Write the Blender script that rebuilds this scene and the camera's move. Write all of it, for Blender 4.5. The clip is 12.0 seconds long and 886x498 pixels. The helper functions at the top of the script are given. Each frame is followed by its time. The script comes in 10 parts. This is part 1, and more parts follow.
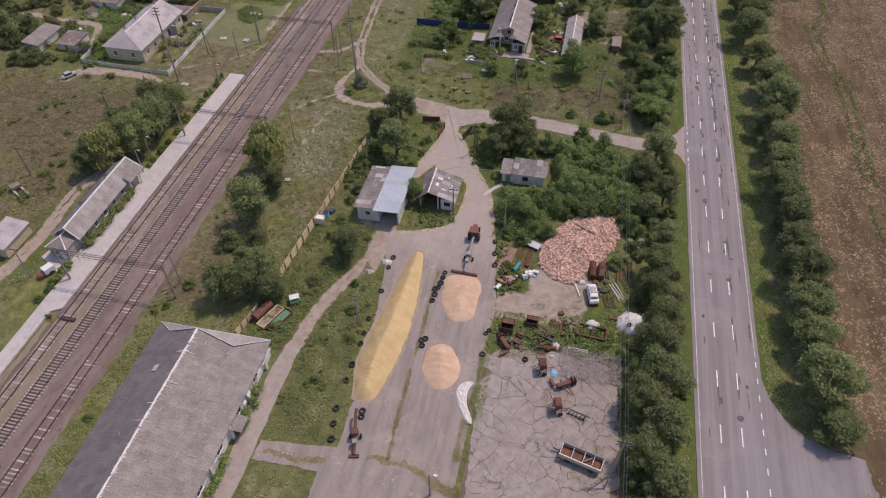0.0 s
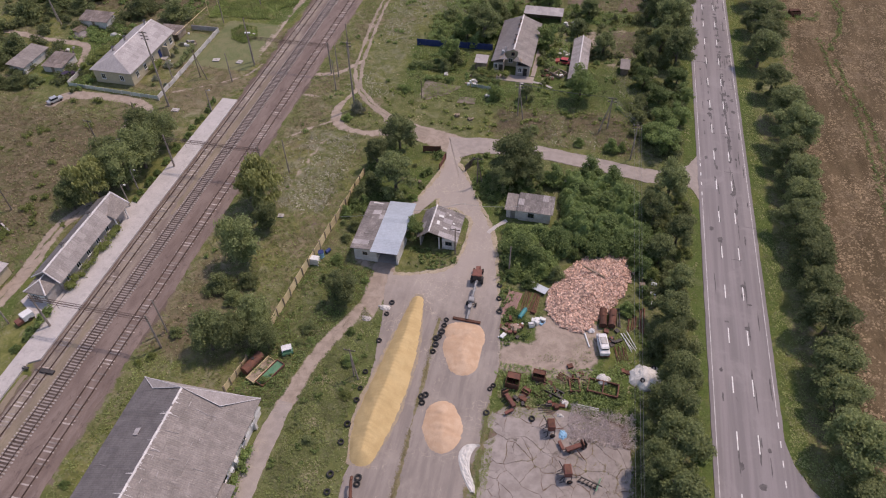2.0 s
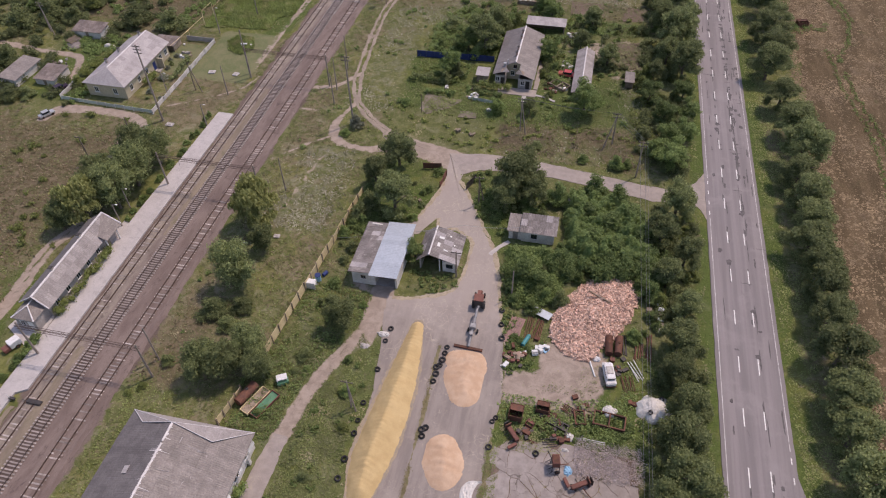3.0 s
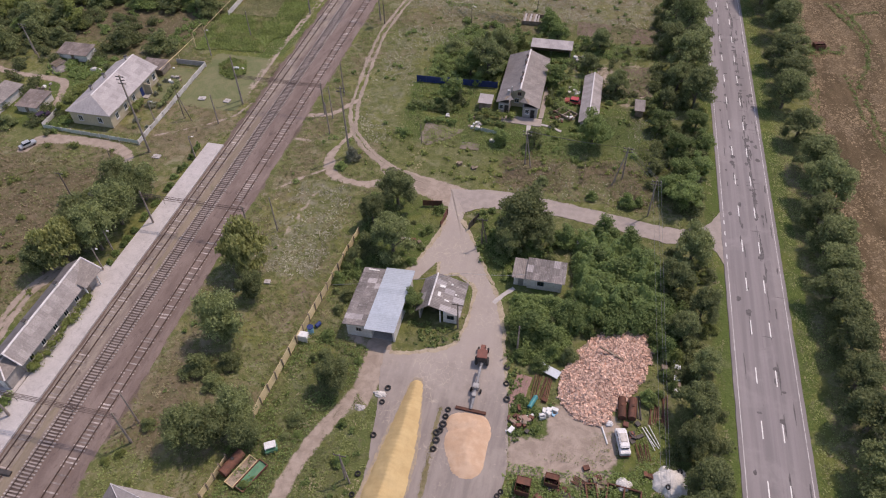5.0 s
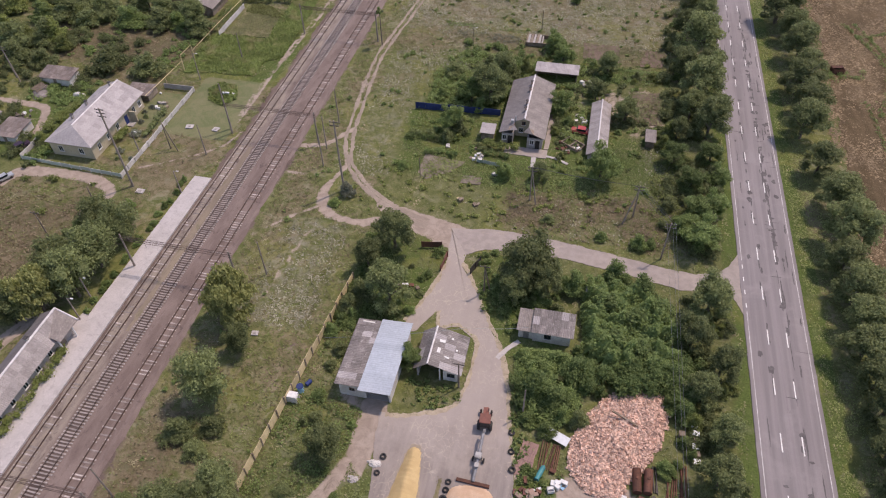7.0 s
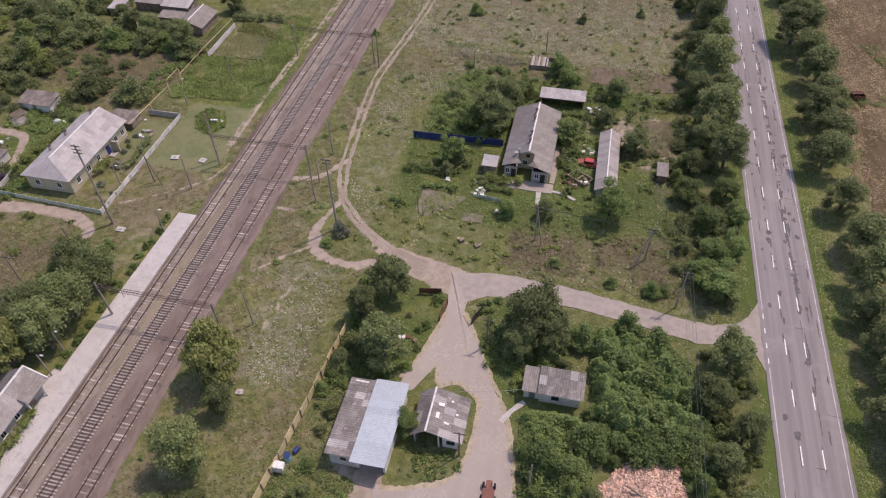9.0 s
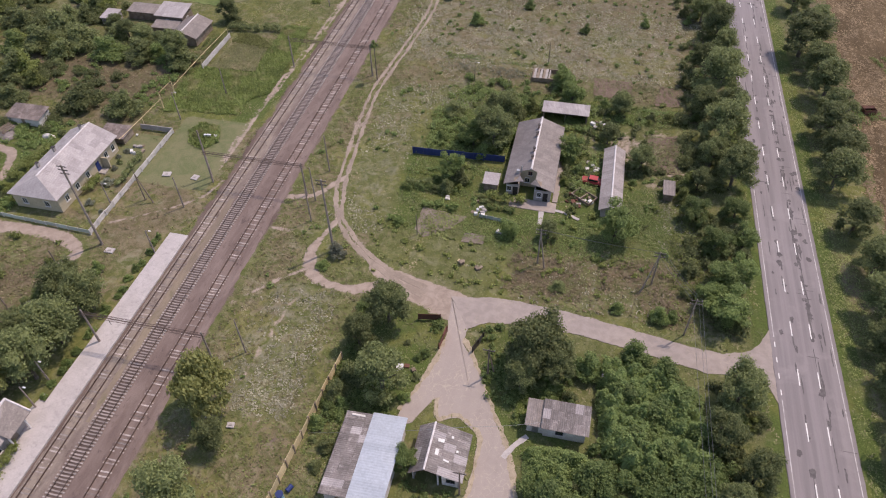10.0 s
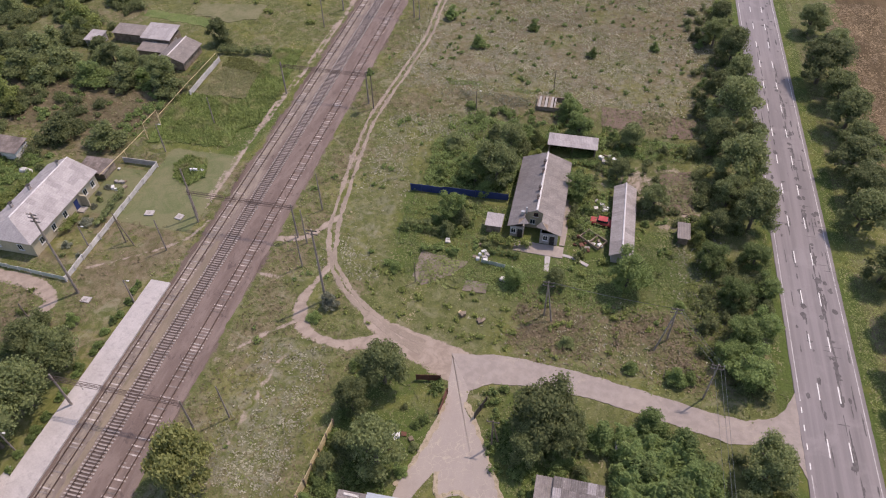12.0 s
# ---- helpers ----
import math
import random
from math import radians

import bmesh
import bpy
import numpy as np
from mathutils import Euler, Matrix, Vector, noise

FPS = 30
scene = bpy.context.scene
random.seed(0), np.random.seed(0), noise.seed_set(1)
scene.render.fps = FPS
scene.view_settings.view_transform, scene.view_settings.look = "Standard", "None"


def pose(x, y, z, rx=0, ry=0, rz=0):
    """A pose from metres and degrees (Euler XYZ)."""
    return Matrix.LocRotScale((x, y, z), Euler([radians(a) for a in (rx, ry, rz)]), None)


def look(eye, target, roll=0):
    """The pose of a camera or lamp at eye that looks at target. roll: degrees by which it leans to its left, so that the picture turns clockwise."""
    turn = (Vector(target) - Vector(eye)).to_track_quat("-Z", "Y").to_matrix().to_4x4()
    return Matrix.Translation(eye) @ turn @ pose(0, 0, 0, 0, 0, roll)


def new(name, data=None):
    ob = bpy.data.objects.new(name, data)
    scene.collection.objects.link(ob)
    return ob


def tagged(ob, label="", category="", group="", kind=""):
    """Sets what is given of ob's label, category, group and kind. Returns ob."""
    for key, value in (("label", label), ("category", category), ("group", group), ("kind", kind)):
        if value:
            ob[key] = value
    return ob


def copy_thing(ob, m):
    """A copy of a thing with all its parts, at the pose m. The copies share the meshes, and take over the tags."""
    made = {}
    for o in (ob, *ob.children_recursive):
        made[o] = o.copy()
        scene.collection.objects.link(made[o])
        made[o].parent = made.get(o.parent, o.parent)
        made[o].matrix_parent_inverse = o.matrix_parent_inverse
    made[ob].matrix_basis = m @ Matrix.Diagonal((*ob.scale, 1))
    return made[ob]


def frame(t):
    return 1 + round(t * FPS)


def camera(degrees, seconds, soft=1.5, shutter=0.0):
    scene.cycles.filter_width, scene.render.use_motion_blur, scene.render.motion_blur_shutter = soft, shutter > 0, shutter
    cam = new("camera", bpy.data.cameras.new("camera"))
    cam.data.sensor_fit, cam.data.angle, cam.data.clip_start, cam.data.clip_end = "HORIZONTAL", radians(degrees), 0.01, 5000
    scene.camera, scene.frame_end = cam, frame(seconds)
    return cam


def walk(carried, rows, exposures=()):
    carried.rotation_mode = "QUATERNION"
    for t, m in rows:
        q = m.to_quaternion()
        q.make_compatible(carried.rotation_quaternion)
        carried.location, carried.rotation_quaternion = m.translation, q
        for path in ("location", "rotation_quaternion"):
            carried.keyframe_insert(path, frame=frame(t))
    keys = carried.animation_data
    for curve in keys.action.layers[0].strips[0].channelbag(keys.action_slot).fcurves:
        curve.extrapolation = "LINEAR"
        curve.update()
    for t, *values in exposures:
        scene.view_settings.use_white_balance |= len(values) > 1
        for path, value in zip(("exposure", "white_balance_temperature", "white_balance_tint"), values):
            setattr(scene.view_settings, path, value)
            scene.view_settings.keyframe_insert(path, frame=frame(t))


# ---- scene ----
# seconds, eye, yaw, pitch, roll; y runs along the road and the railway
cam = camera(65.73, 12.0, 1.1)
ROWS = [
    (0.0, 0.00, 0.00, 87.98, 13.40, -45.69, -1.24),
    (1.0, -1.07, 4.81, 88.27, 13.47, -45.74, -1.28),
    (2.0, -2.23, 9.87, 88.59, 13.53, -45.78, -1.31),
    (3.0, -3.43, 15.12, 88.88, 13.58, -45.82, -1.33),
    (4.0, -4.65, 20.48, 89.11, 13.62, -45.84, -1.34),
    (5.0, -5.88, 25.91, 89.25, 13.65, -45.86, -1.35),
    (6.0, -7.10, 31.39, 89.29, 13.67, -45.87, -1.34),
    (7.0, -8.30, 36.87, 89.24, 13.67, -45.88, -1.33),
    (8.0, -9.50, 42.37, 89.10, 13.67, -45.87, -1.31),
    (9.0, -10.70, 47.88, 88.92, 13.66, -45.86, -1.28),
    (10.0, -11.92, 53.41, 88.74, 13.64, -45.84, -1.24),
    (11.0, -13.20, 59.01, 88.62, 13.60, -45.82, -1.19),
    (12.0, -14.57, 64.71, 88.64, 13.56, -45.78, -1.13),
]
walk(cam, [(t, pose(x, y, z, 90 + pitch, 0, yaw) @ pose(0, 0, 0, 0, 0, roll)) for t, x, y, z, yaw, pitch, roll in ROWS],
     [(0.0, 0.22, 7350, 23), (6.0, 0.39, 7350, 22), (12.0, 0.49, 7350, 22)])

# ---- light ----
SUN_AZ, SUN_EL = 45.0, 62.0
world = bpy.data.worlds.new("sky")
scene.world = world
world.use_nodes = True
wn = world.node_tree.nodes
sky = wn.new("ShaderNodeTexSky")
sky.sky_type = "NISHITA"
sky.sun_disc = False
sky.sun_elevation = radians(SUN_EL)
sky.sun_rotation = radians(90 - SUN_AZ)
wn["Background"].inputs["Strength"].default_value = 0.15
world.node_tree.links.new(sky.outputs[0], wn["Background"].inputs["Color"])
sun_data = bpy.data.lights.new("sun", "SUN")
sun_data.energy, sun_data.angle, sun_data.color = 2.05, radians(0.6), (1.0, 0.93, 0.84)
sun = new("sun", sun_data)
sd = Vector((math.cos(radians(SUN_AZ)) * math.cos(radians(SUN_EL)), math.sin(radians(SUN_AZ)) * math.cos(radians(SUN_EL)), math.sin(radians(SUN_EL))))
sun.matrix_world = look(sd * 300, (0, 0, 0))



# ---- materials ----
def nodes_of(name):
    m = bpy.data.materials.new(name)
    m.use_nodes = True
    t = m.node_tree
    return m, t.nodes, t.links, t.nodes["Principled BSDF"]


def noise_node(ns, ls, vec, scale, detail=4, rough=0.6, distort=0.0):
    n = ns.new("ShaderNodeTexNoise")
    n.inputs["Scale"].default_value, n.inputs["Detail"].default_value = scale, detail
    n.inputs["Roughness"].default_value, n.inputs["Distortion"].default_value = rough, distort
    ls.new(vec, n.inputs["Vector"])
    return n.outputs["Fac"]


def ramp(ns, ls, fac, lo, hi):
    n = ns.new("ShaderNodeMapRange")
    n.interpolation_type = "SMOOTHSTEP"
    n.inputs["From Min"].default_value, n.inputs["From Max"].default_value = lo, hi
    ls.new(fac, n.inputs["Value"])
    return n.outputs["Result"]


def mixc(ns, ls, fac, a, b, how="MIX"):
    n = ns.new("ShaderNodeMix")
    n.data_type, n.blend_type = "RGBA", how
    for sock, v in ((n.inputs[0], fac), (n.inputs[6], a), (n.inputs[7], b)):
        if isinstance(v, bpy.types.NodeSocket):
            ls.new(v, sock)
        elif isinstance(v, tuple):
            sock.default_value = (*v, 1) if len(v) == 3 else v
        else:
            sock.default_value = v
    return n.outputs[2]


def arith(ns, ls, op, a, b=0.0):
    n = ns.new("ShaderNodeMath")
    n.operation = op
    for sock, v in ((n.inputs[0], a), (n.inputs[1], b)):
        if isinstance(v, bpy.types.NodeSocket):
            ls.new(v, sock)
        else:
            sock.default_value = v
    return n.outputs[0]


def bumped(ns, ls, bsdf, height, strength, dist):
    n = ns.new("ShaderNodeBump")
    n.inputs["Strength"].default_value, n.inputs["Distance"].default_value = strength, dist
    ls.new(height, n.inputs["Height"])
    ls.new(n.outputs[0], bsdf.inputs["Normal"])


def world_pos(ns):
    return ns.new("ShaderNodeNewGeometry").outputs["Position"]


def stretched(ns, ls, vec, sx, sy, sz):
    n = ns.new("ShaderNodeVectorMath")
    n.operation = "MULTIPLY"
    n.inputs[1].default_value = (sx, sy, sz)
    ls.new(vec, n.inputs[0])
    return n.outputs[0]


def surface(name, base, other, stain=None, s1=0.5, s2=6.0, rough=0.85, metal=0.0, bump=0.3, bdist=0.02, vary=0.0, stain_amount=0.5, stretch=(1, 1, 1)):
    """Two tones broken up at two scales, with stains and grain; vary: how far pieces differ from one another."""
    m, ns, ls, b = nodes_of(name)
    p = stretched(ns, ls, world_pos(ns), *stretch)
    big, fine = noise_node(ns, ls, p, s1, 5), noise_node(ns, ls, p, s2, 4, 0.7)
    c = mixc(ns, ls, ramp(ns, ls, big, 0.35, 0.65), base, other)
    if stain:
        c = mixc(ns, ls, arith(ns, ls, "MULTIPLY", ramp(ns, ls, noise_node(ns, ls, p, s1 * 2.7, 6, 0.7, 0.4), 0.5, 0.68), stain_amount), c, stain)
    g = ns.new("ShaderNodeMapRange")
    g.inputs["To Min"].default_value, g.inputs["To Max"].default_value = 0.72, 1.28
    ls.new(fine, g.inputs["Value"])
    c = mixc(ns, ls, 1.0, c, g.outputs[0], "MULTIPLY")
    if vary:
        info = ns.new("ShaderNodeObjectInfo")
        r = ns.new("ShaderNodeMapRange")
        r.inputs["To Min"].default_value, r.inputs["To Max"].default_value = 1 - vary, 1 + vary
        ls.new(info.outputs["Random"], r.inputs["Value"])
        c = mixc(ns, ls, 1.0, c, r.outputs[0], "MULTIPLY")
    ls.new(c, b.inputs["Base Color"])
    b.inputs["Roughness"].default_value, b.inputs["Metallic"].default_value = rough, metal
    b.inputs["Specular IOR Level"].default_value = 0.3
    if bump:
        bumped(ns, ls, b, fine, bump, bdist)
    return m


def leafy(name, dark, light, tan=None, pos_scale=0.15, flat=False):
    """Foliage: each leaf clump has a tone of its own, each tree a slight shift."""
    m, ns, ls, b = nodes_of(name)
    geo = ns.new("ShaderNodeNewGeometry")
    info = ns.new("ShaderNodeObjectInfo")
    c = mixc(ns, ls, geo.outputs["Random Per Island"], dark, light)
    r = ns.new("ShaderNodeMapRange")
    r.inputs["To Min"].default_value, r.inputs["To Max"].default_value = 0.72, 1.3
    ls.new(info.outputs["Random"], r.inputs["Value"])
    c = mixc(ns, ls, 1.0, c, r.outputs[0], "MULTIPLY")
    if tan:
        c = mixc(ns, ls, ramp(ns, ls, noise_node(ns, ls, geo.outputs["Position"], pos_scale, 3), 0.5, 0.7), c, tan)
    if flat:
        drift = ns.new("ShaderNodeMapRange")
        drift.inputs["From Min"].default_value, drift.inputs["From Max"].default_value = 0.32, 0.68
        drift.inputs["To Min"].default_value, drift.inputs["To Max"].default_value = 0.66, 1.36
        ls.new(noise_node(ns, ls, geo.outputs["Position"], 0.2, 5, 0.7), drift.inputs["Value"])
        c = mixc(ns, ls, 1.0, c, drift.outputs[0], "MULTIPLY")
    ls.new(c, b.inputs["Base Color"])
    b.inputs["Roughness"].default_value = 0.6
    b.inputs["Specular IOR Level"].default_value = 0.25
    up = ns.new("ShaderNodeVectorMath")
    up.operation = "MULTIPLY_ADD"
    k = 0.3 if flat else 0.62
    up.inputs[1].default_value, up.inputs[2].default_value = (k, k, k), (0, 0, 1.0 if flat else 0.45)
    ls.new(geo.outputs["Normal"], up.inputs[0])
    nn = ns.new("ShaderNodeVectorMath")
    nn.operation = "NORMALIZE"
    ls.new(up.outputs[0], nn.inputs[0])
    ls.new(nn.outputs[0], b.inputs["Normal"])
    tr = ns.new("ShaderNodeBsdfTranslucent")
    ls.new(c, tr.inputs["Color"])
    mx = ns.new("ShaderNodeMixShader")
    mx.inputs[0].default_value = 0.15 if flat else 0.45
    ls.new(b.outputs[0], mx.inputs[1])
    ls.new(tr.outputs[0], mx.inputs[2])
    ls.new(mx.outputs[0], ns["Material Output"].inputs["Surface"])
    return m


def ground_material():
    m, ns, ls, b = nodes_of("ground_cover")
    p = world_pos(ns)
    z = ns.new("ShaderNodeAttribute")
    z.attribute_name = "zone"
    sep = ns.new("ShaderNodeSeparateColor")
    ls.new(z.outputs["Color"], sep.inputs[0])
    lush, dry, soil = sep.outputs[0], sep.outputs[1], sep.outputs[2]
    grit = z.outputs["Alpha"]
    n1, n2, n3 = noise_node(ns, ls, p, 0.09, 5, 0.65), noise_node(ns, ls, p, 0.6, 6, 0.7, 0.5), noise_node(ns, ls, p, 3.5, 5, 0.75)
    green = mixc(ns, ls, ramp(ns, ls, n2, 0.35, 0.66), (0.112, 0.13, 0.046), (0.2, 0.204, 0.09))
    tan = mixc(ns, ls, ramp(ns, ls, n2, 0.36, 0.64), (0.15, 0.127, 0.072), (0.245, 0.205, 0.13))
    bright = mixc(ns, ls, ramp(ns, ls, n3, 0.3, 0.7), (0.078, 0.114, 0.03), (0.124, 0.166, 0.052))
    earth = mixc(ns, ls, ramp(ns, ls, n2, 0.35, 0.65), (0.28, 0.224, 0.186), (0.375, 0.306, 0.258))
    wob = arith(ns, ls, "MULTIPLY", arith(ns, ls, "SUBTRACT", n2, 0.5), 1.6)
    wob = arith(ns, ls, "ADD", wob, arith(ns, ls, "MULTIPLY", arith(ns, ls, "SUBTRACT", n1, 0.5), 2.0))
    c = mixc(ns, ls, ramp(ns, ls, arith(ns, ls, "ADD", dry, wob), 0.25, 0.75), green, tan)
    c = mixc(ns, ls, ramp(ns, ls, arith(ns, ls, "ADD", lush, arith(ns, ls, "MULTIPLY", wob, 0.6)), 0.3, 0.7), c, bright)
    c = mixc(ns, ls, ramp(ns, ls, arith(ns, ls, "ADD", soil, arith(ns, ls, "MULTIPLY", wob, 0.7)), 0.35, 0.65), c, earth)
    g = ns.new("ShaderNodeMapRange")
    g.inputs["To Min"].default_value, g.inputs["To Max"].default_value = 0.64, 1.36
    ls.new(n3, g.inputs["Value"])
    c = mixc(ns, ls, 1.0, c, g.outputs[0], "MULTIPLY")
    ls.new(c, b.inputs["Base Color"])
    b.inputs["Roughness"].default_value = 0.95
    b.inputs["Specular IOR Level"].default_value = 0.1
    n4 = noise_node(ns, ls, stretched(ns, ls, p, 1.0, 0.8, 1.0), 6.0, 3, 0.8)
    gg = ns.new("ShaderNodeMapRange")
    gg.inputs["From Min"].default_value, gg.inputs["From Max"].default_value = 0.3, 0.7
    gg.inputs["To Min"].default_value, gg.inputs["To Max"].default_value = 0.66, 0.99
    ls.new(n4, gg.inputs["Value"])
    c = mixc(ns, ls, 1.0, c, gg.outputs[0], "MULTIPLY")
    sward = ramp(ns, ls, noise_node(ns, ls, p, 0.075, 6, 0.7, 0.5), 0.5, 0.6)
    c = mixc(ns, ls, arith(ns, ls, "MULTIPLY", sward, 0.65), c, mixc(ns, ls, ramp(ns, ls, n2, 0.36, 0.64), (0.112, 0.125, 0.036), (0.196, 0.196, 0.066)))
    pale = noise_node(ns, ls, p, 0.33, 7, 0.72, 0.8)
    c2 = mixc(ns, ls, arith(ns, ls, "MULTIPLY", ramp(ns, ls, pale, 0.52, 0.66), arith(ns, ls, "SUBTRACT", 0.55, arith(ns, ls, "MULTIPLY", lush, 0.5))), c, (0.285, 0.262, 0.185))
    cover = ns.new("ShaderNodeAttribute")
    cover.attribute_name = "cover"
    csep = ns.new("ShaderNodeSeparateColor")
    ls.new(cover.outputs["Color"], csep.inputs[0])
    n5 = noise_node(ns, ls, p, 0.22, 7, 0.72, 0.6)
    n6 = noise_node(ns, ls, p, 0.42, 8, 0.75, 0.8)
    shade = arith(ns, ls, "MULTIPLY", ramp(ns, ls, n5, 0.53, 0.66), 0.5)
    c2 = mixc(ns, ls, shade, c2, mixc(ns, ls, ramp(ns, ls, n3, 0.3, 0.7), (0.06, 0.072, 0.026), (0.115, 0.125, 0.05)))
    rust = mixc(ns, ls, ramp(ns, ls, n2, 0.34, 0.66), (0.12, 0.095, 0.058), (0.222, 0.178, 0.118))
    rust = mixc(ns, ls, ramp(ns, ls, n6, 0.52, 0.62), rust, (0.105, 0.108, 0.045))
    rust = mixc(ns, ls, 1.0, rust, gg.outputs[0], "MULTIPLY")
    c2 = mixc(ns, ls, ramp(ns, ls, arith(ns, ls, "ADD", csep.outputs[0], arith(ns, ls, "MULTIPLY", wob, 0.7)), 0.25, 0.75), c2, rust)
    silver = mixc(ns, ls, 1.0, (0.305, 0.285, 0.235), gg.outputs[0], "MULTIPLY")
    c2 = mixc(ns, ls, arith(ns, ls, "MULTIPLY", ramp(ns, ls, arith(ns, ls, "ADD", n6, arith(ns, ls, "MULTIPLY", csep.outputs[1], 0.1)), 0.54, 0.66), arith(ns, ls, "MULTIPLY", csep.outputs[1], 0.55)), c2, silver)
    mown = mixc(ns, ls, ramp(ns, ls, n5, 0.36, 0.62), (0.132, 0.152, 0.072), (0.182, 0.178, 0.098))
    mown = mixc(ns, ls, 1.0, mown, g.outputs[0], "MULTIPLY")
    c2 = mixc(ns, ls, ramp(ns, ls, arith(ns, ls, "ADD", csep.outputs[2], arith(ns, ls, "MULTIPLY", wob, 0.3)), 0.4, 0.6), c2, mown)
    c2 = mixc(ns, ls, ramp(ns, ls, arith(ns, ls, "ADD", soil, arith(ns, ls, "MULTIPLY", wob, 0.7)), 0.4, 0.7), c2, earth)
    stone = mixc(ns, ls, ramp(ns, ls, noise_node(ns, ls, stretched(ns, ls, p, 1, 0.15, 1), 0.5, 5), 0.35, 0.65), (0.15, 0.11, 0.096), (0.215, 0.165, 0.143))
    stone = mixc(ns, ls, 1.0, stone, gg.outputs[0], "MULTIPLY")
    c2 = mixc(ns, ls, ramp(ns, ls, arith(ns, ls, "ADD", grit, arith(ns, ls, "MULTIPLY", wob, 0.8)), 0.35, 0.65), c2, stone)
    ls.new(c2, b.inputs["Base Color"])
    bumped(ns, ls, b, arith(ns, ls, "ADD", n2, n3), 0.35, 0.12)
    return m


def asphalt_material(name, base, other, patch, worn, along=False, crazed=0.0, line_colour=(0.44, 0.375, 0.29), neck=None):
    """Road surface: wheel tracks along y, tar patches, fine aggregate."""
    m, ns, ls, b = nodes_of(name)
    p = world_pos(ns)
    lane = p if along is None else stretched(ns, ls, p, 1.0, 0.03, 1.0) if along else stretched(ns, ls, p, 1.0, 0.14, 1.0)
    c = mixc(ns, ls, ramp(ns, ls, noise_node(ns, ls, lane, 0.8, 5), 0.35, 0.65), base, other)
    c = mixc(ns, ls, arith(ns, ls, "MULTIPLY", ramp(ns, ls, noise_node(ns, ls, p, 0.14, 6, 0.7, 0.3), 0.5, 0.66), 0.5), c, worn)
    c = mixc(ns, ls, arith(ns, ls, "MULTIPLY", ramp(ns, ls, noise_node(ns, ls, stretched(ns, ls, p, 1, 0.35 if along else 1, 1), 0.7, 6, 0.75, 0.8), 0.64, 0.72), 0.55), c, patch)
    if crazed:
        off = ns.new("ShaderNodeTexNoise")
        off.inputs["Scale"].default_value, off.inputs["Detail"].default_value = 0.9, 4
        ls.new(p, off.inputs["Vector"])
        sh_ = ns.new("ShaderNodeVectorMath")
        sh_.operation = "MULTIPLY_ADD"
        sh_.inputs[1].default_value = (1.5, 1.5, 0.0)
        ls.new(off.outputs["Color"], sh_.inputs[0])
        ls.new(p, sh_.inputs[2])
        vo = ns.new("ShaderNodeTexVoronoi")
        vo.feature = "DISTANCE_TO_EDGE"
        vo.inputs["Scale"].default_value = 0.95 if neck else 0.62
        ls.new(sh_.outputs[0], vo.inputs["Vector"])
        line = arith(ns, ls, "SUBTRACT", 1.0, ramp(ns, ls, vo.outputs["Distance"], 0.0, 0.05))
        where = noise_node(ns, ls, p, 0.16, 5, 0.7)
        if neck:
            sep = ns.new("ShaderNodeSeparateXYZ")
            ls.new(p, sep.inputs[0])
            dust = arith(ns, ls, "ADD", ramp(ns, ls, sep.outputs[1], neck[0] - 4, neck[1]), arith(ns, ls, "MULTIPLY", arith(ns, ls, "SUBTRACT", noise_node(ns, ls, p, 0.3, 5, 0.7), 0.5), 1.2))
            c = mixc(ns, ls, arith(ns, ls, "MULTIPLY", ramp(ns, ls, dust, 0.2, 1.1), 0.75), c, (0.385, 0.33, 0.3))
            where = arith(ns, ls, "ADD", where, arith(ns, ls, "MULTIPLY", ramp(ns, ls, sep.outputs[1], *neck), 0.09))
            where = arith(ns, ls, "ADD", where, arith(ns, ls, "MULTIPLY", arith(ns, ls, "SUBTRACT", noise_node(ns, ls, p, 1.3, 4, 0.7), 0.5), 0.35))
        line = arith(ns, ls, "MULTIPLY", line, ramp(ns, ls, where, 0.5, 0.66))
        c = mixc(ns, ls, arith(ns, ls, "MULTIPLY", line, crazed), c, line_colour)
    fine = noise_node(ns, ls, p, 9.0, 4, 0.8)
    g = ns.new("ShaderNodeMapRange")
    g.inputs["To Min"].default_value, g.inputs["To Max"].default_value = 0.82, 1.18
    ls.new(fine, g.inputs["Value"])
    c = mixc(ns, ls, 1.0, c, g.outputs[0], "MULTIPLY")
    ls.new(c, b.inputs["Base Color"])
    b.inputs["Roughness"].default_value = 0.8
    b.inputs["Specular IOR Level"].default_value = 0.3
    bumped(ns, ls, b, fine, 0.2, 0.01)
    return m


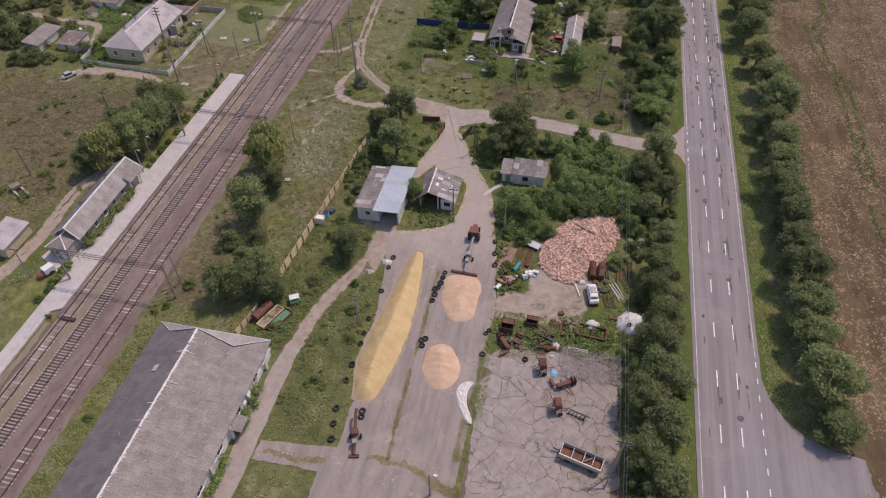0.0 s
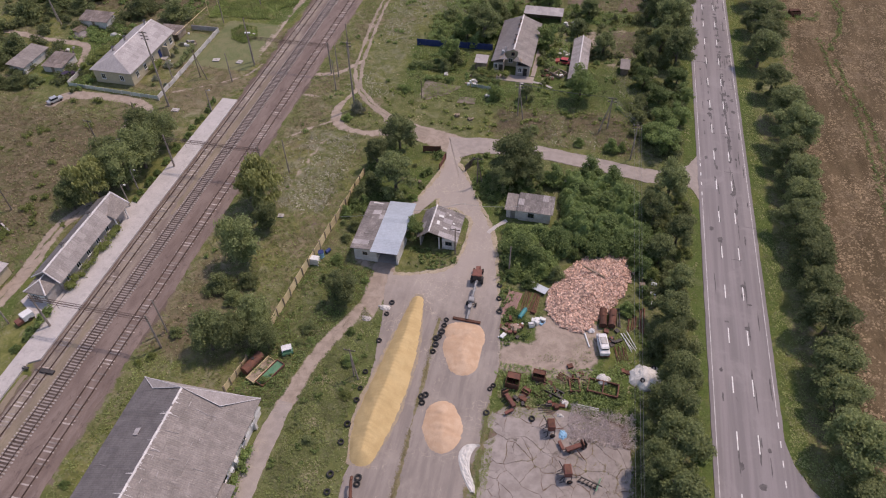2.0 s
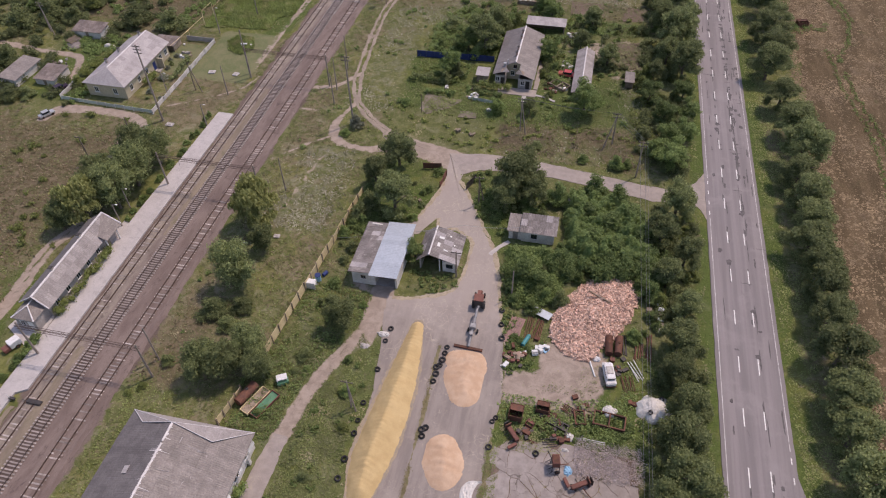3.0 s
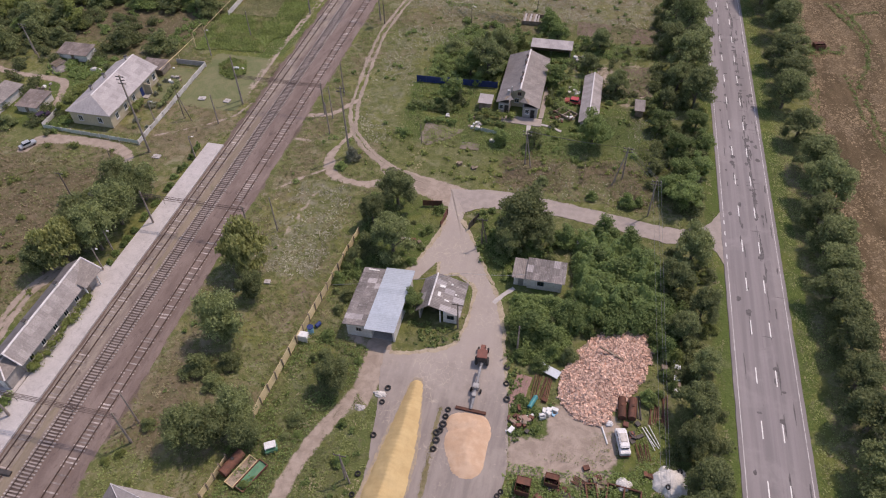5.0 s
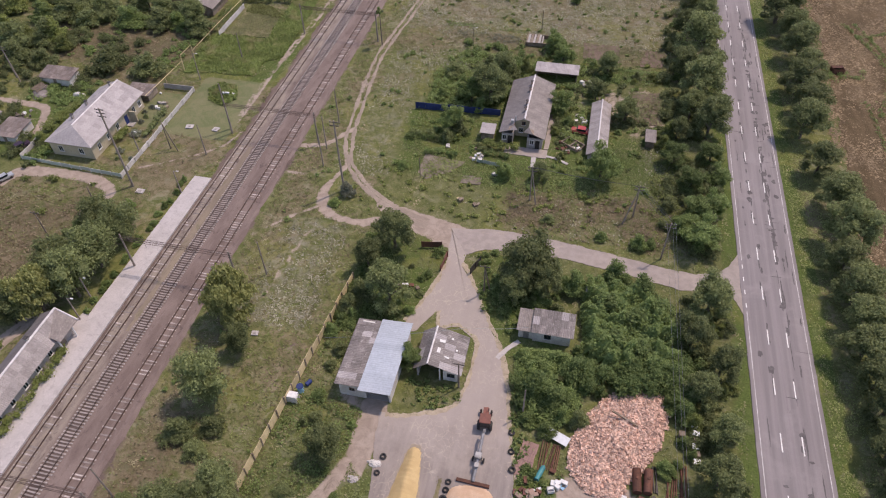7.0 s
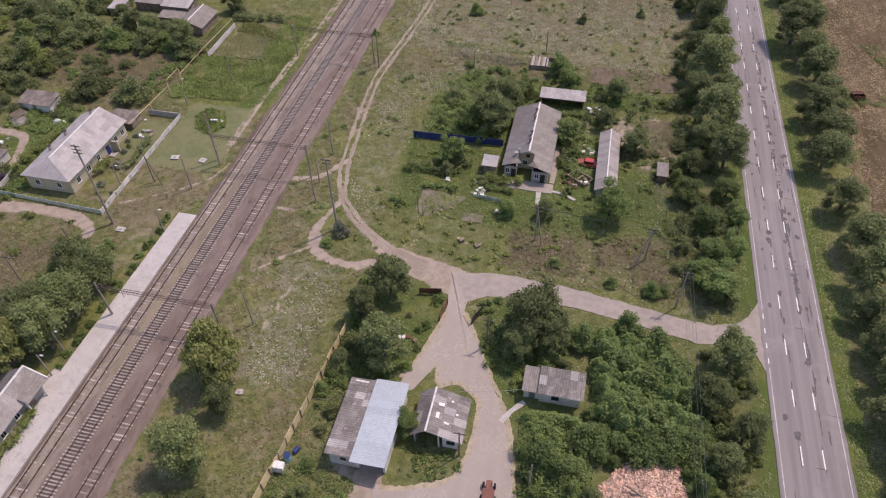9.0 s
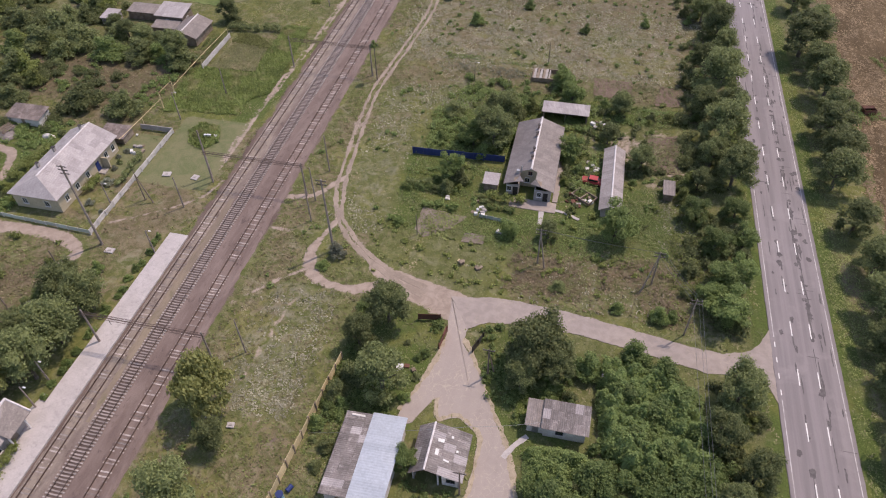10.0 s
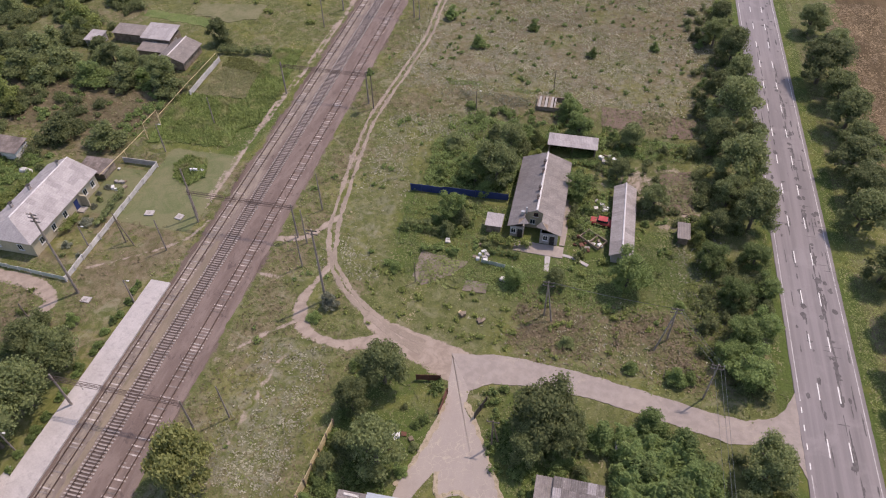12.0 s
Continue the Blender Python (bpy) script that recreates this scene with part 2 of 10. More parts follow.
def slate_material(name, base, other, lichen, moss, vary=0.16):
    """Corrugated cement sheets: waves as relief, lichen and washed streaks down the slope."""
    m, ns, ls, b = nodes_of(name)
    tc = ns.new("ShaderNodeTexCoord").outputs["Object"]
    p = world_pos(ns)
    info = ns.new("ShaderNodeObjectInfo")
    c = mixc(ns, ls, ramp(ns, ls, noise_node(ns, ls, p, 0.5, 5), 0.35, 0.65), base, other)
    c = mixc(ns, ls, arith(ns, ls, "MULTIPLY", ramp(ns, ls, noise_node(ns, ls, p, 1.7, 6, 0.75, 0.4), 0.52, 0.7), 0.6), c, lichen)
    c = mixc(ns, ls, arith(ns, ls, "MULTIPLY", ramp(ns, ls, noise_node(ns, ls, p, 0.9, 6, 0.75, 0.4), 0.56, 0.72), 0.5), c, moss)
    sep = ns.new("ShaderNodeSeparateXYZ")
    ls.new(tc, sep.inputs[0])
    off = ns.new("ShaderNodeCombineXYZ")
    ls.new(arith(ns, ls, "MULTIPLY", info.outputs["Random"], 37.0), off.inputs[2])
    shift = ns.new("ShaderNodeVectorMath")
    ls.new(stretched(ns, ls, tc, 5.0, 0.45, 1.0), shift.inputs[0])
    ls.new(off.outputs[0], shift.inputs[1])
    streak = noise_node(ns, ls, shift.outputs[0], 1.0, 4, 0.7)
    c = mixc(ns, ls, arith(ns, ls, "MULTIPLY", ramp(ns, ls, streak, 0.5, 0.72), 0.35), c, moss)
    c = mixc(ns, ls, arith(ns, ls, "MULTIPLY", ramp(ns, ls, streak, 0.5, 0.28), 0.28), c, lichen)
    lap = arith(ns, ls, "SUBTRACT", 1.0, ramp(ns, ls, sep.outputs[1], 0.02, 0.16))
    c = mixc(ns, ls, arith(ns, ls, "MULTIPLY", lap, 0.45), c, moss)
    r = ns.new("ShaderNodeMapRange")
    r.inputs["To Min"].default_value, r.inputs["To Max"].default_value = 1 - vary, 1 + vary
    ls.new(info.outputs["Random"], r.inputs["Value"])
    c = mixc(ns, ls, 1.0, c, r.outputs[0], "MULTIPLY")
    gr = ns.new("ShaderNodeMapRange")
    gr.inputs["From Min"].default_value, gr.inputs["From Max"].default_value = 0.3, 0.7
    gr.inputs["To Min"].default_value, gr.inputs["To Max"].default_value = 0.76, 1.22
    ls.new(noise_node(ns, ls, p, 4.5, 5, 0.75), gr.inputs["Value"])
    ls.new(mixc(ns, ls, 1.0, c, gr.outputs[0], "MULTIPLY"), b.inputs["Base Color"])
    b.inputs["Roughness"].default_value = 0.85
    w = ns.new("ShaderNodeTexWave")
    w.inputs["Scale"].default_value = 1.7
    ls.new(tc, w.inputs["Vector"])
    bumped(ns, ls, b, w.outputs["Fac"], 0.2, 0.03)
    return m


def glass_material():
    m, ns, ls, b = nodes_of("window_glass")
    b.inputs["Base Color"].default_value = (0.02, 0.03, 0.035, 1)
    b.inputs["Roughness"].default_value = 0.05
    return m


M_GROUND = ground_material()
M_ROAD = asphalt_material("highway_asphalt", (0.2, 0.178, 0.184), (0.258, 0.23, 0.236), (0.10, 0.09, 0.094), (0.295, 0.265, 0.268), True)
M_YARD = asphalt_material("yard_asphalt", (0.222, 0.188, 0.172), (0.285, 0.243, 0.22), (0.13, 0.108, 0.098), (0.35, 0.3, 0.262), False, 0.72, (0.46, 0.395, 0.32), (76, 90))
M_CONC = asphalt_material("pad_concrete", (0.262, 0.226, 0.21), (0.33, 0.288, 0.268), (0.15, 0.12, 0.098), (0.218, 0.182, 0.164), None, 0.8, (0.075, 0.06, 0.045))
M_LANE = asphalt_material("lane_asphalt", (0.285, 0.243, 0.222), (0.34, 0.29, 0.264), (0.19, 0.16, 0.145), (0.39, 0.33, 0.29), None, 0.5)
M_PLATFORM = surface("platform_paving", (0.42, 0.385, 0.376), (0.475, 0.438, 0.428), (0.29, 0.262, 0.255), 0.4, 5, 0.85)


def ballast_material():
    """Brown crushed stone, greyer and dustier along the platform, dark violet towards the far siding."""
    m, ns, ls, b = nodes_of("ballast")
    p = world_pos(ns)
    lane = stretched(ns, ls, p, 1, 0.22, 1)
    sep = ns.new("ShaderNodeSeparateXYZ")
    ls.new(p, sep.inputs[0])
    n_, fine = noise_node(ns, ls, lane, 0.45, 6, 0.7, 0.4), noise_node(ns, ls, p, 7, 4, 0.8)
    c = mixc(ns, ls, ramp(ns, ls, n_, 0.35, 0.65), (0.155, 0.112, 0.098), (0.222, 0.168, 0.148))
    dusty = mixc(ns, ls, ramp(ns, ls, noise_node(ns, ls, lane, 0.8, 6, 0.7), 0.38, 0.62), (0.2, 0.16, 0.138), (0.29, 0.242, 0.2))
    west = arith(ns, ls, "ADD", arith(ns, ls, "MULTIPLY", arith(ns, ls, "ADD", sep.outputs[0], 74.6), -0.45), arith(ns, ls, "MULTIPLY", arith(ns, ls, "SUBTRACT", n_, 0.5), 2.0))
    c = mixc(ns, ls, ramp(ns, ls, west, -0.3, 0.7), c, dusty)
    c = mixc(ns, ls, arith(ns, ls, "MULTIPLY", ramp(ns, ls, noise_node(ns, ls, stretched(ns, ls, p, 1, 0.5, 1), 0.9, 7, 0.75, 0.6), 0.54, 0.66), 0.7), c, (0.085, 0.06, 0.055))
    g = ns.new("ShaderNodeMapRange")
    g.inputs["To Min"].default_value, g.inputs["To Max"].default_value = 0.62, 1.38
    ls.new(fine, g.inputs["Value"])
    ls.new(mixc(ns, ls, 1.0, c, g.outputs[0], "MULTIPLY"), b.inputs["Base Color"])
    b.inputs["Roughness"].default_value = 0.95
    bumped(ns, ls, b, fine, 0.8, 0.06)
    return m


M_BALLAST = ballast_material()
M_SAND = surface("sandy_ballast", (0.26, 0.21, 0.155), (0.2, 0.16, 0.125), (0.12, 0.12, 0.06), 0.3, 6, 0.95, bump=0.6, bdist=0.05, stretch=(1, 0.3, 1))
M_OILED = surface("oil_dark_ballast", (0.088, 0.064, 0.057), (0.125, 0.094, 0.083), (0.065, 0.047, 0.042), 0.3, 7, 0.95, bump=0.8, bdist=0.06, stretch=(1, 0.15, 1))
M_RIM = surface("pale_sand_rim", (0.42, 0.35, 0.265), (0.34, 0.28, 0.21), (0.2, 0.18, 0.1), 0.7, 6, 0.95, bump=0.4, bdist=0.03, stain_amount=0.8)
M_DIRT = surface("dirt_track", (0.33, 0.268, 0.222), (0.26, 0.21, 0.172), (0.2, 0.165, 0.12), 0.3, 5, 0.95, bump=0.5, bdist=0.05)
M_RAIL = surface("rusty_rail", (0.115, 0.08, 0.068), (0.15, 0.108, 0.094), None, 1, 9, 0.6, 0.5)
M_WORNRAIL = surface("running_rail", (0.15, 0.118, 0.108), (0.095, 0.072, 0.064), None, 1, 9, 0.45, 0.5)


def sleeper_material(name, pale, grey, dark, oiled, vary, edge=(0.95, 1.2)):
    """Concrete or timber sleepers: pale ends outside the rails, oil and dust between them."""
    m, ns, ls, b = nodes_of(name)
    co = ns.new("ShaderNodeTexCoord").outputs["Object"]
    p = world_pos(ns)
    sep = ns.new("ShaderNodeSeparateXYZ")
    ls.new(co, sep.inputs[0])
    c = mixc(ns, ls, ramp(ns, ls, noise_node(ns, ls, p, 0.8, 5), 0.35, 0.65), pale, grey)
    c = mixc(ns, ls, arith(ns, ls, "MULTIPLY", ramp(ns, ls, noise_node(ns, ls, p, 2.1, 6, 0.7), 0.48, 0.66), 0.6), c, dark)
    mid = arith(ns, ls, "SUBTRACT", 1.0, ramp(ns, ls, arith(ns, ls, "ABSOLUTE", sep.outputs[0]), *edge))
    c = mixc(ns, ls, arith(ns, ls, "MULTIPLY", mid, oiled), c, dark)
    info = ns.new("ShaderNodeObjectInfo")
    r = ns.new("ShaderNodeMapRange")
    r.inputs["To Min"].default_value, r.inputs["To Max"].default_value = 1 - vary, 1 + vary
    ls.new(info.outputs["Random"], r.inputs["Value"])
    ls.new(mixc(ns, ls, 1.0, c, r.outputs[0], "MULTIPLY"), b.inputs["Base Color"])
    b.inputs["Roughness"].default_value = 0.9
    return m


M_SLEEPER = sleeper_material("concrete_sleeper", (0.46, 0.41, 0.385), (0.36, 0.315, 0.29), (0.27, 0.222, 0.204), 0.75, 0.2)
M_OLDSLEEPER = sleeper_material("old_sleeper", (0.5, 0.45, 0.425), (0.27, 0.22, 0.2), (0.14, 0.108, 0.096), 0.15, 0.45)
M_PAINT = surface("road_paint", (0.8, 0.79, 0.78), (0.68, 0.67, 0.66), (0.4, 0.38, 0.38), 1.2, 8, 0.6, bump=0)
M_EDGEPAINT = surface("worn_edge_paint", (0.62, 0.6, 0.6), (0.4, 0.375, 0.375), (0.24, 0.22, 0.222), 0.5, 8, 0.7, bump=0, stain_amount=0.9)
M_TAR = surface("tar_patch", (0.085, 0.077, 0.08), (0.135, 0.122, 0.126), None, 1.5, 8, 0.7, bump=0.1)
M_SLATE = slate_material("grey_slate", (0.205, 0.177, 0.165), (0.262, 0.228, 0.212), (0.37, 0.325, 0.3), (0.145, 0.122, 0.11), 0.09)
M_SLATE_WORN = slate_material("worn_slate", (0.16, 0.138, 0.132), (0.22, 0.193, 0.184), (0.5, 0.46, 0.44), (0.09, 0.078, 0.072), 0.22)
# farmhouse slate with moss, darkened to carry the shade of the west side
M_SLATE_FARM = slate_material("shaded_mossy_slate", (0.165, 0.15, 0.152), (0.205, 0.185, 0.186), (0.27, 0.25, 0.245), (0.12, 0.105, 0.1), 0.08)
# grey slate again, with the shade of west slopes put into its colour
M_SLATE_SHADED = slate_material("shaded_slate", (0.13, 0.115, 0.116), (0.17, 0.152, 0.152), (0.2, 0.185, 0.185), (0.09, 0.082, 0.08), 0.1)
M_SLATE_PALE = slate_material("pale_slate", (0.40, 0.365, 0.365), (0.345, 0.312, 0.312), (0.47, 0.432, 0.43), (0.27, 0.24, 0.238), 0.13)
M_SLATE_MID = slate_material("mid_slate", (0.335, 0.3, 0.292), (0.285, 0.252, 0.243), (0.45, 0.41, 0.395), (0.2, 0.175, 0.165))
M_SLATE_BROWN = slate_material("brown_slate", (0.15, 0.118, 0.105), (0.205, 0.165, 0.15), (0.38, 0.335, 0.32), (0.085, 0.07, 0.06), 0.22)
M_RIDGE = surface("ridge_cap", (0.72, 0.68, 0.68), (0.6, 0.56, 0.56), (0.33, 0.3, 0.29), 1, 6, 0.8)
M_BLUEROOF = surface("pale_blue_sheet", (0.43, 0.468, 0.515), (0.475, 0.512, 0.555), (0.36, 0.39, 0.43), 0.3, 3, 0.42, 0.25, bump=0.1, vary=0.04)
M_WHITEWALL = surface("whitewash", (0.66, 0.63, 0.6), (0.56, 0.525, 0.49), (0.36, 0.32, 0.28), 0.8, 6, 0.9)
M_CREAM = surface("cream_render", (0.5, 0.43, 0.31), (0.45, 0.385, 0.28), (0.32, 0.27, 0.2), 0.6, 6, 0.9)
M_GREYWALL = surface("grey_render", (0.4, 0.37, 0.35), (0.33, 0.3, 0.28), (0.24, 0.21, 0.19), 0.7, 6, 0.9)
M_BRICKWALL = surface("old_brickwork", (0.36, 0.24, 0.19), (0.3, 0.21, 0.17), (0.42, 0.37, 0.33), 0.6, 7, 0.9)
M_DARK = surface("dark_inside", (0.03, 0.027, 0.025), (0.045, 0.04, 0.036), None, 1, 5, 0.9, bump=0)
M_GLASS = glass_material()
M_FRAMEWHITE = surface("white_frame", (0.72, 0.71, 0.7), (0.62, 0.61, 0.6), None, 2, 8, 0.6, bump=0)
M_TIMBER = surface("weathered_timber", (0.2, 0.15, 0.11), (0.29, 0.235, 0.185), (0.12, 0.095, 0.075), 1, 8, 0.9, vary=0.2)
M_POLEWOOD = surface("tarred_pole", (0.150, 0.121, 0.098), (0.240, 0.192, 0.156), None, 1, 8, 0.9)
M_POLECONC = surface("pole_concrete", (0.33, 0.275, 0.238), (0.235, 0.195, 0.168), None, 1, 8, 0.9)
M_YELLOWFENCE = surface("yellow_board", (0.68, 0.55, 0.33), (0.6, 0.48, 0.28), (0.36, 0.29, 0.2), 0.6, 6, 0.85, vary=0.12)
M_BLUEFENCE = surface("blue_sheet", (0.018, 0.035, 0.13), (0.025, 0.045, 0.16), (0.05, 0.06, 0.13), 0.5, 5, 0.6)
M_WHITEFENCE = surface("white_slab_fence", (0.6, 0.57, 0.55), (0.5, 0.47, 0.45), (0.3, 0.27, 0.24), 0.7, 6, 0.9, vary=0.1)
M_RUST = surface("rusty_steel", (0.19, 0.085, 0.058), (0.13, 0.065, 0.05), (0.08, 0.05, 0.042), 1.2, 8, 0.8, 0.3, vary=0.25)
M_REDRUST = surface("faded_red_paint", (0.225, 0.09, 0.07), (0.17, 0.075, 0.06), (0.1, 0.06, 0.048), 1.3, 8, 0.7, 0.1, vary=0.2)
M_STEEL = surface("grey_steel", (0.34, 0.335, 0.34), (0.26, 0.255, 0.26), (0.16, 0.12, 0.1), 1.2, 8, 0.5, 0.5)
M_DARKSTEEL = surface("dark_steel", (0.06, 0.055, 0.055), (0.09, 0.08, 0.078), (0.1, 0.06, 0.045), 1.2, 8, 0.6, 0.3)
M_RUBBER = surface("black_rubber", (0.022, 0.021, 0.022), (0.04, 0.038, 0.038), (0.09, 0.08, 0.07), 1.5, 8, 0.85, vary=0.3)
M_YELLOWGRAIN = surface("yellow_grain", (0.49, 0.352, 0.175), (0.55, 0.405, 0.21), None, 0.5, 14, 0.9, bump=0.35, bdist=0.03)
M_ORANGEGRAIN = surface("orange_grain", (0.50, 0.335, 0.225), (0.565, 0.40, 0.285), None, 0.6, 14, 0.9, bump=0.35, bdist=0.03)
M_BRICK = surface("broken_brick", (0.52, 0.335, 0.26), (0.6, 0.42, 0.34), (0.66, 0.56, 0.48), 1.8, 6, 0.9, vary=0.35)
M_CLOTH = surface("white_tarp", (0.64, 0.61, 0.58), (0.56, 0.53, 0.5), (0.4, 0.37, 0.34), 1, 6, 0.75)
M_WHITEPAINT = surface("white_paint", (0.72, 0.71, 0.72), (0.64, 0.63, 0.64), (0.45, 0.4, 0.37), 1, 6, 0.45)
M_TEAL = surface("teal_paint", (0.03, 0.2, 0.22), (0.05, 0.25, 0.26), (0.1, 0.12, 0.11), 1, 6, 0.5)
M_SKYBLUE = surface("light_blue_plastic", (0.2, 0.42, 0.62), (0.28, 0.5, 0.68), None, 1, 6, 0.5)
M_GREENPAINT = surface("green_paint", (0.1, 0.26, 0.15), (0.08, 0.2, 0.12), (0.2, 0.2, 0.15), 1, 6, 0.6)
M_PALEGREEN = surface("faded_green_paint", (0.42, 0.47, 0.42), (0.34, 0.4, 0.35), (0.5, 0.48, 0.45), 0.9, 6, 0.8, vary=0.15)
M_REDPAINT = surface("red_paint", (0.46, 0.075, 0.075), (0.4, 0.06, 0.06), None, 1, 6, 0.35)
M_CARSILVER = surface("silver_paint", (0.5, 0.5, 0.51), (0.46, 0.46, 0.47), None, 1, 6, 0.3, 0.4)
M_CARDARK = surface("dark_plum_paint", (0.06, 0.035, 0.06), (0.05, 0.03, 0.05), None, 1, 6, 0.3, 0.2)
M_BARK = surface("bark", (0.1, 0.08, 0.065), (0.16, 0.135, 0.11), None, 1, 8, 0.95)
def stubble_material():
    """Cut straw: short pale streaks lying every way over brown stubble, in broad swaths."""
    m, ns, ls, b = nodes_of("stubble_field")
    p = world_pos(ns)
    turn = ns.new("ShaderNodeVectorRotate")
    turn.rotation_type = "Z_AXIS"
    ls.new(p, turn.inputs["Vector"])
    ls.new(arith(ns, ls, "MULTIPLY", noise_node(ns, ls, p, 0.05, 3), 2.6), turn.inputs["Angle"])
    streak = noise_node(ns, ls, stretched(ns, ls, turn.outputs[0], 0.5, 3.4, 1), 1.7, 4, 0.7)
    swath = noise_node(ns, ls, stretched(ns, ls, p, 1.0, 0.22, 1), 0.24, 5, 0.65, 0.4)
    c = mixc(ns, ls, ramp(ns, ls, swath, 0.36, 0.64), (0.1, 0.073, 0.042), (0.165, 0.118, 0.07))
    c = mixc(ns, ls, arith(ns, ls, "MULTIPLY", ramp(ns, ls, streak, 0.5, 0.68), 0.5), c, (0.29, 0.215, 0.132))
    c = mixc(ns, ls, arith(ns, ls, "MULTIPLY", ramp(ns, ls, noise_node(ns, ls, p, 0.35, 6, 0.75, 0.5), 0.58, 0.7), 0.6), c, (0.10, 0.105, 0.045))
    ls.new(c, b.inputs["Base Color"])
    b.inputs["Roughness"].default_value = 0.95
    b.inputs["Specular IOR Level"].default_value = 0.1
    bumped(ns, ls, b, streak, 0.9, 0.2)
    return m


M_STUBBLE = stubble_material()
M_SOIL = surface("tilled_soil", (0.2, 0.145, 0.115), (0.15, 0.108, 0.085), (0.11, 0.11, 0.05), 0.6, 5, 0.95, bump=0.8, bdist=0.1)
M_YARDDIRT = surface("trodden_yard", (0.27, 0.222, 0.188), (0.18, 0.146, 0.12), (0.115, 0.1, 0.065), 0.4, 5, 0.95, bump=0.5, bdist=0.05, stain_amount=0.7)
M_CROPGREEN = surface("low_crop", (0.15, 0.192, 0.062), (0.1, 0.142, 0.04), (0.2, 0.2, 0.09), 0.25, 4, 0.9, bump=1.0, bdist=0.2, stain_amount=0.7)
M_PALEPLOT = surface("pale_plot", (0.15, 0.15, 0.075), (0.2, 0.185, 0.105), (0.105, 0.125, 0.045), 0.3, 5, 0.95, bump=0.9, bdist=0.15)
M_LEAF = leafy("leaf_green", (0.11, 0.138, 0.058), (0.262, 0.302, 0.128))
M_LEAF_FRESH = leafy("leaf_fresh", (0.104, 0.154, 0.050), (0.262, 0.342, 0.120))
M_LEAF_THICKET = leafy("leaf_thicket", (0.082, 0.13, 0.042), (0.225, 0.3, 0.108))
M_LEAF_OLIVE = leafy("leaf_olive", (0.125, 0.155, 0.045), (0.29, 0.335, 0.112))
M_LEAF_GREY = leafy("leaf_grey", (0.15, 0.165, 0.115), (0.32, 0.335, 0.25))
M_LEAF_WILLOW = leafy("leaf_willow", (0.17, 0.188, 0.062), (0.36, 0.375, 0.15))
M_JOINTSOIL = surface("joint_soil", (0.235, 0.195, 0.12), (0.15, 0.14, 0.07), (0.3, 0.25, 0.17), 1.2, 9, 0.95, bump=0.6, bdist=0.04)
M_WEED = leafy("weed_leaf", (0.115, 0.13, 0.05), (0.235, 0.238, 0.115), (0.28, 0.24, 0.15), 0.2, True)
M_RUSTWEED = leafy("rust_weeds", (0.115, 0.088, 0.052), (0.27, 0.212, 0.142), (0.115, 0.122, 0.05), 0.2, True)
M_WEEDGREEN = leafy("weed_green", (0.13, 0.158, 0.05), (0.222, 0.255, 0.094), None, 0.2, True)


# ---- building blocks ----
def part(name, bm, material, parent=None, label=""):
    """One mesh object from a bmesh, under parent where one is given."""
    me = bpy.data.meshes.new(name)
    bm.to_mesh(me)
    bm.free()
    me.materials.append(material)
    ob = new(name, me)
    ob.parent = parent
    return tagged(ob, label)


def shared(name, me, parent, m):
    ob = new(name, me)
    ob.parent = parent
    ob.matrix_basis = m
    return ob


def as_mesh(name, bm, material):
    me = bpy.data.meshes.new(name)
    bm.to_mesh(me)
    bm.free()
    me.materials.append(material)
    return me


def mesh_from(name, verts, faces, material):
    me = bpy.data.meshes.new(name)
    me.from_pydata([tuple(v) for v in verts], [], [tuple(f) for f in faces])
    me.materials.append(material)
    return me


def thing(name, m, label, category, group="", kind=""):
    ob = new(name)
    ob.matrix_basis = m
    return tagged(ob, label, category, group, kind)


def box(bm, x0, x1, y0, y1, z0, z1, m=None):
    vs = [bm.verts.new((x, y, z)) for z in (z0, z1) for y in (y0, y1) for x in (x0, x1)]
    for f in ((0, 2, 3, 1), (4, 5, 7, 6), (0, 1, 5, 4), (2, 6, 7, 3), (0, 4, 6, 2), (1, 3, 7, 5)):
        bm.faces.new([vs[i] for i in f])
    if m:
        bmesh.ops.transform(bm, matrix=m, verts=vs)
    return vs


def boxed(*a, bevel=0.0):
    bm = bmesh.new()
    box(bm, *a)
    if bevel:
        bmesh.ops.bevel(bm, geom=bm.edges[:], offset=bevel, segments=2, affect="EDGES")
    return bm


def tube(bm, a, b, r0, r1=None, n=8, cap=True):
    a, b = Vector(a), Vector(b)
    r1 = r0 if r1 is None else r1
    q = (b - a).to_track_quat("Z", "Y")
    rings = []
    for c, r in ((a, r0), (b, r1)):
        rings.append([bm.verts.new(c + q @ Vector((r * math.cos(2 * math.pi * i / n), r * math.sin(2 * math.pi * i / n), 0))) for i in range(n)])
    for i in range(n):
        bm.faces.new((rings[0][i], rings[0][(i + 1) % n], rings[1][(i + 1) % n], rings[1][i]))
    if cap:
        bm.faces.new(rings[0][::-1])
        bm.faces.new(rings[1])


def tubed(*a, **k):
    bm = bmesh.new()
    tube(bm, *a, **k)
    return bm


def slab(bm, pts, z0, z1, under=True):
    lo, hi = [bm.verts.new((x, y, z0)) for x, y in pts], [bm.verts.new((x, y, z1)) for x, y in pts]
    n = len(pts)
    bm.faces.new(hi)
    if under:
        bm.faces.new(lo[::-1])
    for i in range(n):
        bm.faces.new((lo[i], lo[(i + 1) % n], hi[(i + 1) % n], hi[i]))


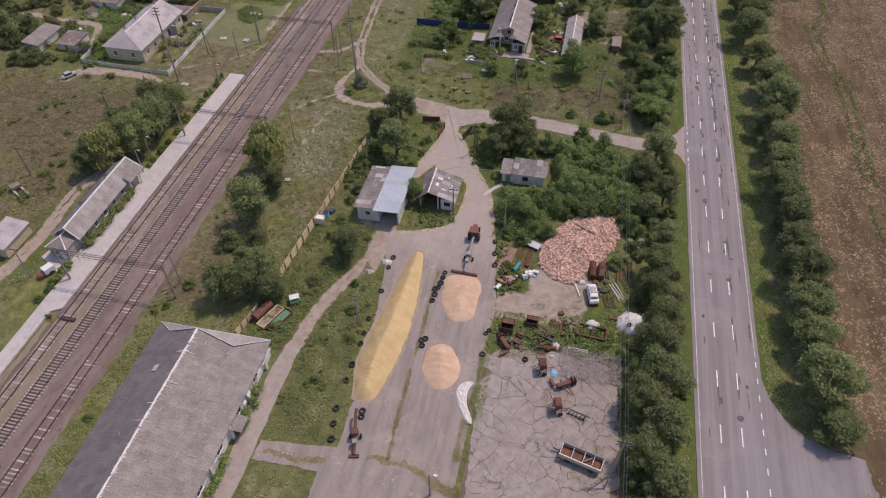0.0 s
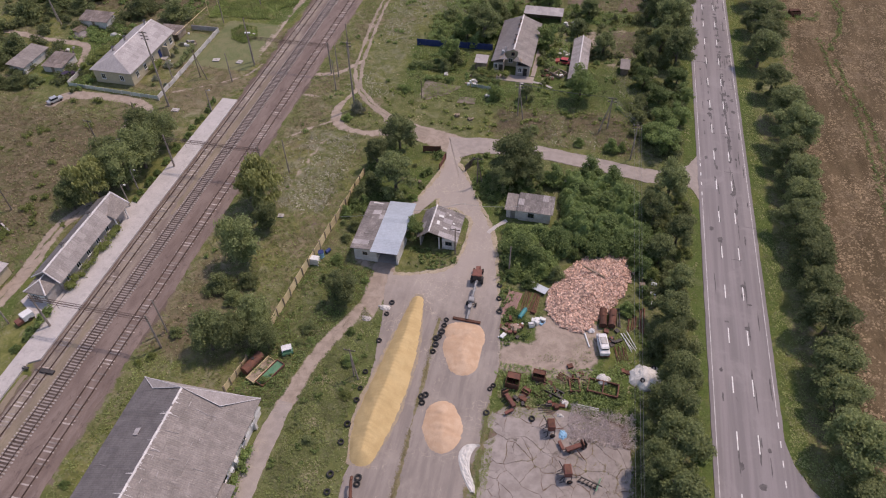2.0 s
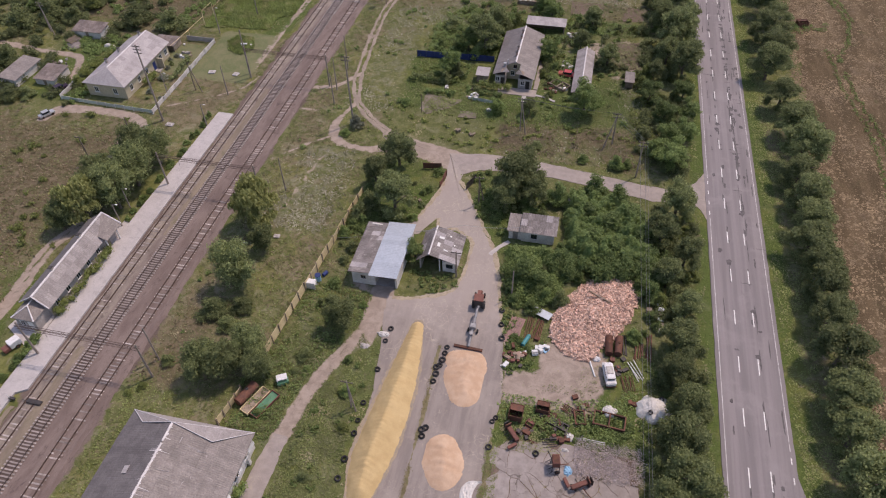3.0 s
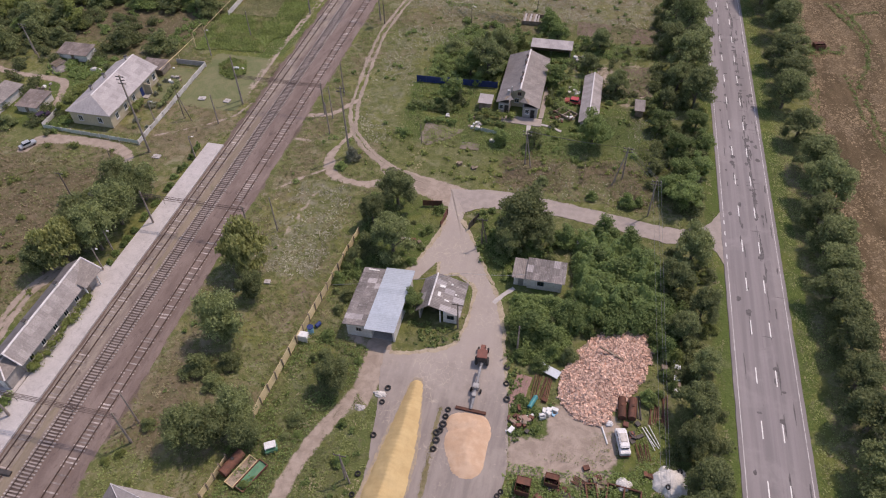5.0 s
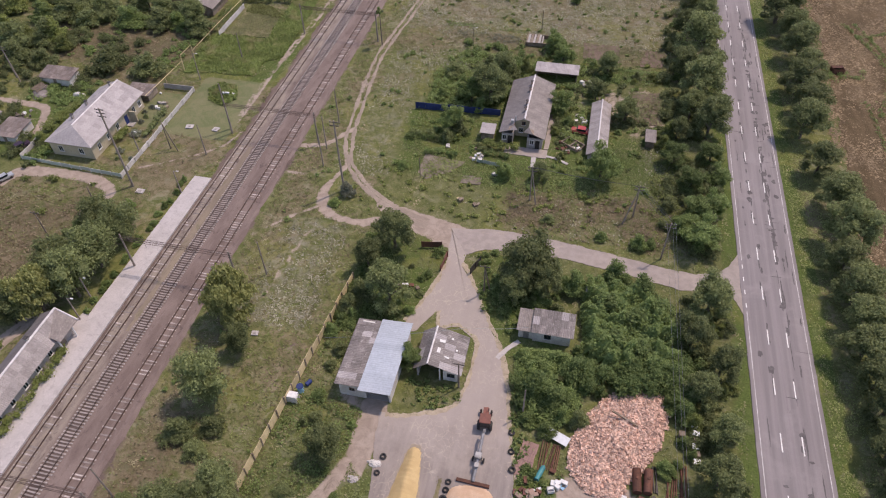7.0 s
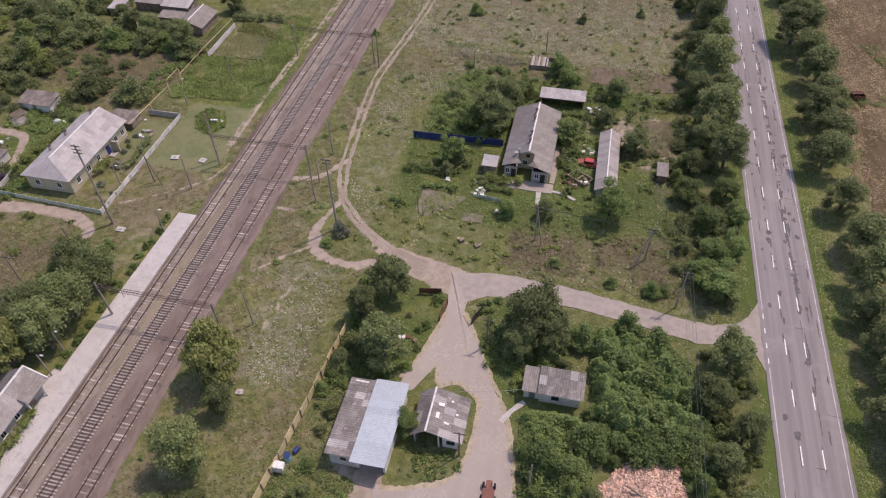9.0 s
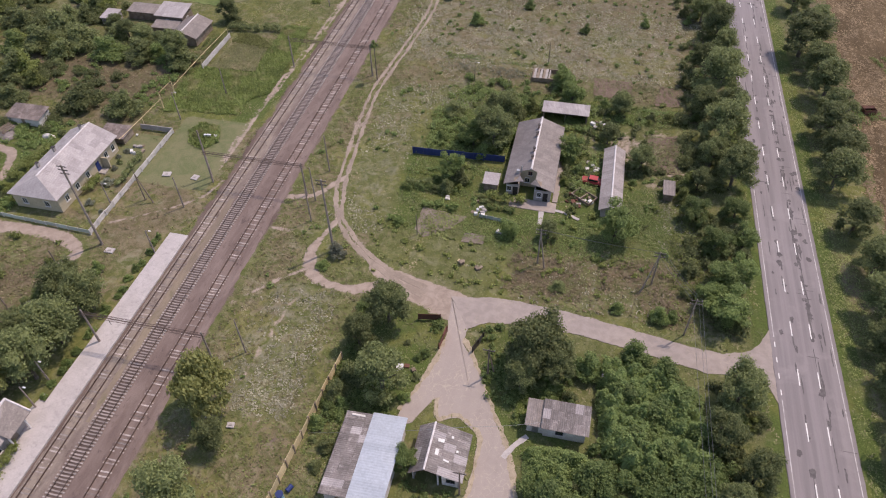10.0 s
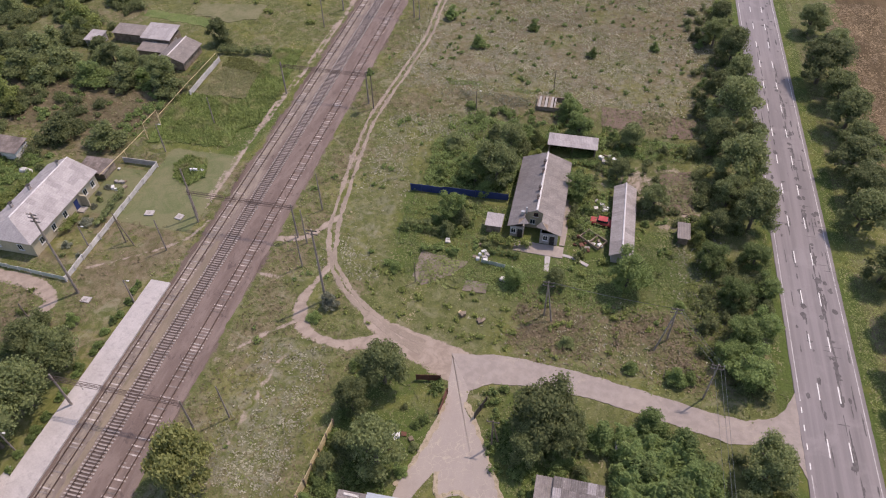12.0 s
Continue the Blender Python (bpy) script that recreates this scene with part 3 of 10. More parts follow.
def torus(bm, r, w, n=16, k=8, hub=0.0):
    rings = []
    for i in range(n):
        a = 2 * math.pi * i / n
        rings.append([bm.verts.new(((r + w * math.cos(2 * math.pi * j / k)) * math.cos(a), (r + w * math.cos(2 * math.pi * j / k)) * math.sin(a), w * 1.15 * math.sin(2 * math.pi * j / k))) for j in range(k)])
    for i in range(n):
        for j in range(k):
            bm.faces.new((rings[i][j], rings[(i + 1) % n][j], rings[(i + 1) % n][(j + 1) % k], rings[i][(j + 1) % k]))


def wobble(x, y, s, seed=0.0):
    return noise.noise(Vector((x * s + seed * 17.3, y * s - seed * 9.1, seed * 3.7)))


OCC = set()
BLOCKED = []


def sample_line(pts, step):
    """Points every step metres along a smooth line through pts."""
    out = []
    n = len(pts)
    for i in range(n - 1):
        p0, p1, p2, p3 = (Vector(pts[max(0, min(n - 1, j))]) for j in (i - 1, i, i + 1, i + 2))
        k = max(2, int((p2 - p1).length / step))
        for j in range(k):
            t = j / k
            out.append(0.5 * ((2 * p1) + (p2 - p0) * t + (2 * p0 - 5 * p1 + 4 * p2 - p3) * t * t + (3 * p1 - p0 - 3 * p2 + p3) * t ** 3))
    out.append(Vector(pts[-1]))
    return out


def ribbon(name, line, width, z, material, ragged=0.25, step=0.4, thick=0.05, kind="structure", label="", category="", shoulder=0.05, drape=False):
    """A strip of ground along a line (x, y) or (x, y, width), with ragged edges and a low edge of its own."""
    pts = sample_line([(p[0], p[1], p[2] if len(p) > 2 else width) for p in line], step)
    verts, faces = [], []
    seed = random.random() * 50
    for p in pts:
        k = int(p.z + 0.5)
        OCC.update((int((p.x + 0.5 * u) * 2 // 1), int((p.y + 0.5 * v) * 2 // 1)) for u in range(-k, k + 1) for v in range(-k, k + 1) if math.hypot(u, v) <= p.z + 0.3)
    for i, p in enumerate(pts):
        d = pts[min(i + 1, len(pts) - 1)] - pts[max(i - 1, 0)]
        nrm = Vector((-d.y, d.x)).normalized()
        for s in (1, -1):
            w = p.z / 2 + ragged * (wobble(p.x, p.y, 0.35, seed + s) + 0.6 * wobble(p.x, p.y, 1.3, seed + 3 * s) + 0.5 * wobble(p.x, p.y, 3.1, seed + 5 * s))
            e = Vector((p.x, p.y)) + nrm * s * w
            top = z + (ground_height(e.x, e.y) if drape else 0.0)
            verts.append((e.x, e.y, top))
            verts.append((e.x + nrm.x * s * shoulder, e.y + nrm.y * s * shoulder, top - thick))
    for i in range(len(pts) - 1):
        a, b = 4 * i, 4 * i + 4
        faces += [(a, b, b + 1, a + 1)[::-1], (a + 2, b + 2, b, a)[::-1], (a + 3, b + 3, b + 2, a + 2)[::-1]]
    ob = new(name, mesh_from(name, verts, faces, material))
    return tagged(ob, label, category, "", kind)


def patch(name, outline, z, material, ragged=0.3, step=0.4, thick=0.05, label="", category="", kind="structure"):
    """A sheet of ground inside a closed outline, with ragged edges."""
    pts = []
    BLOCKED.append((min(p[0] for p in outline), max(p[0] for p in outline), min(p[1] for p in outline), max(p[1] for p in outline), outline))
    seed = random.random() * 50
    n = len(outline)
    for i in range(n):
        a, b = Vector(outline[i]), Vector(outline[(i + 1) % n])
        k = max(1, int((b - a).length / step))
        nrm = Vector((-(b - a).y, (b - a).x)).normalized()
        for j in range(k):
            q = a + (b - a) * j / k
            q = q + nrm * ragged * (wobble(q.x, q.y, 0.3, seed) + 0.6 * wobble(q.x, q.y, 1.2, seed) + 0.5 * wobble(q.x, q.y, 2.9, seed))
            pts.append((q.x, q.y))
    bm = bmesh.new()
    slab(bm, pts, z - thick, z, False)
    bmesh.ops.triangulate(bm, faces=[f for f in bm.faces if len(f.verts) > 4])
    return tagged(part(name, bm, material), label, category, "", kind)


def inside(x, y, poly):
    c = False
    j = len(poly) - 1
    for i in range(len(poly)):
        (xi, yi), (xj, yj) = poly[i], poly[j]
        if (yi > y) != (yj > y) and x < (xj - xi) * (y - yi) / (yj - yi) + xi:
            c = not c
        j = i
    return c


# ---- ground ----
# soft-edged regions: x0, x1, y0, y1, edge, lush, dry, soil
REGIONS = [
    (-400, -86, -80, 122, 6, 0.0, 0.45, 0.0), (-97, -81, 124, 163, 3, 0.0, 0.85, 0.05), (-96, -84, 126, 143, 3, 0.0, 0.85, 0.3),
    (-99, -80, 166, 197, 3, 0.9, 0.0, 0.0), (-130, -104, 160, 184, 8, 0.0, 0.7, 0.1), (-66, -44, 60, 125, 3, 0.0, 0.42, 0.0),
    (-66, -58, 60, 95, 4, 0.0, 0.7, 0.05), (-64, -58, 95, 250, 3, 0.0, 0.5, 0.0), (-56, 20, 186, 400, 10, 0.0, 0.6, 0.04), (-46, -26, 140, 163, 5, 0.35, 0.15, 0.0),
    (-8, 9, 137, 156, 4, 0.75, 0.0, 0.0), (-36, 8, 128, 141, 4, 0.32, 0.2, 0.0), (20, 23.2, -60, 400, 0.8, 0.75, 0.0, 0.0), (32.6, 36.0, -60, 400, 0.8, 0.9, 0.0, 0.0), (36.0, 46, -60, 400, 1.5, 0.1, 0.35, 0.15),
    (-4, 11, 160, 182, 4, 0.0, 0.25, 0.45), (-45, -24, 36, 84, 3, 0.42, 0.2, 0.0), (-12, 20, 64, 126, 4, 0.3, 0.0, 0.0),
    (-44, 11, 141, 190, 4, 0.6, 0.06, 0.0), (-45, -33, 153, 163, 1.5, 0.85, 0.0, 0.0), (-30, -3, 139, 150, 3, 0.66, 0.0, 0.0), (-10, 8, 182.5, 188, 2, 0.85, 0.0, 0.0), (-4, 11, 160, 182, 4, 0.1, 0.2, 0.4), (-30, -20, 150, 153, 2, 0.2, 0.1, 0.3), (-13, -7, 168, 178, 2, 0.2, 0.1, 0.45), (-4, 11, 150, 161, 2, 0.9, 0.0, 0.0), (-9.5, 14, 63, 81, 2, 0.75, 0.0, 0.0), (-43, -28, 100, 123, 3, 0.65, 0.0, 0.0), (-22, -7, 99, 122, 3, 0.6, 0.0, 0.0), (-97.5, -81, 124, 163, 2, 0.05, 0.62, 0.0), (-96, -84, 126, 143, 3, 0.0, 0.8, 0.25), (-8.8, 5.5, 70.0, 75.5, 2.2, 0.05, 0.2, 0.85), (-3.6, 6.6, 74.5, 82, 2.2, 0.05, 0.2, 0.9), (-145, -108, 168, 190, 8, 0.0, 0.95, 0.12),
    (-106, -94, 131, 158, 2, 0.0, 0.75, 0.1), (-109, -98, 167, 186, 2.5, 0.8, 0.0, 0.0), (-136, -117, 128, 157, 4, 0.7, 0.0, 0.0),
    (-106, -100, 80, 125, 3, 0.0, 0.6, 0.1), (-98, -89, 60, 80, 4, 0.55, 0.0, 0.0), (-66, -56, 30, 62, 2, 0.15, 0.3, 0.0), (-88, -83, 60, 92, 1.5, 0.1, 0.3, 0.2),
    (-38, -28, 86, 92, 2, 0.0, 0.3, 0.5), (-31, -24.5, 84, 92, 2, 0.3, 0.2, 0.1),
]


# plant cover: x0, x1, y0, y1, edge, rust-brown weeds, silvery weeds, mown grass
COVERS = [
    (-190, -96, 50, 122, 12, 0.55, 0.15, 0), (-122, -101, 92, 116, 10, 0.72, 0.15, 0), (-152, -104, 166, 192, 8, 0.6, 0.2, 0), (-97, -84, 127, 143, 3, 0.45, 0, 0.2),
    (-60, 20, 198, 275, 8, 0.12, 0.85, 0), (-42, 12, 226, 275, 12, 0.38, 0.75, 0), (-60, -47, 98, 124, 3, 0, 0.75, 0), (-56, -45, 138, 190, 4, 0.1, 0.55, 0),
    (-46, -28, 180, 197, 4, 0.2, 0.6, 0), (5, 14, 136, 165, 3, 0.2, 0.6, 0), (-36, 8, 128, 140, 4, 0.1, 0.2, 0), (-20, 11, 127, 142.5, 3, 0.5, 0.25, 0), (-97.4, -82, 143, 166, 2, 0, 0, 1.0),
    (-106, -97.6, 144, 158, 2, 0, 0, 0.9), (-64, -57, 62, 100, 2, 0.45, 0.2, 0), (-44, -29, 44, 86, 3, 0.1, 0.4, 0),
]


# bare tracks: (line of x, y, width), and how far each is worn
TRACKS = [
    ([(-38.4, 57.5, 2.6), (-37.2, 65, 2.4), (-35.2, 71.5, 2.2), (-32.5, 78, 2.4), (-31, 85, 2.6), (-31.3, 88.3, 3.0)], 0.75),
    ([(-33, 126, 4.0), (-40, 126.2, 3.0), (-46, 124.6, 1.5), (-51.5, 125.3, 1.6), (-54.2, 128.2, 2.2), (-55.4, 132, 1.7), (-54.6, 136, 1.0), (-53.5, 141, 1.0)], 0.9),
    ([(-51.8, 125, 1.0), (-54.5, 119, 0.9), (-55.5, 111, 1.0), (-56.5, 102, 0.8)], 0.5),
    ([(-50.2, 121, 0.8), (-52.5, 115, 0.8), (-53.8, 107, 0.7)], 0.4),
    ([(-65, 145, 1.2), (-60, 146.5, 1.0), (-56.6, 152, 1.0)], 0.8),
    ([(-65, 136, 0.5), (-56, 136, 0.5)], 0.7),
    ([(-65, 117, 0.5), (-60, 122.5, 0.5), (-55.5, 127, 0.6)], 0.6),
    ([(-121, 121.0, 2.4), (-119.6, 124.6, 2.6), (-113.1, 126.0, 2.4), (-105.4, 126.0, 2.4), (-100.4, 124.9, 2.4), (-97.4, 123.0, 2.4), (-97.4, 120.6, 2.0), (-99.6, 116, 0.9)], 0.95),
    ([(-124.6, 137.5, 1.4), (-127.4, 145.2, 1.8), (-131, 146.9, 2.0), (-141.2, 147.6, 1.5), (-160, 150, 1.6)], 0.9),
    ([(-28.0, 124.6, 6.0), (-33, 126.4, 4.6), (-40, 128.8, 3.2), (-43, 130.4, 2.0)], 1.0),
    ([(-31.6, 76.5, 2.6), (-31.4, 82, 3.6), (-31.5, 87, 3.6)], 1.0),
    ([(-10, 140, 0.6), (-9.5, 128, 0.6)], 0.3),
    ([(-95.5, 131, 0.5), (-88, 136, 0.5), (-82, 141, 0.6), (-79.8, 147, 0.6)], 0.7),
]
for off in (-0.75, 0.75):
    TRACKS.append(([(-52.5 + off, 330, 0.9), (-54 + off, 280, 0.9), (-56.1 + off, 243, 0.9), (-55.5 + off, 224, 0.9), (-57.7 + off, 199, 0.9), (-59 + off, 181.5, 0.9), (-56.7 + off, 155, 1.0), (-55 + off, 146.5, 1.0), (-53.3 + off * 0.6, 141.9, 1.1), (-50.7 + off, 138, 0.9), (-47.9 + off * 1.2, 135, 1.0), (-42 + off, 130.6, 1.3), (-38.1, 128.5 + off, 1.6), (-33, 126.8 + off, 2.0)], 1.0))
    TRACKS.append(([(-92 + off, 92, 0.9), (-94.5 + off, 84, 0.9), (-93.5 + off, 72, 0.9), (-95 + off, 60, 0.9), (-99 + off, 45, 0.9)], 0.9))
    TRACKS.append(([(-82.5 + off * 0.6, 150, 0.5), (-82.5 + off * 0.6, 168, 0.5), (-82.0 + off * 0.6, 185, 0.5), (-81 + off * 0.6, 205, 0.5), (-80.4 + off * 0.6, 240, 0.5)], 0.8))

STEP, GX0, GY0, GNX, GNY = 0.62, -180.0, 16.0, 394, 413
xs = np.array([-1500, -800, -450, -300, -240, -205] + [GX0 + STEP * i for i in range(GNX)] + [72, 90, 130, 180, 300, 500, 900, 1500], float)
ys = np.array([-900, -400, -150, -60, -20, 4] + [GY0 + STEP * i for i in range(GNY)] + [285, 310, 360, 450, 700, 1200, 2500], float)
GXX, GYY = np.meshgrid(xs, ys)
ZONE = np.zeros((*GXX.shape, 3)) + np.array([0.1, 0.3, 0.0])
for x0, x1, y0, y1, e, *v in REGIONS:
    w = np.ones(GXX.shape)
    for q in (GXX - x0, x1 - GXX, GYY - y0, y1 - GYY):
        w = w * np.clip(q / e + 0.5, 0, 1)
    ZONE += (np.array(v) - ZONE) * w[..., None]
COVER = np.zeros((*GXX.shape, 3))
for x0, x1, y0, y1, e, *v in COVERS:
    w = np.ones(GXX.shape)
    for q in (GXX - x0, x1 - GXX, GYY - y0, y1 - GYY):
        w = w * np.clip(q / e + 0.5, 0, 1)
    COVER += (np.array(v) - COVER) * w[..., None]
for line, worn in TRACKS:
    for p in sample_line([Vector(q) for q in line], 0.5):
        i, j = int((p.x - GX0) / STEP) + 6, int((p.y - GY0) / STEP) + 6
        if not (10 < i < len(xs) - 12 and 10 < j < len(ys) - 12):
            continue
        k = int(p.z / 2 / STEP) + 3
        win = (slice(j - k, j + k + 1), slice(i - k, i + k + 1))
        d = np.hypot(GXX[win] - p.x, GYY[win] - p.y)
        ZONE[win + (2,)] = np.maximum(ZONE[win + (2,)], (0.45 if worn == 1.0 and p.z < 1.25 else worn) * np.clip(1.0 - (d - p.z / 2 + 0.2) / 0.7, 0, 1))


def zone(x, y):
    """What the ground bears at a place: lush, dry, bare."""
    return ZONE[int(np.searchsorted(ys, y)) - 1, int(np.searchsorted(xs, x)) - 1]


gv = []
for y in ys:
    for x in xs:
        flat = x > 19 or -90 < x < -60 or (-45 < x < 14 and y < 128)
        gv.append((x, y, (0.02 if flat else 0.14) * (wobble(x, y, 0.11) + 0.5 * wobble(x, y, 0.4, 2)) - 0.04))
GZ = np.array([p[2] for p in gv]).reshape(GXX.shape)


def ground_height(x, y):
    """The height of the ground sheet at a place."""
    i, j = int(np.searchsorted(xs, x)) - 1, int(np.searchsorted(ys, y)) - 1
    u, v = (x - xs[i]) / (xs[i + 1] - xs[i]), (y - ys[j]) / (ys[j + 1] - ys[j])
    return (GZ[j, i] * (1 - u) + GZ[j, i + 1] * u) * (1 - v) + (GZ[j + 1, i] * (1 - u) + GZ[j + 1, i + 1] * u) * v


nx = len(xs)
gf = [(j * nx + i, j * nx + i + 1, (j + 1) * nx + i + 1, (j + 1) * nx + i) for j in range(len(ys) - 1) for i in range(nx - 1)]
gme = mesh_from("ground", gv, gf, M_GROUND)
att = gme.attributes.new("zone", "FLOAT_COLOR", "POINT")
grit = np.clip(np.minimum((GXX + 80.6) / 2.2, (-64.2 - GXX) / 2.4), 0, 1)
att.data.foreach_set("color", np.concatenate([ZONE, grit[..., None]], 2).astype(np.float32).ravel())
att = gme.attributes.new("cover", "FLOAT_COLOR", "POINT")
att.data.foreach_set("color", np.concatenate([COVER, np.ones((*GXX.shape, 1))], 2).astype(np.float32).ravel())
gme.shade_smooth()
ground = tagged(new("ground", gme), "uneven grassland of green and dry yellow patches", "ground", "", "structure")

# fields and beds
def field_edge(y):
    return float(np.interp(y, (-80, 60, 103, 150, 195, 300), (44.6, 43.8, 43.4, 45.6, 47.4, 50)))


BLOCKED.append((40, 420, -80, 300, [(47, -80), (46, 60), (45.5, 103), (48.5, 150), (51, 195), (53, 300), (420, 300), (420, -80)]))
fy = [-80 + 1.25 * j for j in range(305)]
fx = [0.0, 0.35, 0.8, 1.5] + [2.5 + 1.4 * i for i in range(24)] + [45, 70, 120, 200, 370]
fv = []
for y in fy:
    e = field_edge(y) + 1.0 * wobble(50, y, 0.3, 2) + 0.5 * wobble(50, y, 1.1, 3)
    for i, x in enumerate(fx):
        fv.append((e + x, y, -0.22 if i == 0 else 0.0 if i == 1 else 0.02 + min(1.0, x / 3) * (0.05 + 0.04 * wobble(e + x, y, 0.5, 6))))
k = len(fx)
ff_ = [(j * k + i, j * k + i + 1, (j + 1) * k + i + 1, (j + 1) * k + i) for j in range(len(fy) - 1) for i in range(k - 1)]
fme = mesh_from("field", fv, ff_, M_STUBBLE)
fme.shade_smooth()
tagged(new("field", fme), "harvested brown stubble field beside the road", "field", "", "structure")
patch("vegetable_bed", [(-9.3, 191.8), (-0.5, 191.4), (-0.6, 199.2), (-9.6, 199.4)], 0.06, M_SOIL, 0.3, 0.6, 0.06, "bare tilled brown vegetable bed", "bed")
patch("vegetable_bed", [(4.4, 190.6), (9.6, 191.0), (10.8, 197.8), (5.3, 198.8)], 0.06, M_SOIL, 0.3, 0.6, 0.06, "bare tilled brown vegetable bed", "bed")
patch("vegetable_bed", [(-38.6, 141.0), (-36.5, 139.4), (-32.0, 142.6), (-29.8, 146.2), (-38.4, 147.4)], 0.05, M_YARDDIRT, 0.4, 0.6, 0.06, "dry brown tilled bed beside the dirt track", "bed")
patch("vegetable_bed", [(-29.5, 139.5), (-25.5, 139.8), (-25.4, 142), (-29.3, 142)], 0.05, M_YARDDIRT, 0.3, 0.6, 0.06, "small dry brown tilled bed", "bed")
patch("vegetable_bed", [(3, 166.5), (9.5, 167), (9.3, 180), (2.8, 178)], 0.05, M_SOIL, 0.6, 0.6, 0.06, "brown tilled bed behind the long shed", "bed")
patch("crop_plot", [(-121.5, 221.8), (-122.1, 228), (-103, 231), (-103.3, 222.7), (-109.4, 219.4)], 0.07, M_PALEPLOT, 0.9, 0.8, 0.08, "bare pale plot beyond the farmstead", "crop")
patch("crop_plot", [(-134.4, 217.9), (-113.1, 215.7), (-115.6, 220.4), (-135.2, 221.8)], 0.07, M_CROPGREEN, 0.9, 0.8, 0.08, "green plot beyond the farmstead", "crop")
PLOT = [(-103.5, 166.5), (-105.3, 175.5), (-104.2, 185.7), (-89.8, 185.4), (-90.8, 194), (-91.2, 209), (-84.5, 209.3), (-83.4, 189.5), (-83.0, 177.6), (-86.4, 175.1), (-86.5, 168.4), (-97.3, 167.8)]
PALEPLOT = [(-102.2, 186.1), (-101.8, 198.6), (-91.2, 197.4), (-90.4, 186.0)]
CROPBED = [(-92.7, 157.0), (-94.4, 161.0), (-93.1, 164.3), (-88.5, 163.7), (-86.4, 158.3), (-88.5, 155.0)]
patch("crop_plot", PLOT, 0.06, M_CROPGREEN, 0.9, 0.8, 0.08, "tall uneven green grass plot beside the railway", "crop")
patch("crop_plot", PALEPLOT, 0.055, M_PALEPLOT, 0.6, 0.8, 0.08, "dry pale green plot beyond the grass", "crop")
patch("crop_plot", CROPBED, 0.06, M_CROPGREEN, 0.5, 0.6, 0.08, "small dark green crop plot on the lawn", "crop")


# ---- roads ----
ROAD_W, ROAD_E = 22.9, 32.8
ribbon("road", [((ROAD_W + ROAD_E) / 2, -120), ((ROAD_W + ROAD_E) / 2, 100), ((ROAD_W + ROAD_E) / 2, 420)], ROAD_E - ROAD_W, 0.06, M_ROAD, 0.07, 1.0, 0.12, "structure", "straight worn grey asphalt road with tar repairs", "road")
patch("side_road", [(32.6, 67.5), (33.6, 63.2), (35.4, 60), (38, 57.6), (41.6, 56.2), (48, 55.6), (90, 55), (90, 45), (48, 45.5), (36, 43), (32.6, 38)], 0.052, M_ROAD, 0.15, 0.6, 0.1, "asphalt side road joining the main road", "road")
patch("lane", [(-28.4, 126.6), (-22, 127.6), (-16.9, 127.8), (-8, 127.2), (0.3, 126), (10, 124.3), (15.5, 123.9), (19, 125), (21.3, 127), (22.95, 130.5), (22.95, 116.5), (21.6, 119.6), (19.5, 120.7), (13, 119.7), (6, 121), (-7, 122.9), (-16, 123.1), (-21.3, 122.3), (-24.4, 120.4)], 0.048, M_LANE, 0.25, 0.6, 0.1, "pale cracked asphalt lane between the yard and the road", "road")
patch("yard_pavement", [(-28.4, 126.8), (-24.3, 120.6), (-24.6, 117.6), (-21.6, 113.6), (-17.4, 105.5), (-14.6, 100), (-12.9, 94.3), (-11.6, 88), (-9.6, 80), (-8.4, 70.3), (-8.9, 60), (-8.6, 49.2), (-8.8, 36), (-8.8, 10), (-27, 10), (-27.5, 38.6), (-37, 38.5), (-37, 41.5), (-26, 42.6), (-26.2, 52), (-27, 62), (-28.3, 73.7), (-29.6, 80), (-30.6, 86.4), (-27, 86.6), (-24.6, 87.6), (-21.5, 88.8), (-19.9, 90.4), (-19.2, 93), (-18.9, 98), (-19.2, 102), (-22.5, 104.4), (-25.3, 103.2), (-26.6, 106.6), (-28.9, 102), (-31.3, 101.2), (-31.2, 103.6), (-28.8, 110.4), (-27.4, 117.5)], 0.04, M_YARD, 0.22, 0.5, 0.09, "worn pinkish-grey asphalt yard with cracks and spilt grain", "pavement")
for line in ([(-24.5, 118.4), (-21.4, 113.4), (-17.2, 105.3), (-14.4, 99.8), (-12.7, 94.1), (-11.4, 87.8), (-9.5, 80.2)], [(-27.3, 117.5), (-28.8, 110.4), (-31.2, 103.6)], [(-29.6, 86.4), (-27, 86.5), (-24.6, 87.4), (-21.5, 88.6), (-19.7, 90.3), (-19.0, 93), (-18.7, 98), (-19.0, 102), (-22.5, 104.6), (-25.3, 103.4), (-26.4, 106.8)]):
    ribbon("sandy_rim", line, 0.6, 0.047, M_RIM, 0.42, 0.35, 0.03, "structure", "loose pale sand along the edge of the asphalt", "sand")
ribbon("concrete_lane", [(-39.5, 5, 3.0), (-38.9, 32, 3.0), (-38.9, 50, 2.9), (-38.4, 58, 2.2)], 3.0, 0.045, M_LANE, 0.2, 0.6, 0.08, "structure", "narrow pale concrete lane beside the warehouse", "road")
for line, worn in TRACKS:
    if worn == 1.0 and line[0][2] < 2:
        ribbon("dirt_track", [(x, y, w * 0.7) for x, y, w in line], 1.0, 0.025, M_DIRT, 0.3, 0.4, 0.06, "structure", "bare pale wheel rut worn through the grass", "track", drape=True)

# lane markings and repairs
def dash_mesh(name, w, l, paint=M_PAINT):
    bm = boxed(-w / 2, w / 2, -l / 2, l / 2, 0, 0.008)
    return as_mesh(name, bm, paint)


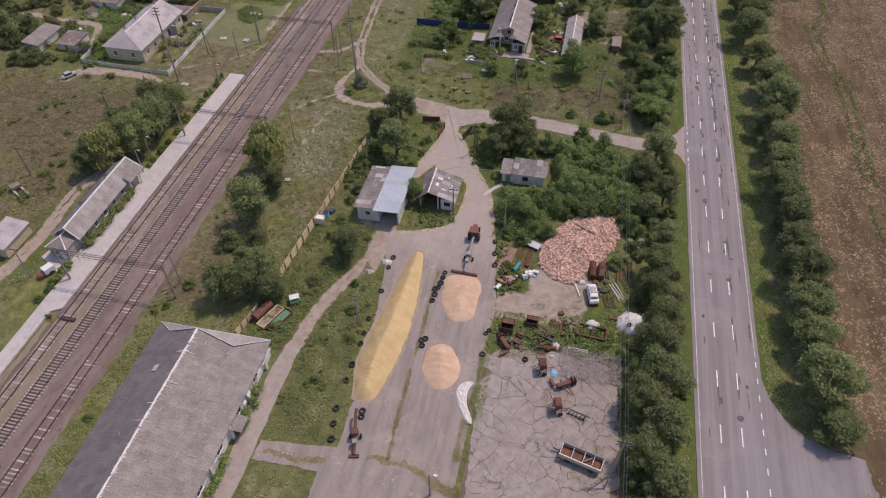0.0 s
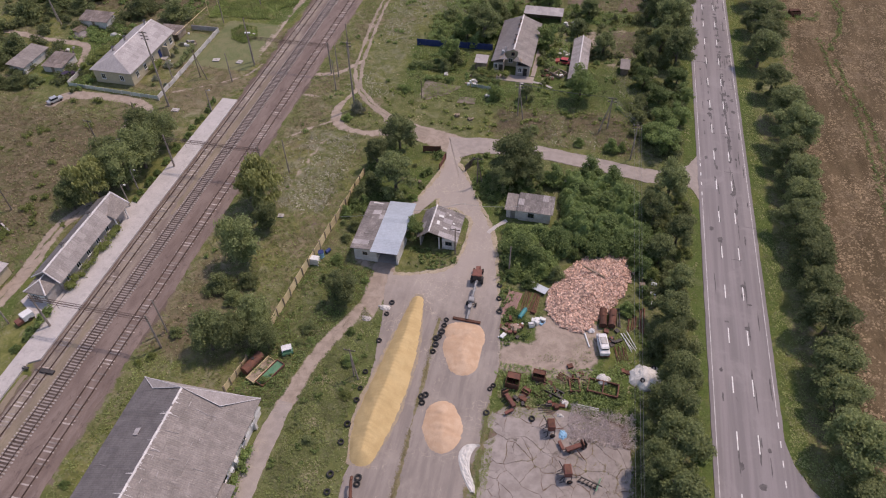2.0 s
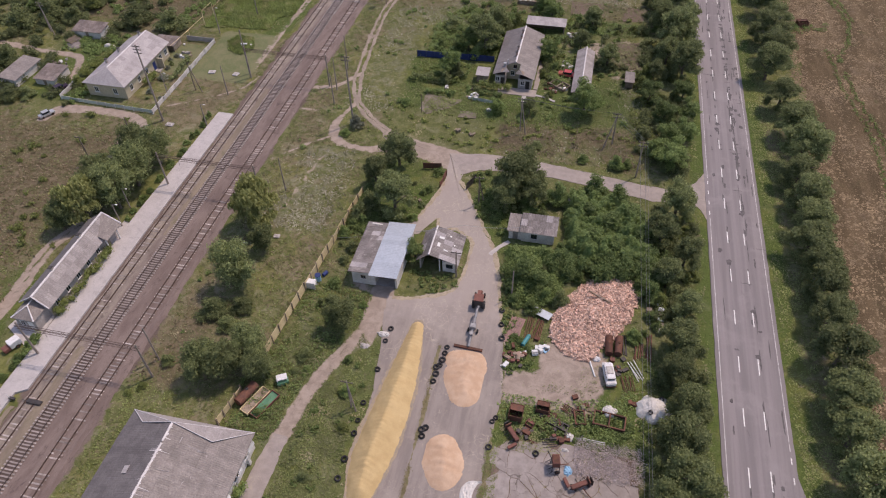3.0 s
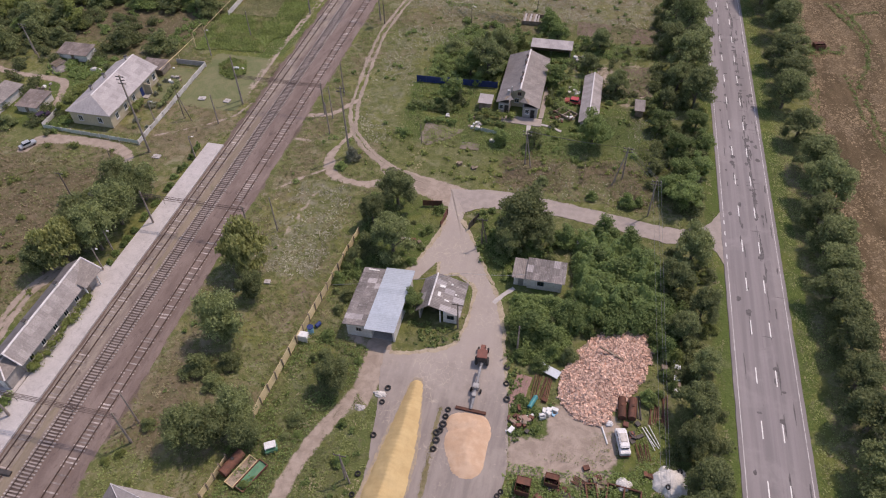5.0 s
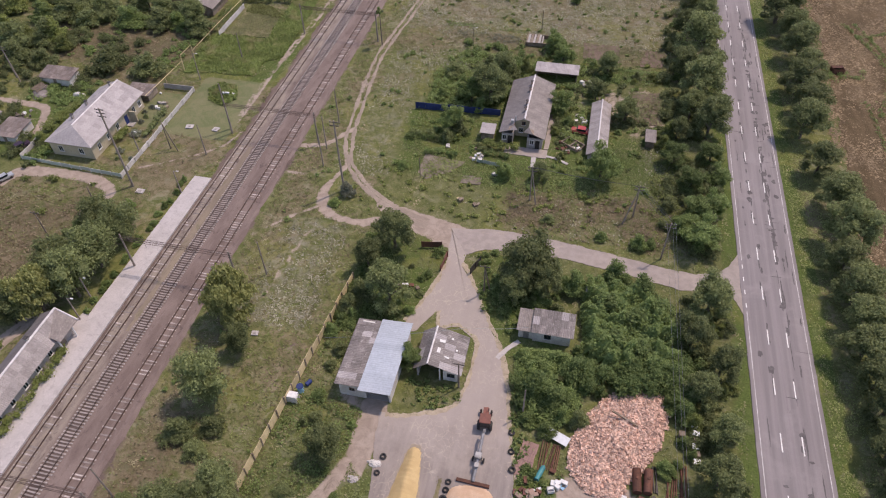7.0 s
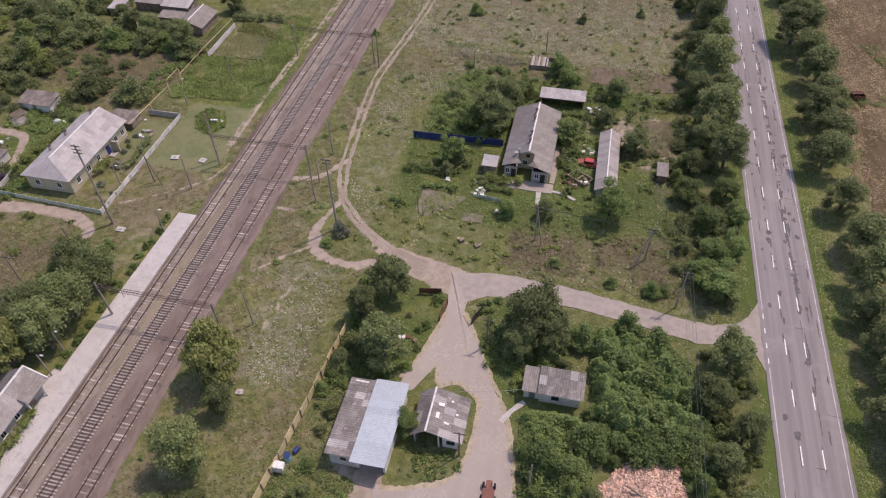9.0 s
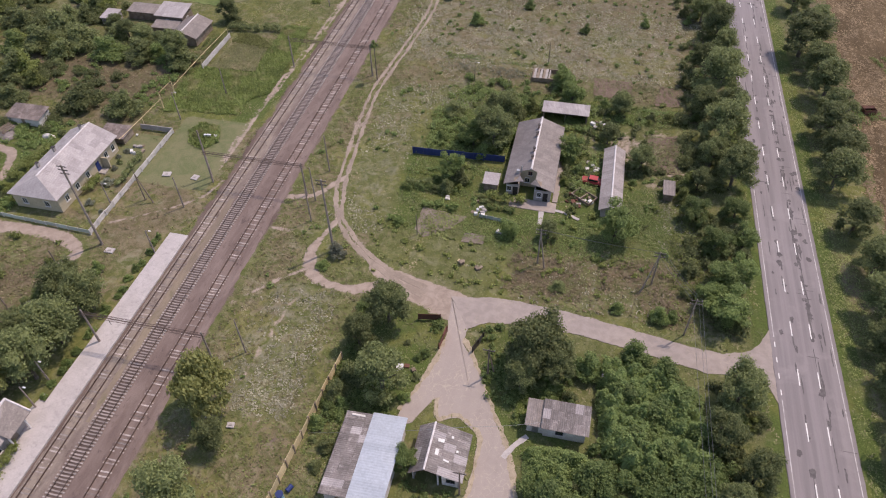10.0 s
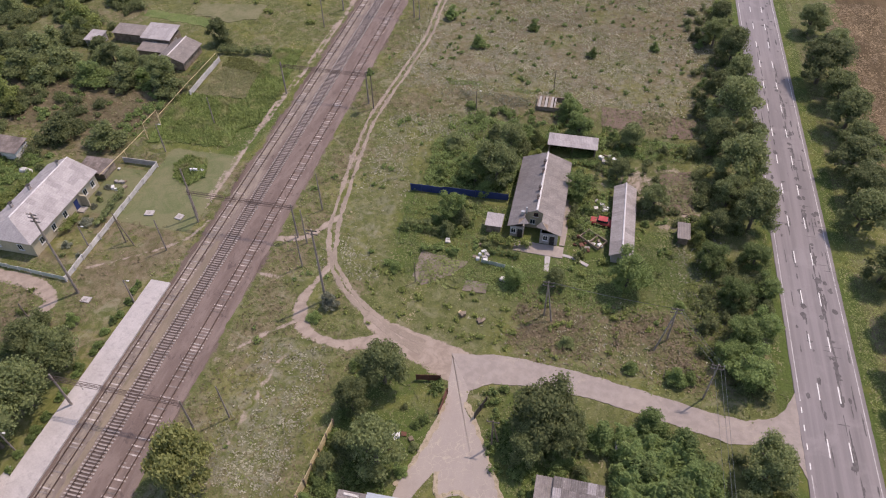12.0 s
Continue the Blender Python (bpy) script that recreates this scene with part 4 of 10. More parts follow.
marking = thing("lane_marking", pose(0, 0, 0.064), "white painted dashes and edge lines, partly worn away", "road marking", "", "structure")
d_me, e_me, s_me = dash_mesh("dash", 0.17, 3.0), dash_mesh("edge_line", 0.12, 11.6, M_EDGEPAINT), dash_mesh("dash", 0.15, 1.0)
for k in range(-3, 32):
    for x in (26.35, 29.25):
        shared("dash", d_me, marking, pose(x, 55.9 + 9.42 * k, 0))
for k in range(-4, 27):
    y = 41.2 + 11.7 * k
    for x in (23.5, 32.2):
        if x > 30 and 36 < y < 66 or x < 25 and 117 < y < 127:
            for j in range(4):
                shared("edge_line", s_me, marking, pose(x, y - 4.6 + 3 * j, 0))
        else:
            shared("edge_line", e_me, marking, pose(x, y, 0))
rp = random.Random(5)
for k in range(300):
    bm = bmesh.new()
    near = rp.random() < 0.62
    y = rp.gauss(168, 34) if near else rp.uniform(30, 262)
    lane = rp.gauss(29.5, 0.35) if near and rp.random() < 0.7 else rp.choice((26.2, 26.4, 26.7, 29.3, 29.6, 30.6, 31.2, 31.8, 24.8))
    kind = rp.random()
    a, b = (rp.uniform(0.07, 0.17), rp.uniform(0.5, 2.6)) if kind < 0.5 else (rp.uniform(0.15, 0.46), rp.uniform(0.2, 0.75)) if kind < 0.93 else (rp.uniform(0.7, 1.2), rp.uniform(0.05, 0.09))
    pts = []
    for i in range(16):
        t = 2 * math.pi * i / 16
        r = 1 + 0.6 * noise.noise(Vector((math.cos(t) * 1.7, math.sin(t) * 1.7, k * 3.1)))
        pts.append((lane + rp.uniform(-0.03, 0.03) + a * r * math.cos(t), y + b * r * math.sin(t)))
    slab(bm, pts, 0.03, 0.0615 + 0.00003 * k)
    tagged(part("tar_patch", bm, M_TAR), "black tar repair on the worn road", "tar patch", "tar patches on the road", "structure")

# ---- railway ----
ribbon("ballast", [(-72.15, -60), (-72.15, 100), (-72.0, 330)], 11.6, 0.08, M_BALLAST, 0.3, 0.8, 0.25, "structure", "stained reddish-brown ballast bed under three tracks", "ballast", 1.5)
ribbon("sandy_strip", [(-75.3, 92, 0.6), (-75.4, 110, 1.3), (-75.3, 130, 1.5), (-75.5, 142, 0.8)], 1.2, 0.092, M_SAND, 0.3, 0.6, 0.05, "structure", "pale sandy ballast between two tracks", "ballast")
ribbon("sandy_strip", [(-75.3, 20, 1.6), (-75.4, 50, 1.6), (-75.5, 66, 0.8)], 1.2, 0.092, M_SAND, 0.3, 0.6, 0.05, "structure", "pale sandy ballast between two tracks", "ballast")
ribbon("sandy_strip", [(-79.6, 20, 1.2), (-79.8, 40, 1.2), (-79.7, 54, 0.7)], 1.2, 0.088, M_SAND, 0.3, 0.6, 0.05, "structure", "grassy sand between platform and track", "ballast")
for x in (-73.4,):
    ribbon("oiled_ballast", [(x, -60), (x, 100), (x, 330)], 1.5, 0.096, M_OILED, 0.3, 0.8, 0.03, "structure", "dark oil-stained ballast between the rails", "ballast")
patch("platform_slab", [(-83.4, -20), (-80.6, -20), (-80.6, 56), (-79.05, 57), (-79.05, 130.6), (-82.7, 130.6), (-83.3, 96), (-83.2, 60)], 0.3, M_PLATFORM, 0.03, 2.0, 0.35, "long low pale concrete station platform", "platform")
patch("station_apron", [(-84.6, 64), (-83.5, 64), (-83.5, 72), (-82.6, 92), (-84.4, 95), (-90, 67)], 0.12, M_PLATFORM, 0.05, 2.0, 0.15, "pale paving round the station building", "pavement")


def rail_mesh(material):
    bm = bmesh.new()
    for x0, x1, z0, z1 in ((-0.075, 0.075, 0, 0.02), (-0.012, 0.012, 0.02, 0.13), (-0.04, 0.04, 0.13, 0.17)):
        box(bm, x0, x1, 0, 12.5, z0, z1)
    return as_mesh("rail", bm, material)


def sleeper_mesh(material, half=1.35):
    bm = bmesh.new()
    pr = [(-half, 0.15), (-half, 0.0), (half, 0.0), (half, 0.15), (0.55, 0.16), (0.4, 0.11), (-0.4, 0.11), (-0.55, 0.16)]
    lo, hi = [bm.verts.new((x, -0.11, z)) for x, z in pr], [bm.verts.new((x, 0.11, z)) for x, z in pr]
    bm.faces.new(lo[::-1])
    bm.faces.new(hi)
    for i in range(8):
        bm.faces.new((lo[i], lo[(i + 1) % 8], hi[(i + 1) % 8], hi[i]))
    return as_mesh("sleeper", bm, material)


R_OLD, R_RUN = rail_mesh(M_RAIL), rail_mesh(M_WORNRAIL)
S_NEW, S_OLD = sleeper_mesh(M_SLEEPER, 1.25), sleeper_mesh(M_OLDSLEEPER, 1.05)
rs = random.Random(11)
for x, run, pitch, show in ((-77.3, False, 0.62, 0.5), (-73.4, True, 0.54, 1.0), (-68.4, False, 0.62, 0.6)):
    track = thing("railway_track", pose(x, 0, 0.0), "running railway track on concrete sleepers with polished rails" if run else "rusty siding track with sleepers half buried in ballast", "railway track", "parallel railway tracks")
    for k in range(24):
        for s in (-0.76, 0.76):
            shared("rail", R_RUN if run else R_OLD, track, pose(s, 12 + 12.5 * k, 0.16))
    n = 0
    y = 18.0
    rest = []
    while y < 300:
        if run:
            sink = 0.03
        else:
            sink = 0.0 if rs.random() < show else rs.choice((-0.03, -0.06, -0.1))
        m = pose(rs.uniform(-0.05, 0.05), y + rs.uniform(-0.04, 0.04), 0.02 + sink, 0, 0, rs.uniform(-1.5, 1.5))
        if n < 300:
            shared("sleeper", S_NEW if run else S_OLD, track, m)
        else:
            rest.append(m)
        n += 1
        y += pitch * (1 if run else rs.choice((1, 1, 1.1, 2)))
    if rest:
        bm = bmesh.new()
        for m in rest:
            box(bm, -1.35, 1.35, -0.13, 0.13, 0.0, 0.15, m)
        tagged(part("sleeper_rest", bm, S_NEW.materials[0], track), kind="stuff")


# ---- trees ----
def leaf_faces(rng, lobes, per_area, size, sag=0.0):
    """Leaf clumps over the skins of lobes (x, y, z, rx, ry, rz): verts and faces of small leaf blades."""
    verts, faces = [], []
    for cx, cy, cz, rx, ry, rz in lobes:
        n = int(per_area * (rx * ry + ry * rz + rx * rz) * 4.2 / 3)
        u = rng.normal(size=(n, 3))
        u /= np.linalg.norm(u, axis=1)[:, None]
        u[:, 2] = np.where(u[:, 2] < -0.35, -u[:, 2], u[:, 2])
        depth = 1 - 0.3 * rng.random(n) ** 2 + 0.13 * rng.normal(size=n)
        c = np.array([cx, cy, cz]) + u * np.array([rx, ry, rz]) * depth[:, None]
        nm = u + 0.75 * rng.normal(size=(n, 3))
        nm[:, 2] += 0.25
        nm /= np.linalg.norm(nm, axis=1)[:, None]
        a = np.cross(nm, rng.normal(size=(n, 3)))
        a /= np.linalg.norm(a, axis=1)[:, None] + 1e-9
        b = np.cross(nm, a)
        s = size * (0.55 + 0.9 * rng.random(n))[:, None]
        q = np.stack([c - a * s * 0.55, c + b * s * 0.75 + nm * s * 0.1, c + a * s * 0.55 - np.array([0, 0, 1]) * s * sag], 1)
        base = len(verts)
        verts.extend(q.reshape(-1, 3))
        faces.extend([(base + 3 * i, base + 3 * i + 1, base + 3 * i + 2) for i in range(n)])
    return verts, faces


def core_faces(verts, faces, lobes, shrink):
    bm = bmesh.new()
    bmesh.ops.create_icosphere(bm, subdivisions=1, radius=1)
    pv = [v.co.copy() for v in bm.verts]
    pf = [[v.index for v in f.verts] for f in bm.faces]
    bm.free()
    for cx, cy, cz, rx, ry, rz in lobes:
        base = len(verts)
        for p in pv:
            k = shrink * (1 + 0.18 * noise.noise(p * 2.2 + Vector((cx, cy, cz))))
            verts.append((cx + p.x * rx * k, cy + p.y * ry * k, cz + p.z * rz * k))
        faces.extend([[base + i for i in f] for f in pf])


def crown_lobes(rng, kind):
    """Lobes for a crown 1 m in half-width and 2 m from the ground to the top."""
    out = []
    if kind == "round":
        out.append((0, 0, 1.15, 0.6, 0.6, 0.55))
        for i in range(24):
            a, z = 2.4 * i + rng.random(), 0.42 + 1.33 * rng.random()
            r = (0.74 - 0.62 * max(0, z - 1.05) - 0.35 * max(0, 0.95 - z)) * (0.7 + 0.4 * rng.random())
            s = 0.15 + 0.15 * rng.random()
            out.append((r * math.cos(a), r * math.sin(a), z, s, s, s * 0.85))
        for i in range(3):
            s = 0.24 + 0.1 * rng.random()
            out.append((0.25 * rng.normal(), 0.25 * rng.normal(), 1.68, s, s, s))
    elif kind == "tall":
        for i in range(12):
            a, z = 2.4 * i + rng.random(), 0.5 + 1.4 * i / 12
            r = 0.55 * math.sin(math.pi * min(1, (2.15 - z) / 1.9)) * (0.7 + 0.5 * rng.random())
            s = 0.28 + 0.18 * rng.random()
            out.append((r * math.cos(a), r * math.sin(a), z, s, s, s * 1.1))
        out.append((0, 0, 1.05, 0.5, 0.5, 0.7))
    elif kind == "weep":
        for i in range(13):
            a = 2.4 * i + rng.random()
            r = 0.35 + 0.4 * rng.random()
            out.append((r * math.cos(a), r * math.sin(a), 1.1 + 0.3 * rng.random(), 0.26, 0.26, 0.62))
        out.append((0, 0, 1.5, 0.5, 0.5, 0.42))
    else:
        out.append((0, 0, 0.5, 0.6, 0.6, 0.6))
        for i in range(14):
            a = 2.4 * i + rng.random()
            r, s = 0.35 + 0.5 * rng.random(), 0.18 + 0.18 * rng.random()
            out.append((r * math.cos(a), r * math.sin(a), 0.3 + 0.9 * rng.random() * (1.1 - r), s, s, s * 0.95))
        out.append((0.1, 0.1, 1.25, 0.4, 0.4, 0.5))
        out.append((-0.2, 0.1, 1.5, 0.3, 0.3, 0.4))
    return out


def trunk_mesh(rng, kind):
    bm = bmesh.new()
    tube(bm, (0, 0, -0.05), (0.02, 0.01, 0.75), 0.075, 0.055, 8)
    for i in range(6):
        a = 1.05 * i + rng.random()
        z = 0.55 + 0.12 * i
        tip = Vector((0.5 * math.cos(a), 0.5 * math.sin(a), z + 0.55))
        tube(bm, (0.02, 0.01, z), tip * 0.6 + Vector((0, 0, z * 0.4)), 0.038, 0.025, 6)
        tube(bm, tip * 0.6 + Vector((0, 0, z * 0.4)), tip, 0.025, 0.01, 5)
    tube(bm, (0.02, 0.01, 0.75), (0, 0, 1.6), 0.055, 0.015, 7)
    return as_mesh("trunk", bm, M_BARK)


def plant_meshes(kind, seed, material, density, size, sag=0.0):
    rng = np.random.default_rng(seed)
    lobes = crown_lobes(rng, kind)
    v, f = leaf_faces(rng, lobes, density, size, sag)
    core_faces(v, f, lobes, 0.62)
    return trunk_mesh(rng, kind), mesh_from("crown", v, f, material)


KINDS = {
    "round": [plant_meshes("round", i, M_LEAF, 900, 0.066) for i in range(4)],
    "tall": [plant_meshes("tall", 10 + i, M_LEAF, 720, 0.068) for i in range(3)],
    "fresh": [plant_meshes("round", 20 + i, M_LEAF_FRESH, 820, 0.07) for i in range(2)],
    "thicket": [plant_meshes("bush", 90 + i, M_LEAF_THICKET, 420, 0.09) for i in range(3)],
    "willow": [plant_meshes("round", 30, M_LEAF_WILLOW, 900, 0.075, 1.2)],
    "bush": [plant_meshes("bush", 40 + i, M_LEAF, 340, 0.105) for i in range(3)],
    "green_bush": [plant_meshes("bush", 50 + i, M_LEAF_FRESH, 340, 0.105) for i in range(3)],
    "grey_bush": [plant_meshes("bush", 60 + i, M_LEAF_GREY, 340, 0.105) for i in range(2)],
    "olive_bush": [plant_meshes("bush", 70 + i, M_LEAF_OLIVE, 340, 0.105) for i in range(2)],
}
rt = random.Random(77)


def plant(kind, x, y, r, h, label, group=""):
    low = "bush" in kind or kind == "thicket"
    trunk, crown = rt.choice(KINDS[kind])
    word = "shrub" if low and "shrub" in label else "bush" if low else "tree"
    ob = thing(word, pose(x, y, -0.05, 0, 0, rt.uniform(0, 360)) @ Matrix.Diagonal((r * rt.uniform(0.92, 1.1), r * rt.uniform(0.92, 1.1), h / 2, 1)), label, word, group)
    if not low:
        shared("trunk", trunk, ob, Matrix())
    shared("crown", crown, ob, Matrix())
    return ob


def row(kind, rows, label, group):
    for x, y, r, h in rows:
        plant(kind, x, y, r, h, label, group)


TREES_EAST = [(39.4, 242.9, 4.0, 8.3), (38.2, 219.2, 5.4, 11.3), (41.0, 200.5, 4.7, 9.9), (39.2, 185.5, 4.2, 8.8), (37.9, 168.4, 4.4, 9.3), (39.4, 156.2, 3.8, 7.9), (41.2, 136.5, 5.1, 10.6), (40.3, 122.6, 4.0, 8.3), (39.2, 110.4, 3.7, 7.8), (40.0, 100.0, 3.8, 8.0), (40.4, 86.8, 4.1, 8.7), (39.8, 79.1, 3.7, 7.8), (39.8, 73.0, 3.4, 7.2), (40.8, 65.0, 4.4, 9.2), (41.4, 58.8, 3.6, 4.8)]
TREES_WEST_N = [(15.9, 240.7, 3.6, 7.6), (17.5, 222.6, 4.8, 10.1), (15.6, 197.0, 6.1, 12.0), (16.1, 178.0, 5.9, 11.6), (17.5, 164.5, 4.6, 9.7), (11.2, 162.4, 2.8, 6.0), (10.1, 153.6, 3.5, 7.3), (17.4, 155.8, 3.3, 7.0), (13.3, 146.2, 3.7, 7.7), (14.5, 138.0, 4.0, 8.0), (14.6, 130.7, 4.3, 8.6)]
TREES_WEST_S = [(16.7, 114.7, 4.3, 9.0), (14.0, 107.5, 3.6, 7.6), (18.2, 102.9, 3.3, 6.9), (15.3, 98.0, 3.0, 6.3), (18.2, 91.9, 2.9, 6.1), (17.0, 84.6, 3.4, 7.2), (16.5, 78.5, 3.3, 7.0), (17.7, 73.0, 3.5, 7.4), (16.8, 67.0, 4.1, 8.5), (17.9, 60.6, 4.2, 8.8), (15.3, 57.0, 3.6, 7.6), (17.8, 52.7, 4.2, 8.9), (15.5, 48.0, 3.6, 7.6), (18.4, 44.7, 3.7, 7.7), (16.0, 39.0, 3.6, 7.5)]
TREES_FORK = [(-37.1, 119.0, 4.3, 9.1), (-40.4, 113.6, 3.2, 6.8), (-34.6, 106.3, 4.6, 9.6), (-12.8, 115.6, 5.4, 10.8), (-14.4, 111.2, 3.2, 6.6), (-9.7, 113.9, 3.7, 7.7)]
TREES_THICKET = [(-4.9, 115.7, 2.9, 6.1), (1.9, 119.4, 3.0, 6.4), (6.2, 116.8, 3.4, 6.4), (0.9, 112.2, 3.6, 5.5), (4.6, 110.1, 3.9, 5.6), (9.2, 112.5, 3.7, 5.8), (11.1, 107.2, 3.3, 6.0), (2.3, 104.6, 3.4, 5.2), (6.7, 103.6, 3.6, 5.5), (-2.5, 98.6, 3.2, 6.0), (-9.0, 94.1, 3.6, 7.5), (-5.8, 92.8, 2.9, 6.1), (11.9, 100.6, 3.1, 5.6), (12.9, 95.0, 2.5, 5.3)]
TREES_CORRIDOR = [(-55.5, 92.4, 2.7, 5.8), (-56.1, 83.2, 4.1, 9.8), (-53.3, 64.6, 3.5, 7.3), (-50.0, 66.1, 3.5, 7.3), (-47.7, 69.1, 3.5, 7.4), (-44.8, 66.8, 2.7, 5.7), (-35.9, 78.1, 3.2, 6.8)]
TREES_PLATFORM = [(-86.5, 111.4, 4.0, 8.4), (-87.4, 104.1, 4.4, 9.4), (-87.4, 97.2, 4.2, 9.4), (-92.3, 100.8, 4.2, 8.9), (-92.0, 111.7, 3.5, 7.4), (-94.3, 89.6, 3.1, 6.6)]
TREES_NW = [(-112.1, 164.2, 4.7, 8.4), (-123.0, 164.6, 4.9, 8.4), (-140.4, 183.0, 4.6, 9.0), (-154.6, 184.0, 4.5, 9.0), (-146.5, 192.3, 6.2, 13.0), (-148.2, 185.5, 5.4, 11.3), (-138.3, 188.8, 5.4, 11.3), (-128.8, 185.4, 4.8, 10.0), (-120.0, 185.5, 5.0, 10.4), (-131.8, 193.9, 3.6, 7.5), (-108.2, 184.8, 4.6, 9.7), (-115.9, 187.6, 3.7, 7.8), (-104.7, 207.3, 3.1, 6.6), (-140.5, 163.8, 3.4, 6.0), (-146.0, 172.0, 4.0, 7.0)]
TREES_GARDEN = [(-34.8, 157.0, 2.7, 6.0), (-28.5, 168.6, 4.8, 9.6), (-32.7, 168.6, 3.1, 6.5), (-27.3, 178.6, 3.9, 7.2), (-12.5, 167.9, 2.8, 5.4), (1.6, 166.8, 3.4, 6.1), (-14.0, 187.7, 3.1, 5.4), (-3.1, 185.7, 3.3, 5.8), (-2.4, 145.7, 3.9, 8.2), (-5.2, 174.6, 2.4, 5.1), (-16.5, 193.5, 3.0, 5.4), (-14.1, 143.7, 2.3, 4.2), (-21.2, 143.0, 2.1, 3.6)]
TREES_WEST_N += [(14.2, 232.0, 3.6, 7.4), (18.0, 213.0, 3.8, 8.0), (13.6, 206.0, 3.8, 8.0), (18.6, 205.0, 3.2, 6.8), (19.0, 189.0, 3.6, 7.6), (12.8, 187.5, 3.8, 8.0), (19.2, 171.5, 3.2, 6.8), (14.0, 171.0, 3.4, 7.2), (18.6, 148.6, 3.0, 6.6), (17.6, 140.5, 3.2, 6.8), (12.0, 134.0, 3.2, 6.4)]
TREES_EAST += [(43.0, 232.0, 3.6, 7.4), (40.6, 210.0, 4.0, 8.4), (41.6, 193.0, 3.6, 7.6), (40.2, 177.0, 4.0, 8.0), (41.0, 146.0, 4.2, 8.6), (39.6, 129.5, 3.6, 7.4), (40.6, 116.5, 3.6, 7.4), (40.2, 105.2, 3.4, 7.2), (40.0, 94.0, 3.6, 7.6)]
row("round", [(x, y, r * 1.18, h) for x, y, r, h in TREES_EAST], "broad dark green roadside tree on the field side", "trees along the road")
row("round", [(x + 1.3, y, r, h) for x, y, r, h in TREES_WEST_N if y > 160], "dense dark green roadside tree", "trees along the road")
row("fresh", [(x + 1.5, y, r * 0.9, h * 0.72) for x, y, r, h in TREES_WEST_N if y < 160], "low spreading green tree beside the road", "trees along the road")
row("round", TREES_WEST_S, "dense dark green tree in the belt beside the road", "trees along the road")
row("round", TREES_FORK, "large dark green tree beside the lane", "trees round the fork")
for x, y, r, h in TREES_THICKET:
    plant("thicket", x, y, r * 0.95, h * 0.8, "fresh green shrub in a dense thicket", "thicket trees")
row("tall", TREES_CORRIDOR, "upright dark green tree between railway and fence", "trees beside the railway")
row("tall", TREES_PLATFORM, "tall grey-green tree behind the platform", "trees behind the platform")
for k, (x, y, r, h) in enumerate(TREES_NW):
    plant(("bush", "bush", "bush", "green_bush")[k % 4], x, y, r * 0.95, h * (0.72 if y < 166 else 0.58), "large grey-green shrub among the old farm plots", "shrubs round the farm plots")
row("fresh", TREES_GARDEN[::2], "leafy light green fruit tree in the garden", "garden trees")
row("round", TREES_GARDEN[1::2], "dark green garden tree beside the house", "garden trees")
plant("willow", -59.0, 98.6, 5.2, 10.6, "yellow-green weeping willow beside the railway")
plant("willow", -91.4, 93.2, 4.6, 9.6, "yellow-green broad tree beside the station")
plant("fresh", -27.9, 95.1, 2.2, 4.9, "small leafy tree between garage and hut")


# ---- buildings ----
def sheet_mesh(w, l, material, waves=4, amp=0.022):
    """One corrugated sheet, w wide, l up the slope, its lower edge at the origin."""
    n = waves * 2
    verts, faces = [], []
    for top in (1, 0):
        for v in (0, l):
            for i in range(n + 1):
                verts.append((-w / 2 + w * i / n, v, (amp if i % 2 else -amp) + (0.008 if top else -0.008)))
    k = n + 1
    for i in range(n):
        faces.append((i, i + 1, k + i + 1, k + i))
        faces.append((2 * k + i, 3 * k + i, 3 * k + i + 1, 2 * k + i + 1))
        faces.append((i, 2 * k + i, 2 * k + i + 1, i + 1))
    return mesh_from("roof_sheet", verts, faces, material)


SHEETS = {}
rr = random.Random(3)


def slope(parent, a, b, c, material, w=1.12, l=1.7, missing=(), waves=4):
    """Sheets over the rectangle from eave corner a along to b, up to c above a."""
    a, b, c = Vector(a), Vector(b), Vector(c)
    u, v = b - a, c - a
    nu, nv = max(1, round(u.length / w)), max(1, round(v.length / l))
    su, sv = u.length / nu, v.length / nv
    key = (material.name, round(su, 2), round(sv, 2), waves)
    if key not in SHEETS:
        SHEETS[key] = sheet_mesh(su * 1.05, sv * 1.06, material, waves, 0.008 if material == M_BLUEROOF else 0.009 if material == M_SLATE_SHADED else 0.015)
    eu, ev = u.normalized(), v.normalized()
    en = eu.cross(ev)
    if en.z < 0:
        eu, a, en = -eu, b, -en
    for j in range(nv):
        for i in range(nu):
            if (i, j) in missing:
                continue
            o = a + eu * su * (i + 0.5) + ev * sv * (j - 0.06) + en * (0.02 + 0.012 * (nv - j) / nv + rr.uniform(0, 0.008))
            m = Matrix((eu, ev, en)).transposed().to_4x4()
            m.translation = o
            if material == M_SLATE_WORN and rr.random() < 0.2:
                if key + (1,) not in SHEETS:
                    SHEETS[key + (1,)] = sheet_mesh(su * 1.05, sv * 1.06, M_SLATE_PALE, waves, 0.02)
                me = SHEETS[key + (1,)]
            else:
                me = SHEETS[key]
            shared("roof_sheet", me, parent, m @ pose(0, 0, 0, rr.uniform(-0.4, 0.4), 0, rr.uniform(-0.5, 0.5)))


